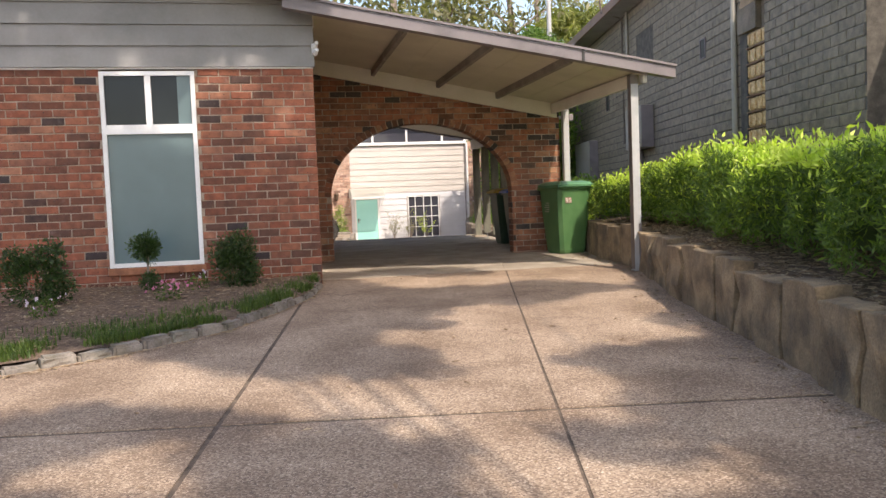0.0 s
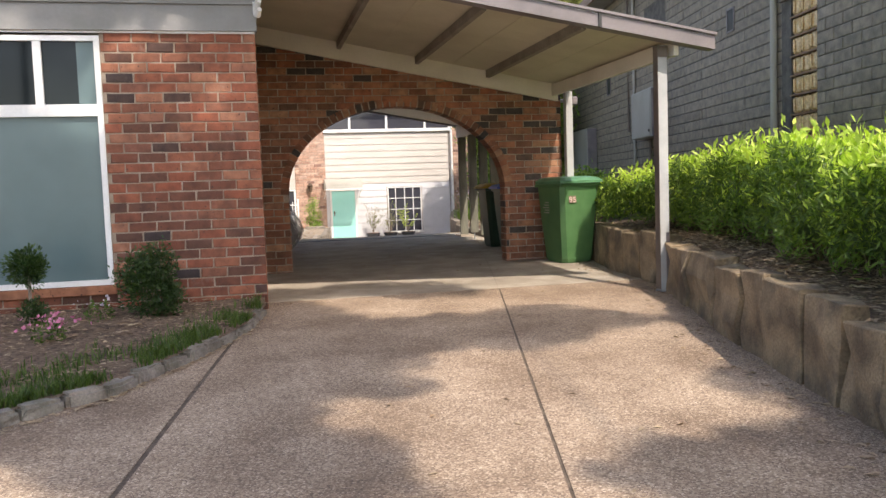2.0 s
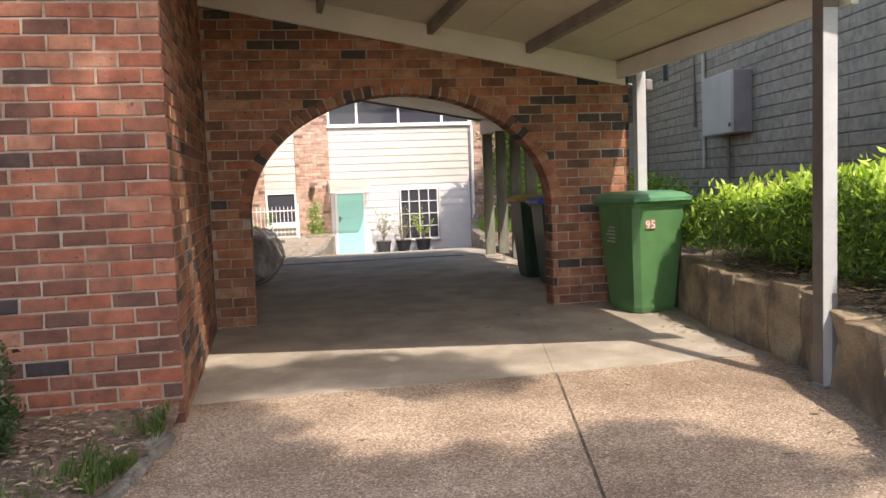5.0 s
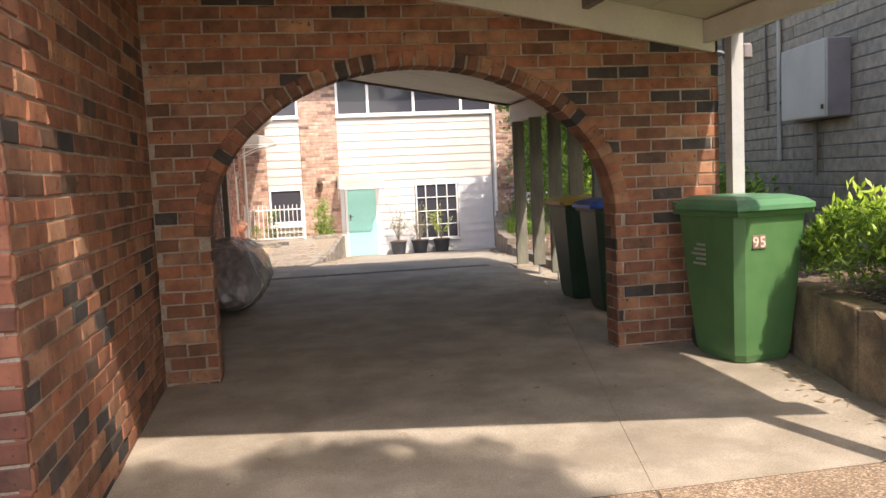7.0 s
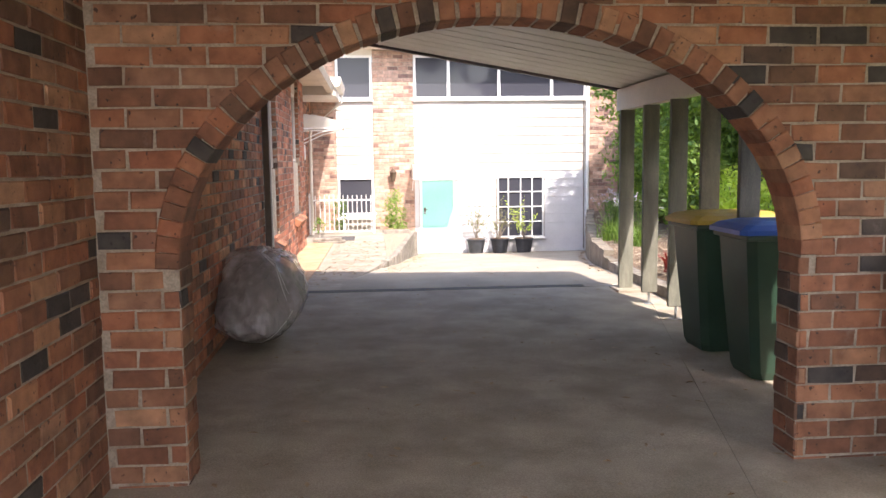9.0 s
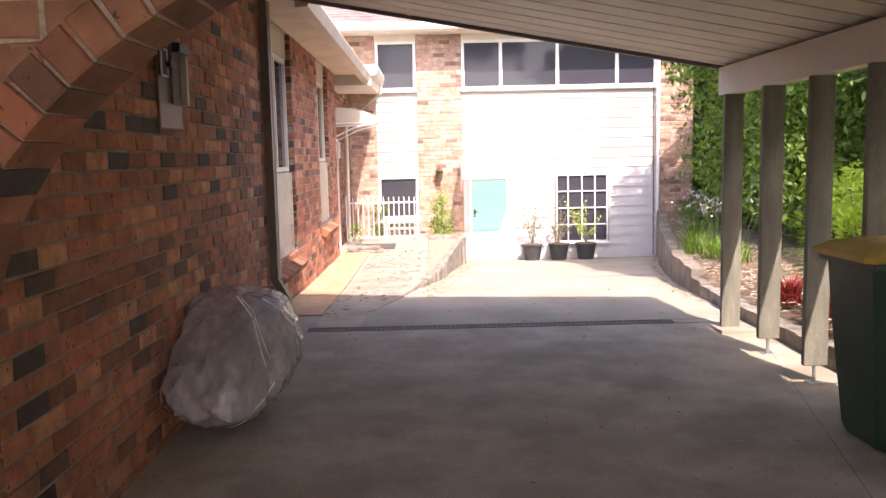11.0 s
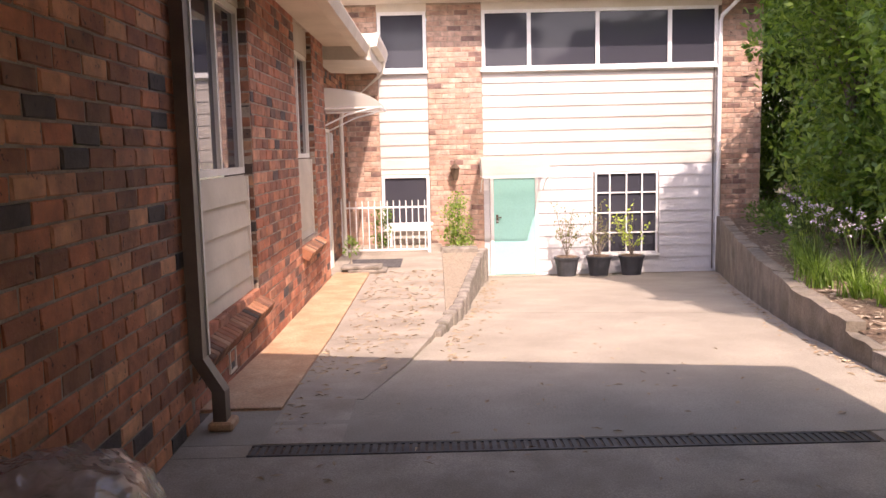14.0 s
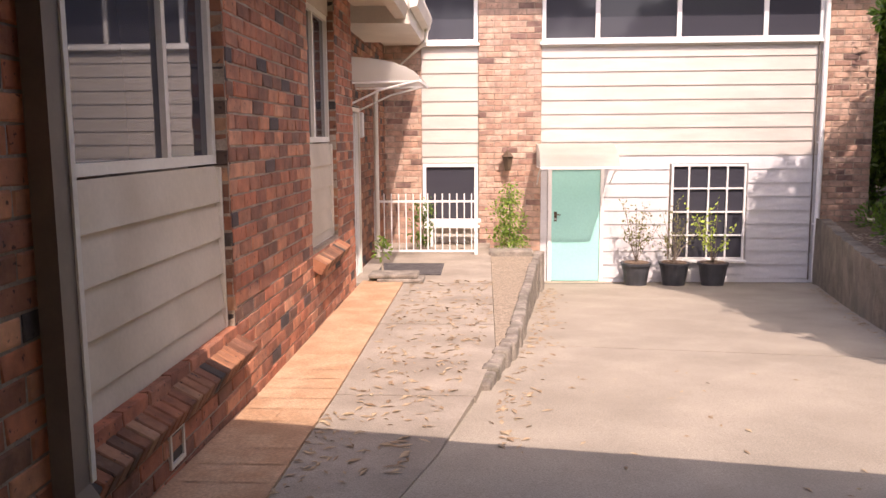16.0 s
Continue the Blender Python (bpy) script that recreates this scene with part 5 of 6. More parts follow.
for a, b in zip(cols, cols[1:]):
    for i in range(5):
        bm.faces.new((a[i], a[i + 1], b[i + 1], b[i]))
structure("hedge_bed", bm, M["soil"], "leaf mulch behind the stone wall")

hb = thing("hedge", "dense clipped green hedge with bright yellow green tips", "hedge", (5.4, 7, gz(7) + 0.5))
hb.matrix_world = Matrix.Identity(4)
R = np.random.default_rng(21)


def hedge_top(y):
    return 1.38 + 0.035 * (min(y, 10) - 8) + 0.05 * math.sin(y * 1.7) + 0.06 * math.sin(y * 4.1 + 1) + 0.07 * noise.noise(Vector((y * 3.3, 0, 0))) - 0.05 - 0.32 * max(0.0, (y - 10.5) / 2.0)


def hedge_off(y):
    return 0.42 - 0.34 * min(1.0, max(0.0, (y - 9.8) / 2.5))


pts, tips, low = [], [], []
for k in range(62000):
    y = R.uniform(0.5, 12.9)
    face = R.random()
    x0 = sw_at(y) + hedge_off(y) + 0.10 * math.sin(y * 2.3) + 0.06 * math.sin(y * 7)
    top = hedge_top(y)
    base = gz(y) + 0.62
    if face < 0.62:
        z = base + (top - base) * R.random() ** 0.8
        x = x0 + abs(R.normal(0, 0.13)) + 0.12 * noise.noise(Vector((y * 2.2, z * 2.5, 0))) + 0.10 * ((z - (base + top) / 2) / 0.5) ** 2
        if noise.noise(Vector((y * 4.2, z * 5.0, 8.0))) + 0.5 * noise.noise(Vector((y * 9, z * 10, 2.0))) > -0.12 - (z - base) * 0.35:
            pts.append((x, y, z))
    else:
        x = x0 + R.random() * 1.3
        pts.append((x, y, top - abs(R.normal(0, 0.09)) - 0.12 * ((x - x0 - 0.65) / 0.65) ** 2))
for k in range(2100):
    y = R.uniform(0.5, 12.8)
    x = sw_at(y) + hedge_off(y) + 0.05 + R.random() * 1.1
    h = 0.04 + 0.24 * R.random() ** 2.5
    for j in range(7):
        tips.append((x + R.normal(0, 0.02), y + R.normal(0, 0.02), hedge_top(y) - 0.06 + h * j / 7))
leaf_part("foliage", pts, 0.072, M["hedge"], hb, up=0.6, long=4.6, seed=2)
leaf_part("new_growth", tips, 0.085, M["hedge_new"], hb, "bright yellow green new leaves", up=1.0, long=3.0, seed=3)
mid = [p for p in pts[::9] if p[2] > hedge_top(p[1]) - 0.5]
leaf_part("upper_foliage", [(p[0] - 0.01, p[1], p[2] + 0.02) for p in mid], 0.07, M["hedge_new"], hb, "light green upper leaves", up=0.8, long=3.4, seed=5)
bm = bmesh.new()
for k in range(90):
    y = 0.8 + k * 0.135
    x = sw_at(y) + R.uniform(0.85, 1.4)
    z = gz(y) + 0.5
    tube(bm, [(x, y, z), (x + R.normal(0, 0.06), y + R.normal(0, 0.06), z + 0.35), (x + R.normal(0, 0.14), y + R.normal(0, 0.14), z + 0.7)], 0.012, 5, 0.006)
part("stem", bm, M["bark"], hb, kind="stuff")
# A plain dark hull inside the hedge stands in for shade between leaves.
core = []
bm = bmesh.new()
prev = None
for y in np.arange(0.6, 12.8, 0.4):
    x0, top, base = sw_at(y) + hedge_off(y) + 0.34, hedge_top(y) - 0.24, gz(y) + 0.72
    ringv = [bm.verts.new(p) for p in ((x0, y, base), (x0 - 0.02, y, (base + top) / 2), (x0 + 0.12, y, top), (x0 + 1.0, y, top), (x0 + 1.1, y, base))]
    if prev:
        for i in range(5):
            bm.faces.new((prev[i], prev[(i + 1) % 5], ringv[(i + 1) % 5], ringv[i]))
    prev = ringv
part("inner_shade", bm, M["shrub"], hb, "dark core added for the shade inside the hedge")


# ---- left garden bed and kerb ----
KB = [(-9, 5.4), (-5, 5.7), (-3, 6.15), (-1.74, 6.68), (-1.04, 7.10), (-0.21, 7.85), (0.24, 8.65), (0.45, 9.1), (0.68, 9.7), (0.80, 10.35)]
kerb = thing("garden_kerb", "low curved kerb of rough grey stone pieces", "", kind="structure")
r = random.Random(3)
acc = 0
segs = []
for (ax, ay), (bx, by) in zip(KB, KB[1:]):
    n = max(1, round(math.dist((ax, ay), (bx, by)) / 0.3))
    for s in range(n):
        segs.append(((ax + (bx - ax) * s / n, ay + (by - ay) * s / n), (ax + (bx - ax) * (s + 1) / n, ay + (by - ay) * (s + 1) / n)))
for (ax, ay), (bx, by) in segs:
    ln = math.dist((ax, ay), (bx, by)) - 0.015
    g = gz((ay + by) / 2)
    bm = bmesh.new()
    box(bm, 0, ln, 0.0, 0.12, g - 0.04, g + 0.07 + r.uniform(-0.02, 0.02))
    bmesh.ops.subdivide_edges(bm, edges=bm.edges[:], cuts=1, use_grid_fill=True)
    for v in bm.verts:
        q = v.co + Vector((ax, ay, 0))
        v.co += Vector((0, noise.noise(q * 6) * 0.02, noise.noise(q * 6 + Vector((5, 0, 0))) * 0.02))
    bmesh.ops.bevel(bm, geom=[e for e in bm.edges if e.calc_face_angle(0) > 0.9], offset=0.022, segments=2, affect="EDGES")
    part("kerb_stone", bm, M["kerb"], kerb).matrix_basis = pose(ax, ay, 0, 0, 0, math.degrees(math.atan2(by - ay, bx - ax)))


def kb_at(x):
    return float(np.interp(x, [p[0] for p in KB], [p[1] for p in KB]))


bm = bmesh.new()
cols = []
for x in np.arange(-9, 0.82, 0.2):
    y0 = kb_at(x) + 0.08
    cols.append([bm.verts.new((x, y0 + f * (YF - y0), gz(y0 + f * (YF - y0)) * (1 - f) + f * 0.08 + 0.07 + 0.03 * noise.noise(Vector((x, f * 3, 0)) * 3))) for f in (0, 0.1, 0.25, 0.5, 0.75, 1)])
for a, b in zip(cols, cols[1:]):
    for i in range(5):
        bm.faces.new((a[i], b[i], b[i + 1], a[i + 1]))
structure("garden_bed", bm, M["soil"], "leaf mulch garden bed before the brick wall")


def bed_z(x, y):
    y0 = kb_at(x) + 0.08
    f = min(1, max(0, (y - y0) / max(0.05, YF - y0)))
    return gz(y) * (1 - f) + f * 0.08 + 0.07


def blades(name, pts, height, material, parent=None, label="", width=0.006, lean=0.35, seed=0, kind=""):
    r = np.random.default_rng(seed)
    vs, fs = [], []
    for i, (x, y, z) in enumerate(pts):
        h = height * r.uniform(0.5, 1.2)
        a, l = r.uniform(0, 6.28), lean * h * r.random()
        w = width * r.uniform(0.7, 1.3)
        dx, dy = math.cos(a), math.sin(a)
        b = len(vs)
        vs += [(x - dy * w, y + dx * w, z), (x + dy * w, y - dx * w, z), (x + dx * l * 0.4 + dy * w * 0.8, y + dy * l * 0.4 - dx * w * 0.8, z + h * 0.6), (x + dx * l * 0.4 - dy * w * 0.8, y + dy * l * 0.4 + dx * w * 0.8, z + h * 0.6), (x + dx * l, y + dy * l, z + h)]
        fs += [(b, b + 1, b + 2, b + 3), (b + 3, b + 2, b + 4)]
    ob = new(name, quick_mesh(vs, fs, material, name))
    ob.parent = parent
    return tagged(ob, label, kind=kind)


gp = []
while len(gp) < 13000:
    x = R.uniform(-6, 0.75)
    y = kb_at(x) + 0.14 + abs(R.normal(0, 0.36))
    if y < YF - 0.05 and noise.noise(Vector((x * 2.5, y * 2.5, 0))) > -0.15 + 0.5 * R.random() - 0.25:
        gp.append((x, y, bed_z(x, y) - 0.01))
tagged(blades("grass", gp, 0.085, M["grass"], seed=1, width=0.0045, lean=1.1), "ragged green grass along the kerb", "grass", kind="stuff")


def bush(name, label, at, clumps, per, size, mat, seed, stems=5):
    t = thing(name, label, "shrub", at)
    leaf_part("foliage", blobs(clumps, per, seed, 0.3), size, M[mat], t, up=0.4, long=2.2, seed=seed)
    bm = bmesh.new()
    r = random.Random(seed)
    zc = max(c[2] for c in clumps)
    for k in range(stems):
        c = clumps[k % len(clumps)]
        tube(bm, [(r.uniform(-0.03, 0.03), r.uniform(-0.03, 0.03), -0.02), (c[0] * 0.5, c[1] * 0.5, c[2] * 0.5), (c[0], c[1], c[2])], 0.012, 5, 0.005)
    part("stem", bm, M["bark"], t)
    return t


g0 = bed_z(-0.35, 9.5)
bush("round_shrub", "dark green leafy shrub against the brick wall", (-0.20, 10.05, bed_z(-0.2, 10.05)), [(0, 0, 0.22, 0.24), (0.06, 0, 0.44, 0.22), (-0.1, 0.02, 0.36, 0.2), (0.12, -0.05, 0.16, 0.2)], 28000, 0.04, "shrub", 41)
bush("round_shrub", "small dark ball shrub on a thin stem under the window", (-1.15, 9.85, bed_z(-1.15, 9.85)), [(0, 0, 0.50, 0.165), (0.02, 0.01, 0.50, 0.12), (0.03, 0, 0.12, 0.12)], 60000, 0.032, "shrub", 42)
bush("round_shrub", "loose dark green shrub in the garden bed", (-2.15, 9.2, bed_z(-2.15, 9.2)), [(0, 0, 0.25, 0.28), (0.15, 0, 0.5, 0.18), (-0.18, 0, 0.42, 0.2), (0.22, 0, 0.2, 0.2)], 20000, 0.045, "shrub", 43)
for (x, y, mat, n) in ((-0.85, 9.15, "pink", 60), (-0.62, 9.9, "flower", 16), (-1.9, 8.5, "flower", 14)):
    t = thing("flower_clump", "low clump of small " + ("pink" if mat == "pink" else "pale mauve") + " flowers", "flowers", (x, y, bed_z(x, y)))
    leaf_part("foliage", blobs([(0, 0, 0.05, 0.13)], 12000, int(-x * 50)), 0.04, M["grass"], t, seed=4)
    leaf_part("bloom", [(R.normal(0, 0.1), R.normal(0, 0.1), R.uniform(0.1, 0.2)) for _ in range(n)], 0.035, M[mat], t, kind="stuff", long=1.2, seed=6)

# ---- right garden ----
RW = [(5.52, 13.9), (5.50, 16.5), (5.20, 17.0), (5.18, 19.4), (5.30, 20.8), (5.50, 22.2), (5.90, 24.0), (6.70, 27.2), (7.46, 29.9), (7.50, YB - 0.1)]


def rw_at(y):
    return float(np.interp(y, [p[1] for p in RW], [p[0] for p in RW]))


rw = thing("garden_retaining_wall", "low stained rendered garden wall with a rough broken top", "", kind="structure")
y = 13.95
r = random.Random(8)
while y < 30.1:
    w = min(0.5, 30.2 - y)
    xa, xb = rw_at(y), rw_at(y + w)
    ang, ln = math.degrees(math.atan2(xb - xa, w)), math.hypot(xb - xa, w)
    g = gz(y + w)
    top = 0.30 + (0.10 if y > 20.5 else 0.0)
    bm = bmesh.new()
    box(bm, 0.0, 0.16, 0.0, ln + 0.004, g - 0.08, top + r.uniform(-0.012, 0.012))
    bmesh.ops.subdivide_edges(bm, edges=bm.edges[:], cuts=2, use_grid_fill=True)
    for v in bm.verts:
        q = Vector((v.co.x, v.co.y + y, v.co.z))
        v.co.x += noise.noise(q * 4) * 0.025
        if v.co.z > top - 0.05:
            v.co.z += noise.noise(q * 9) * 0.02
    part("block", bm, M["render"] if y > 20.4 else M["kerb"], rw).matrix_basis = pose(xa, y, 0, 0, 0, -ang)
    y += w
bm = bmesh.new()
cols = []
for y in np.arange(13.9, 36, 0.5):
    x = rw_at(min(y, 30.3)) + 0.1 + (1.0 if y > YB - 0.2 else 0)
    cols.append([bm.verts.new((x + f * (14 - x), y, 0.26 + 0.10 * min(1, max(0, (y - 20) / 1.5)) + 0.25 * f + 0.05 * noise.noise(Vector((x + f * 5, y, 0))))) for f in (0, 0.08, 0.2, 0.5, 1)])
for a, b in zip(cols, cols[1:]):
    for i in range(4):
        bm.faces.new((a[i], a[i + 1], b[i + 1], b[i]))
structure("right_garden_bed", bm, M["soil"], "mulched raised garden bed")


def strappy(name, label, x, y, n, h, mat, flower=None, seed=0, spread=0.1, lean=0.9, width=0.008):
    z = 0.33
    t = thing(name, label, "plant", (x, y, z))
    r = np.random.default_rng(seed)
    vs, fs = [], []
    for i in range(n):
        a, hh = r.uniform(0, 6.28), h * r.uniform(0.6, 1.15)
        l = lean * hh * r.uniform(0.2, 1.0)
        bx, by = r.normal(0, spread, 2)
        dx, dy = math.cos(a), math.sin(a)
        w = width * r.uniform(0.7, 1.3)
        b = len(vs)
        for k in range(5):
            f = k / 4
            px, py, pzz = bx + dx * l * f ** 1.6, by + dy * l * f ** 1.6, hh * (f - 0.35 * lean * f ** 3)
            ww = w * (1 - f * 0.85)
            vs += [(px - dy * ww, py + dx * ww, pzz), (px + dy * ww, py - dx * ww, pzz)]
        fs += [(b + 2 * k, b + 2 * k + 1, b + 2 * k + 3, b + 2 * k + 2) for k in range(4)]
    ob = new("foliage", quick_mesh(vs, fs, M[mat], "foliage"))
    ob.parent = t
    if flower:
        st = bmesh.new()
        heads = []
        for i in range(flower):
            a = r.uniform(0, 6.28)
            q = r.uniform(0.05, 0.34)
            hh = h * r.uniform(1.3, 1.9)
            tube(st, [(0, 0, 0), (math.cos(a) * q * 0.5, math.sin(a) * q * 0.5, hh * 0.6), (math.cos(a) * q, math.sin(a) * q, hh)], 0.0035, 4)
            heads += [(math.cos(a) * q + r.normal(0, 0.013), math.sin(a) * q + r.normal(0, 0.013), hh + r.normal(0, 0.011)) for _ in range(8)]
        part("flower_stem", st, M["grass"], t)
        leaf_part("flower_head", heads, 0.022, M["flower"], t, "pale mauve flower heads", kind="stuff", long=1.3, seed=seed)
    return t


for i, (x, y) in enumerate([(5.98, 22.0), (5.95, 22.7), (6.15, 23.3), (6.05, 21.5), (6.4, 23.9), (6.6, 24.6), (6.35, 22.9)]):
    strappy("society_garlic", "clump of strappy green leaves with mauve flower heads", x, y, 150, 0.42, "tree_light", 9, 60 + i, 0.07)
for i, (x, y) in enumerate([(5.75, 17.7), (5.95, 18.6), (6.1, 16.8), (5.9, 15.9), (6.3, 19.2), (6.0, 15.1)]):
    strappy("yellow_grass_clump", "arching clump of yellow green strappy leaves", x, y, 160, 0.62, "hedge_new", 0, 80 + i, 0.07, 1.1, 0.012)
for i, (x, y) in enumerate([(5.52, 18.2), (5.6, 17.6), (5.75, 18.5), (5.6, 19.0), (5.66, 17.2)]):
    strappy("red_cordyline", "small dark red strappy plant by the garden wall", x, y, 80, 0.36, "cordyline", 0, 90 + i, 0.04, 1.0, 0.02)


def tree(name, label, at, height, clumps, per, size, mat, seed, trunk=0.09, lean=0.3, up=0.2, limbs=0):
    t = thing(name, label, "tree", at)
    r = random.Random(seed)
    bm = bmesh.new()
    top = (r.uniform(-lean, lean), r.uniform(-lean, lean), height)
    tube(bm, [(0, 0, -0.1), (top[0] * 0.3, top[1] * 0.2, height * 0.33), (top[0] * 0.6, top[1] * 0.7, height * 0.66), top], trunk, 8, trunk * 0.4)
    for c in clumps[::max(1, len(clumps) // limbs)] if limbs else clumps:
        k = min(0.9, max(0.25, (c[2] - c[3]) / height))
        a = (top[0] * k, top[1] * k, height * k)
        tube(bm, [a, ((a[0] + c[0]) / 2, (a[1] + c[1]) / 2, (a[2] + c[2]) / 2 + 0.15), c[:3]], trunk * 0.28, 5, trunk * 0.08)
    part("trunk", bm, M["bark"], t)
    leaf_part("crown", blobs(clumps, per, seed), size, M[mat], t, up=up, long=2.4, seed=seed)
    return t


def rand_clumps(n, cx, cy, z0, z1, spread, rad, seed):
    r = random.Random(seed)
    return [(cx + r.uniform(-spread, spread), cy + r.uniform(-spread, spread), r.uniform(z0, z1), rad * r.uniform(0.6, 1.2)) for _ in range(n)]


# tall screen of trees right of the court
for i, (x, y, mat, s) in enumerate([(9.9, 28.9, "tree", 0.11), (8.9, 26.0, "tree", 0.10), (8.6, 24.4, "tree_light", 0.13), (7.6, 22.9, "tree_light", 0.12), (9.7, 33.2, "tree", 0.12), (10.6, 29.5, "tree", 0.14), (9.4, 34.5, "tree", 0.14), (7.9, 26.0, "tree_light", 0.12), (10.0, 31.4, "tree", 0.12), (9.2, 33.0, "tree", 0.13), (11.5, 33.5, "tree", 0.15)]):
    tree("garden_tree", "dense leafy garden tree beside the court", (x, y, 0.35), 5.0, rand_clumps(24, 0, 0, 0.5, (4.1 if x < 9 else 5.5) if 23 < y < 30 else 5.7 if y > 24 else 3.6, 0.85 if y > 24 else 0.6, 0.75, 100 + i), 1250, s * 0.98, mat, 100 + i)
SHADED = []  # the spots on the back wall and the court that this tree shades
r = random.Random(131)
for k in range(9):
    for q in np.arange(-0.55, 2.2, 0.27):
        x = 6.22 + k * 0.27 + r.uniform(-0.07, 0.07)
        if q < np.interp(x, (6.2, 6.4, 6.6, 6.85, 7.4, 8.0), (-0.4, 0.3, 0.85, 1.1, 1.25, 2.0)) and r.random() < 0.85:
            SHADED.append((x, YB, q, r.uniform(3.7, 4.4), r.uniform(0.15, 0.23)))
for y in np.arange(23.4, 30.2, 0.36):
    x = float(np.interp(y, (23.4, 25, 27.5, 29.5), (5.5, 5.15, 5.4, 5.0))) + r.uniform(0, 0.25)
    while x < rw_at(y) + 0.5:
        if r.random() < 0.88:
            SHADED.append((x, y, gz(y), r.uniform(4.5, 5.2), r.uniform(0.2, 0.28)))
        x += 0.34
tree("shade_tree", "taller leafy tree over the court", (8.4, 26.8, 0.35), 5.6, [(px + SUN.x / SUN.z * up - 8.4, py + SUN.y / SUN.z * up - 26.8, pq + up - 0.35, rad) for px, py, pq, up, rad in SHADED], 6000, 0.10, "tree", 130, limbs=14)
for x, y in ((7.95, 29.1), (7.75, 28.1), (7.5, 27.2)):
    bush("ground_cover", "low dense green ground cover behind the garden wall", (x, y, 0.38), [(0, 0, 0.1, 0.3), (0.3, 0.2, 0.15, 0.3), (0.1, -0.4, 0.1, 0.28)], 4500, 0.07, "tree", int(y * 10))
bush("low_shrub", "bright leafy shrub at the garden wall", (7.3, 25.6, 0.4), [(0, 0, 0.3, 0.4), (0.4, 0.3, 0.6, 0.45), (0.5, -0.5, 0.5, 0.5)], 2500, 0.09, "tree_light", 131)

for i, (x, y) in enumerate([(7.3, 21.0), (7.5, 19.3), (7.6, 22.4), (7.4, 17.6), (8.2, 20.2)]):
    bush("low_shrub", "bright yellow green leafy shrub in the raised garden", (x, y, 0.45), [(0, 0, 0.3, 0.4), (0.3, 0.3, 0.6, 0.4), (0.2, -0.4, 0.5, 0.42), (-0.1, 0.1, 0.8, 0.3)], 2600, 0.10, "tree_light" if i % 2 else "hedge_new", 150 + i)

# climbing plant by the pier and pots
PZ = pz(0, 28.9)
tc = thing("potted_climber", "leafy green plant in a white bowl before the brick pier", "plant", (2.58, 29.25, gz(29.25) + 0.0))
bm = bmesh.new()
bmesh.ops.create_cone(bm, segments=18, radius1=0.13, radius2=0.19, depth=0.16, cap_ends=True, matrix=pose(0, 0, 0.55))
part("bowl", bm, M["white"], tc)
part("stand", bbox(-0.16, 0.16, -0.16, 0.16, 0, 0.47, 0.02), M["kerb"], tc)
leaf_part("foliage", blobs([(0, 0, 0.75, 0.22), (0.07, 0, 1.0, 0.25), (-0.08, 0, 1.22, 0.24), (0.03, 0, 1.42, 0.2), (0.12, -0.03, 0.68, 0.22), (-0.12, 0, 0.85, 0.18)], 5500, 7, 0.2), 0.055, M["tree_light"], tc, seed=8)
part("stem", tube(bmesh.new(), [(0, 0, 0.6), (0.02, 0, 1.1), (0, 0, 1.5)], 0.012, 5), M["bark"], tc)
for i, (x, y, yl) in enumerate(((4.62, 29.93, False), (5.22, 29.93, False), (5.83, 29.93, True))):
    g = gz(y)
    t = thing("potted_shrub", "thin leafy shrub in a black nursery pot by the white wall" if not yl else "thin yellow green shrub in a black nursery pot by the window", "potted plant", (x, y, g), group="pots before the white wall")
    bm = bmesh.new()
    bmesh.ops.create_cone(bm, segments=20, radius1=0.17, radius2=0.225, depth=0.34, cap_ends=True, matrix=pose(0, 0, 0.17))
    part("pot", bm, M["pot"], t)
    bm = bmesh.new()
    bmesh.ops.create_cone(bm, segments=20, radius1=0.24, radius2=0.245, depth=0.04, cap_ends=True, matrix=pose(0, 0, 0.345))
    part("rim", bm, M["pot"], t)
    bm = bmesh.new()
    bmesh.ops.create_cone(bm, segments=16, radius1=0.2, radius2=0.2, depth=0.01, cap_ends=True, matrix=pose(0, 0, 0.37))
    part("soil", bm, M["soil"], t)
    rr = np.random.default_rng(50 + i)
    bm = bmesh.new()
    lv = []
    for k in range(17):
        a, s, hh = rr.uniform(0, 6.28), rr.uniform(0.1, 0.5), rr.uniform(0.7, 1.35)
        tube(bm, [(0, 0, 0.36), (math.cos(a) * s * 0.3, math.sin(a) * s * 0.3, 0.6), (math.cos(a) * s, math.sin(a) * s * 0.6, hh)], 0.007, 4, 0.003)
        for q in np.linspace(0.35, 1.05, 16):
            lv.append((math.cos(a) * s * q + rr.normal(0, 0.03), math.sin(a) * s * 0.6 * q + rr.normal(0, 0.03), 0.45 + (hh - 0.45) * q + rr.normal(0, 0.03)))
    part("stem", bm, M["bark"], t)
    leaf_part("foliage", lv, 0.055, M["hedge_new" if yl else "gum"], t, seed=50 + i)
t = bush("fence_plant", "leafy green potted plant behind the white fence", (1.25, 29.3, pz(0, 29.3)), [(0, 0, 0.35, 0.2), (0.05, 0, 0.6, 0.2), (0.0, 0, 0.15, 0.15)], 5000, 0.06, "tree", 141)
t = bush("entry_fern", "small bright fern at the entry corner", (0.95, 26.9, pz(0, 26.9)), [(0, 0, 0.3, 0.11), (0.0, 0, 0.42, 0.08)], 5000, 0.06, "tree_light", 142)
bn = thing("garden_bench", "low white bench behind the fence", "bench", (1.3, 29.75, pz(0, 29.7)))
part("seat", bbox(0, 0.85, 0, 0.32, 0.38, 0.42, 0.006), M["white"], bn)
for x in (0.05, 0.76):
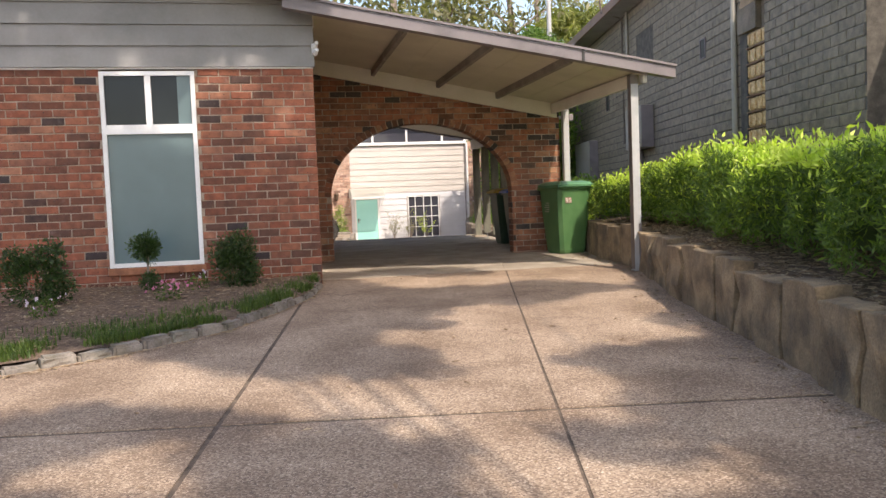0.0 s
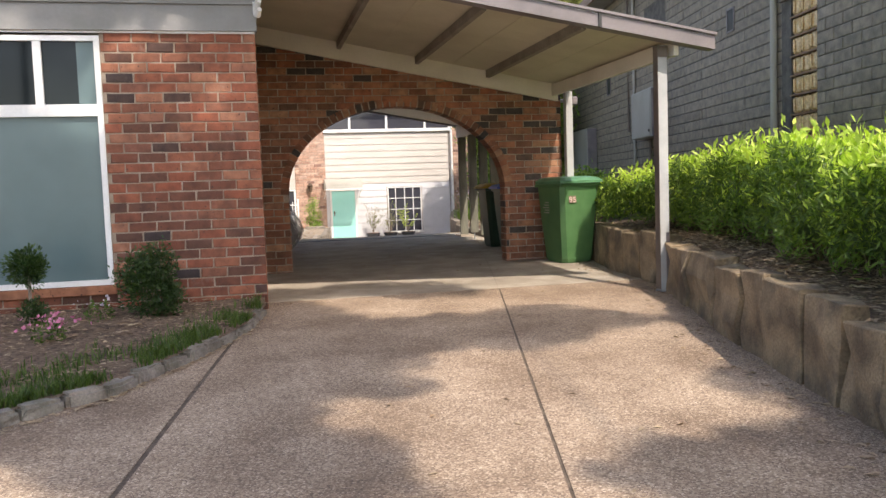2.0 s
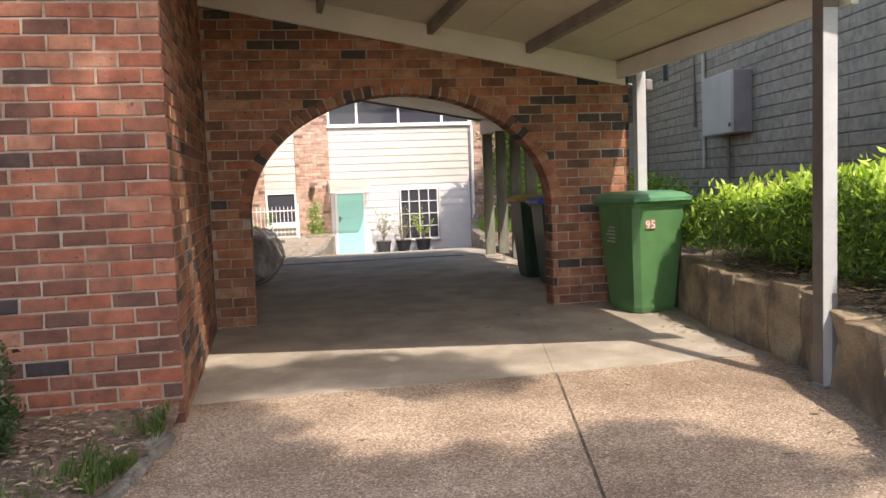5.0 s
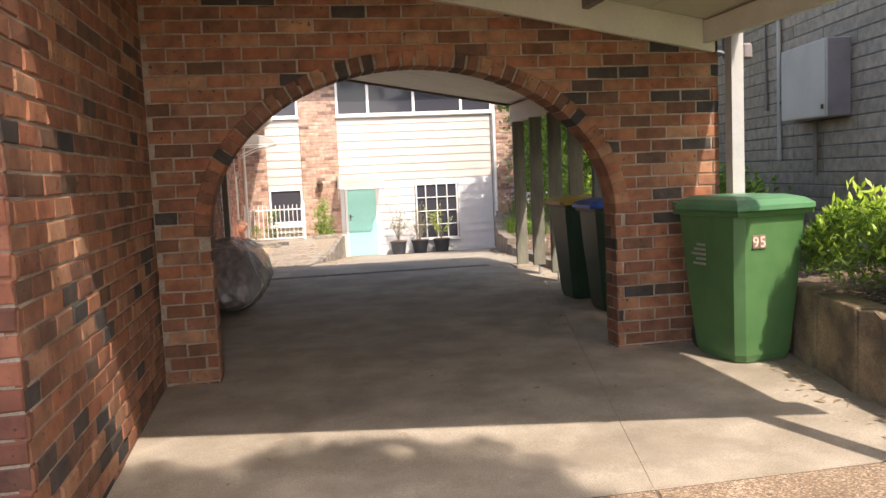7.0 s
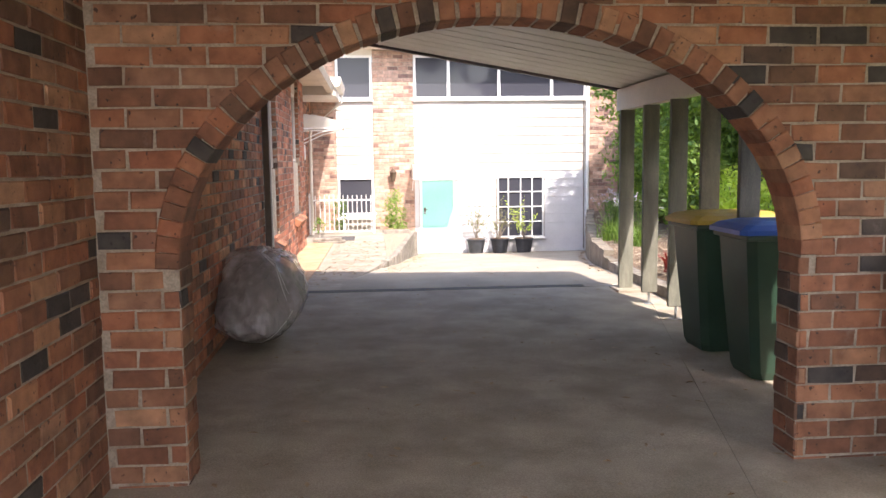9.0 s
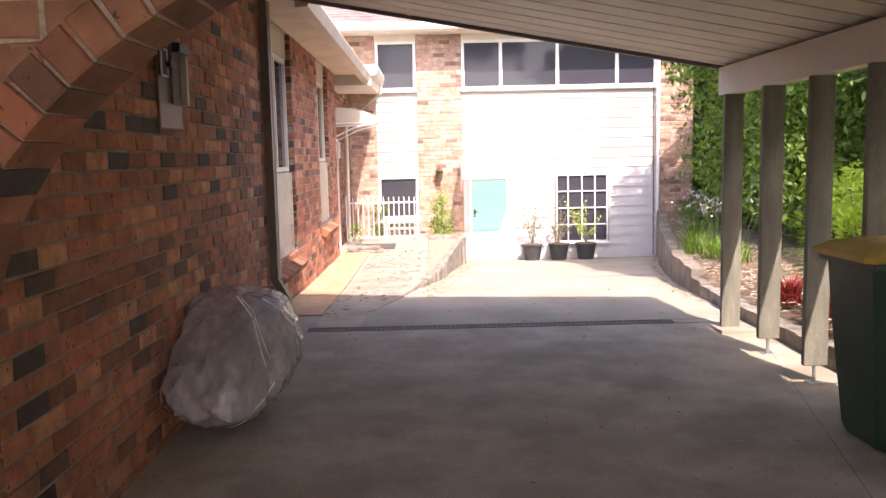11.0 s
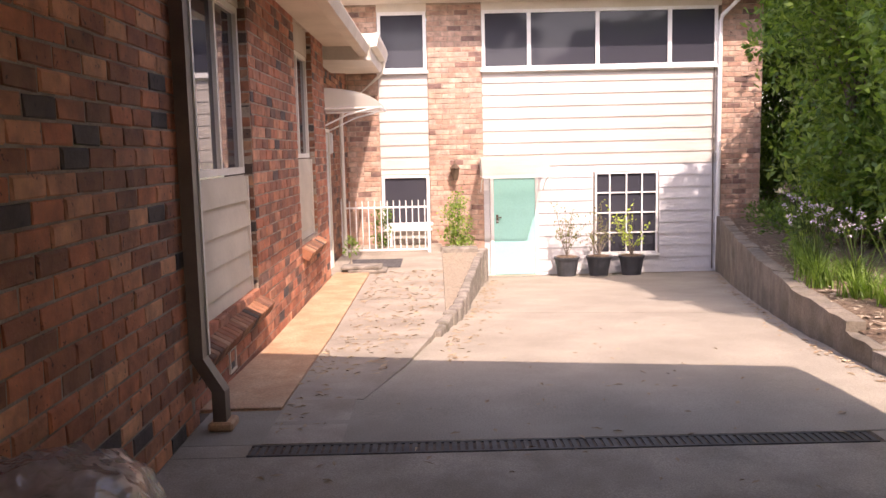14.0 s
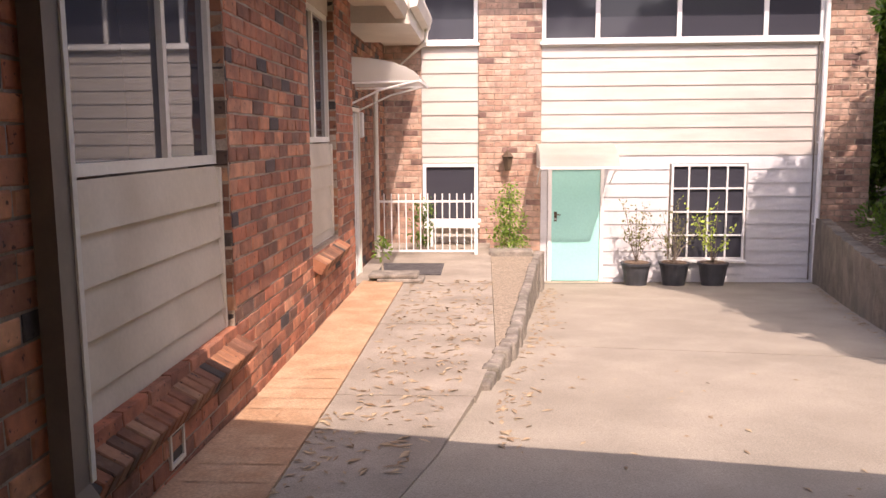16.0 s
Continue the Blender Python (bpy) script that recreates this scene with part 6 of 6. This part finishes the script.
    part("leg", bbox(x, x + 0.04, 0.03, 0.29, 0, 0.38, 0.004), M["white"], bn)


# ---- bins, bag, intercom ----
def wheelie_bin(x, y, rz, body, lid, label, digits=False, size=1.1):
    """A 240 litre bin; its front faces -y before it is turned."""
    b = thing("wheelie_bin", label, "bin", (x, y, gz(y) + 0.002), rz, group="wheelie bins")
    b.scale = (size, size, size)
    bm = bmesh.new()
    rings = []
    for z, w, f, k in ((0.0, 0.20, -0.24, 0.22), (0.05, 0.215, -0.26, 0.25), (0.60, 0.255, -0.31, 0.31), (0.93, 0.27, -0.335, 0.34), (0.985, 0.275, -0.34, 0.345)):
        c = 0.05
        pts = [(-w + c, f), (w - c, f), (w, f + c), (w, k - c), (w - c, k), (-w + c, k), (-w, k - c), (-w, f + c)]
        rings.append([bm.verts.new((px, py, z)) for px, py in pts])
    for u, w in zip(rings, rings[1:]):
        for i in range(8):
            bm.faces.new((u[i], u[(i + 1) % 8], w[(i + 1) % 8], w[i]))
    bm.faces.new(rings[0][::-1])
    part("body", bm, M[body], b)
    bm = bmesh.new()
    box(bm, -0.29, 0.29, -0.36, 0.36, 0.95, 0.99)
    bevel(bm, 0.012, 2)
    part("rim", bm, M[body], b)
    bm = bmesh.new()
    lr = []
    for z, w, f, k in ((0.99, 0.295, -0.40, 0.35), (1.02, 0.295, -0.40, 0.35), (1.055, 0.26, -0.34, 0.32), (1.075, 0.20, -0.24, 0.28)):
        c = 0.04
        pts = [(-w + c, f), (w - c, f), (w, f + c), (w, k - c), (w - c, k), (-w + c, k), (-w, k - c), (-w, f + c)]
        lr.append([bm.verts.new((px, py, z)) for px, py in pts])
    for u, w in zip(lr, lr[1:]):
        for i in range(8):
            bm.faces.new((u[i], u[(i + 1) % 8], w[(i + 1) % 8], w[i]))
    bm.faces.new(lr[0][::-1])
    bm.faces.new(lr[-1])
    part("lid", bm, M[lid], b)
    part("handle", tube(bmesh.new(), [(-0.24, 0.35, 1.0), (-0.24, 0.42, 1.02), (0.24, 0.42, 1.02), (0.24, 0.35, 1.0)], 0.014, 8), M[body], b)
    part("axle", tube(bmesh.new(), [(-0.15, 0.27, 0.09), (0.15, 0.27, 0.09)], 0.012, 8), M["metal"], b)
    for s in (-1, 1):
        part("wheel", tube(bmesh.new(), [(s * 0.10, 0.27, 0.09), (s * 0.145, 0.27, 0.09)], 0.098, 16), M["black"], b)
    if digits:
        for k, ln in enumerate((0.13, 0.10, 0.15, 0.12, 0.09)):
            part("printed_line", boxes((-0.2665, -0.2585, 0.02, 0.02 + ln, 0.62 + k * 0.032, 0.634 + k * 0.032)), M["meterbox"], b, "pale unreadable printed line")
        for i, ch in enumerate("95"):
            cu = bpy.data.curves.new("digit", "FONT")
            cu.body, cu.size, cu.extrude, cu.align_x = ch, 0.095, 0.0015, "CENTER"
            tmp = bpy.data.objects.new("tmp", cu)
            scene.collection.objects.link(tmp)
            bpy.context.view_layer.update()
            me = bpy.data.meshes.new_from_object(tmp.evaluated_get(bpy.context.evaluated_depsgraph_get()))
            bpy.data.objects.remove(tmp)
            me.materials.clear()
            me.materials.append(M["digit"])
            xx = -0.14 + i * 0.052
            tilt = 90 - 3.8
            part("sticker", bbox(xx - 0.024, xx + 0.024, -0.003, 0.0, -0.042, 0.042, 0.001), M["brown"], b).matrix_basis = pose(0, -0.3285, 0.79, -4.0)
            ob = new("digit", me)
            ob.parent = b
            ob.matrix_basis = pose(xx, -0.334, 0.79 - 0.034, 90 - 4.0)
    return b


wheelie_bin(5.02, 13.14, 7, "bin", "lid_green", "bright green wheelie bin with a green lid and two digit stickers", True)
wheelie_bin(4.96, 15.22, -91, "bin_dark", "lid_blue", "dark green wheelie bin with a blue lid", size=1.02)
wheelie_bin(4.93, 16.04, -89, "bin_dark", "lid_yellow", "dark green wheelie bin with a faded yellow lid", size=1.02)

bg = thing("wrapped_bundle", "large bundle wrapped in crinkled clear plastic against the brick wall", "bundle", (1.12, 16.80, gz(16.6)))


def bundle_shape(scale, crease):
    bm = bmesh.new()
    bmesh.ops.create_icosphere(bm, subdivisions=5, radius=1.0)
    ridge = lambda v, p: (1 - abs(noise.noise(v)) * 1.6) ** p if abs(noise.noise(v)) < 0.62 else 0.0
    for v in bm.verts:
        d = v.co.normalized()
        a = math.atan2(d.y, d.x)
        up = 0.5 + 0.5 * d.z
        flat = math.sqrt(max(0.0, 1 - abs(d.z) ** 2.2))
        k = flat / max(0.02, math.hypot(d.x, d.y))
        warp = Vector((noise.noise(d * 2.5), noise.noise(d * 2.5 + Vector((7, 0, 0))), 0)) * 0.7
        f = ridge(Vector((math.cos(a) * 2.6, math.sin(a) * 2.6, d.z * 1.1)) + warp, 4) * 0.06
        f += ridge(Vector((d.x * 3.5 + d.z * 3, d.y * 4.5, d.z * 2.0 + 4)) + warp, 4) * 0.02
        f = f * crease + 0.09 * noise.noise(d * 1.7 + Vector((2, 0, 0)))
        w = (0.93 - 0.10 * up + f) * k
        x, y = d.x * 0.44 * w, d.y * 0.82 * w
        z = 0.01 + 0.77 * up ** 0.85 * (1 + 0.5 * f)
        y += 0.24 * up - 0.16
        z -= 0.42 * max(0.0, -y) ** 1.2 * up
        v.co = Vector((max(x * scale, -0.27), y * scale, z * scale + 0.004))
    for f in bm.faces:
        f.smooth = True
    return bm


part("contents", bundle_shape(0.86, 0.2), M["contents"], bg, "dark padded contents under the film")
part("wrap", bundle_shape(1.0, 1.0), M["bag"], bg)
hull = bundle_shape(1.0, 1.0)
tree_of_hull = BVHTree.FromBMesh(hull)
hull.free()
# pale tubes laid on the wrap draw the highlights along its folds
for k, (az0, el0, az1, el1, rad) in enumerate(((-60, 80, -58, 0, 0.006), (-52, 76, -56, 14, 0.004), (-57, 0, -84, -24, 0.006), (-16, 64, -8, 20, 0.007))):
    pts = []
    for i in range(9):
        f = i / 8
        az, el = radians(az0 + (az1 - az0) * f + 1.5 * math.sin(i * 0.8 + k)), radians(el0 + (el1 - el0) * f)
        d = Vector((math.cos(az) * math.cos(el), math.sin(az) * math.cos(el), math.sin(el)))
        hit = tree_of_hull.ray_cast(Vector((0.0, 0.0, 0.32)), d)[0]
        if hit:
            pts.append(hit + d * 0.002)
    if len(pts) > 2:
        part("film_fold", tube(bmesh.new(), pts, rad, 6, rad * 0.4), M["film_fold"], bg, "pale tube for the highlight along a fold of the clear wrap")

ic = thing("wall_box", "open brown metal box with pale edged flap on brick wall", "wall box", (XL, 16.74, 2.22))
part("back_plate", bbox(0.0, 0.02, -0.31, 0.12, -0.30, 0.21, 0.008), M["box_brown"], ic)
part("flap", bbox(0.021, 0.04, -0.10, 0.058, -0.15, 0.20, 0.004), M["rafter"], ic, "grey flap")
part("flap_edge", bbox(0.021, 0.075, 0.061, 0.10, -0.15, 0.22, 0.004), M["cream"], ic, "pale worn flap edge")
part("top_cap", bbox(0.041, 0.09, -0.10, 0.10, 0.15, 0.205, 0.004), M["black"], ic)
lt = part("latch", bbox(0.021, 0.03, -0.285, -0.18, 0.0, 0.15, 0.003), M["black"], ic, "dark latch recess")
part("latch_rim", frame_bars(bmesh.new(), -0.06, 0.06, -0.08, 0.08, 0.010, -0.010, 0.0), M["white"], lt, "pale latch rim").matrix_basis = pose(0.031, -0.232, 0.075, 0, 0, 90)
part("latch_pin", bbox(0.031, 0.06, -0.185, -0.10, 0.055, 0.085, 0.003), M["black"], ic)

# ---- trees around and behind ----
for i, (x, y, h) in enumerate([(7.2, 40, 15), (10.4, 43, 16), (3.5, 44, 14), (13.5, 40, 13), (0.0, 40, 13), (17.5, 50, 17), (-5, 46, 15), (22, 44, 15), (9.0, 52, 18)]):
    tree("gum_tree", "tall pale trunked gum tree behind the houses", (x, y, -1.0), h, rand_clumps(13, 0.0, 0.0, h * 0.45, h * 1.02, 3.0, 1.7, 200 + i), 75, 0.42, "gum", 200 + i, 0.32, 1.2)
pt = thing("palm_tree", "palm tree with drooping yellow green fronds", "tree", (15.2, 38.0, -1.0))
part("trunk", tube(bmesh.new(), [(0, 0, 0), (0.1, 0, 5), (0, 0.1, 10.2)], 0.2, 10, 0.13), M["bark"], pt)
rr = np.random.default_rng(5)
fr = []
for k in range(34):
    a, e = rr.uniform(0, 6.28), rr.uniform(-0.4, 1.2)
    for q in np.linspace(0.1, 1, 26):
        d = 2.6 * q
        px, py, pq = math.cos(a) * d * math.cos(e), math.sin(a) * d * math.cos(e), 10.3 + d * math.sin(e) - 1.6 * q * q
        fr += [(px + rr.normal(0, 0.03), py + rr.normal(0, 0.03), pq)] * 3
leaf_part("crown", fr, 0.55, M["palm"], pt, up=-0.8, long=9, seed=3)
pole = thing("street_pole", "pale power pole with a crossarm beyond the roofs", "pole", (13.0, 36.0, -1.0))
part("shaft", tube(bmesh.new(), [(0, 0, 0), (0, 0, 12.5)], 0.12, 10, 0.10), M["post"], pole)
part("crossarm", boxes((-0.7, 0.7, -0.06, 0.06, 11.0, 11.15)), M["post"], pole)
# street trees behind, whose shade dapples the drive
def canopy_over(px, py, pz, rise, rad, at):
    """A clump that shades the place (px, py, pz) from a height rise above it, given from the trunk's foot."""
    return (px + SUN.x / SUN.z * rise - at[0], py + SUN.y / SUN.z * rise - at[1], pz + rise - at[2], rad)


def near_any(spots, x, y):
    return max((1 - math.dist((x, y), q) / 0.55 for q in spots), default=0)


LIT = [(1.2, 5.2), (2.0, 5.1), (1.6, 4.4), (2.1, 4.3), (1.5, 3.8), (3.6, 11.6), (4.2, 11.3), (-0.7, 5.9), (0.5, 5.4), (1.8, 6.3), (2.7, 6.5), (3.6, 8.2), (1.3, 4.3), (3.4, 10.4), (-0.4, 4.3), (-1.3, 6.0), (2.3, 3.7), (3.2, 6.3), (3.0, 7.0), (2.2, 6.4), (1.5, 7.0), (1.9, 10.2), (4.1, 9.8), (2.3, 7.9), (3.4, 7.3), (2.5, 10.3), (1.5, 10.9), (2.6, 7.1)]
DIM = [(1.7, 11.6), (2.4, 11.2), (-1.1, 5.2), (-1.6, 4.6), (0.7, 4.0), (2.8, 3.6), (3.1, 4.6), (3.5, 5.4), (4.0, 5.6), (4.3, 6.3), (2.6, 3.1), (-0.6, 3.9), (1.1, 11.2), (1.0, 10.6), (1.1, 8.6), (1.6, 7.5), (2.4, 9.2), (2.8, 5.6), (3.5, 5.0), (0.6, 6.4), (1.0, 6.1), (-0.8, 5.1), (-0.1, 4.5), (0.4, 4.2), (2.0, 4.2), (2.7, 3.9), (4.0, 6.9), (1.0, 7.8), (1.6, 8.2), (0.3, 7.2), (3.5, 6.0), (2.7, 8.7), (1.1, 9.7), (1.6, 9.3), (3.6, 4.4), (0.4, 8.5), (3.5, 9.2)]
spots = []
r = random.Random(77)
y = 1.2
while y < 11.95:  # the dappled drive and bed
    x = -5.0
    while x < 4.6:
        px, py = x + r.uniform(-0.12, 0.12), y + r.uniform(-0.1, 0.1)
        d = 0.55 * noise.noise(Vector((px * 0.8, py * 1.5, 3.0))) + 0.35 * noise.noise(Vector((px * 2.2, py * 4.0, 7.0)))
        d += 0.75 * near_any(DIM, px, py) - 1.0 * near_any(LIT, px, py) + (0.0 if px > kb_at(min(px, 0.8)) - 99 else 0)
        d += 0.32 if py > kb_at(px) and px < 0.8 else -0.02
        d += 0.12 if py < 4.5 else (-0.06 if py > 10.3 else 0)
        if d > 0.04:
            spots.append((px, py, gz(py), r.uniform(9.5, 12.5), r.uniform(0.13, 0.22) + min(0.1, 0.1 * d)))
        x += 0.27
    y += 0.22
z = 0.15
while z < 3.7:  # the front wall and its gable
    x = -5.0
    while x < 0.8:
        px, pq = x + r.uniform(-0.1, 0.1), z + r.uniform(-0.06, 0.06)
        d = 0.6 * noise.noise(Vector((px * 1.3 + pq * 0.8, pq * 1.6, 11.0))) + 0.4 * noise.noise(Vector((px * 3.2, pq * 3.5, 5.0)))
        d += 0.46 if pq > 2.75 else (0.40 - pq * 0.5 if pq < 0.7 else 0.04) + (0.18 if px < -0.9 else 0)
        if d > 0.05:
            spots.append((px, YF, pq, r.uniform(8.2, 10.5), r.uniform(0.13, 0.2)))
        x += 0.26
    z += 0.2
for _ in range(46):  # the near end of the drive and the hedge
    spots.append((r.uniform(2.6, 6.2), r.uniform(1.0, 4.6), 0.3, r.uniform(7.5, 9.5), r.uniform(0.25, 0.45)))
TRUNKS = [(-4.5, -2.5, -0.9), (-0.6, -5.8, -0.9), (3.4, -6.2, -0.9), (8.6, -3.5, -0.9)]
crowns = [[] for _ in TRUNKS]
for q in spots:
    c = canopy_over(*q, (0, 0, 0))
    k = min(range(4), key=lambda i: abs(TRUNKS[i][0] - c[0]))
    at = TRUNKS[k]
    crowns[k].append((c[0] - at[0], c[1] - at[1], c[2] - at[2], c[3]))
for i, at in enumerate(TRUNKS):
    tree("street_tree", "tall street tree behind the drive", at, 8.5, crowns[i], 3600, 0.10, "tree", 300 + i, 0.13, 0.3, limbs=9)

# ---- fallen leaves and litter ----
def litter(name, label, pts, size, mat, seed):
    r = np.random.default_rng(seed)
    vs, fs = [], []
    for x, y, z in pts:
        a, L = r.uniform(0, 6.28), size * r.uniform(0.5, 1.4)
        w = L * r.uniform(0.10, 0.22)
        dx, dy = math.cos(a) * L / 2, math.sin(a) * L / 2
        nx, ny = -math.sin(a) * w, math.cos(a) * w
        h = r.uniform(0.002, 0.012)
        b = len(vs)
        vs += [(x - dx, y - dy, z + 0.001), (x + nx, y + ny, z + h), (x + dx, y + dy, z + 0.003), (x - nx, y - ny, z + h * 0.6)]
        fs += [(b, b + 1, b + 2), (b, b + 2, b + 3)]
    ob = new(name, quick_mesh(vs, fs, M[mat], name))
    return tagged(ob, label, "leaves", kind="stuff")


L1 = [(x, y, pz(x, y) + 0.004) for x, y in zip(R.uniform(1.35, 2.3, 620), R.uniform(20.6, 26.5, 620)) if x < 1.9 + (y - 21) * 0.12]
L1 += [(rwx, y, gz(y) + 0.003) for y, rwx in [(yy, float(np.interp(yy, [p[1] for p in bedk], [p[0] for p in bedk])) + 0.09 + abs(R.normal(0, 0.13))) for yy in R.uniform(21, 29.2, 260)]]
L1 += [(x, y, gz(y) + 0.003) for y, x in [(yy, rw_at(yy) - 0.04 - abs(R.normal(0, 0.08))) for yy in R.uniform(20, 29.5, 220)]]
litter("fallen_leaves", "scattered dry brown leaves on the path and court", L1, 0.075, "dry", 1)
L2 = [(x, y, gz(y) + 0.003) for x, y in zip(R.uniform(1.3, 4.7, 260), R.uniform(11.5, 23, 260))]
L2 += [(x, y, gz(y) + 0.003) for x, y in zip(R.uniform(-1, 4, 130), R.uniform(2, 11, 130)) if y < 6.3 or x > 0.6]
L2 += [(x, y, gz(y) + 0.004) for y, x in [(yy, sw_at(yy) - 0.05 - abs(R.normal(0, 0.16))) for yy in R.uniform(3, 13, 420)]]
L2 += [(x, kb_at(x) - 0.04 - abs(R.normal(0, 0.06)), gz(kb_at(x) - 0.05) + 0.004) for x in R.uniform(-5, 0.8, 600)]
L2 += [(1.27 + abs(R.normal(0, 0.12)), y, max(gz(y), 0) * 0 + (pz(0, y) if y > 19.95 else gz(y)) + 0.004) for y in R.uniform(19.3, 21.6, 70)]
litter("leaf_litter", "small dry leaves and twigs scattered on the drive", L2, 0.06, "dry", 2)
L3 = [(x, y, bed_z(x, y) + 0.02) for x, y in zip(R.uniform(-5, 0.7, 5000), R.uniform(6.8, YF - 0.03, 5000)) if y > kb_at(x) + 0.3]
L3 += [(sw_at(y) + f, y, gz(y) + 0.50 + f * 0.09) for f, y in zip(R.uniform(0.12, 1.0, 7000), R.uniform(2, 13, 7000))]
litter("bed_litter", "dry leaf mulch over the garden beds", L3, 0.06, "dry", 3)
L4 = [(rw_at(y) + 0.15 + f, y, 0.36 + f * 0.03) for f, y in zip(R.uniform(0, 2.2, 6000), R.uniform(14.5, 29.5, 6000))]
litter("garden_litter", "pale leaf mulch over the raised garden", L4, 0.08, "pale_litter", 4)

set_bricks()
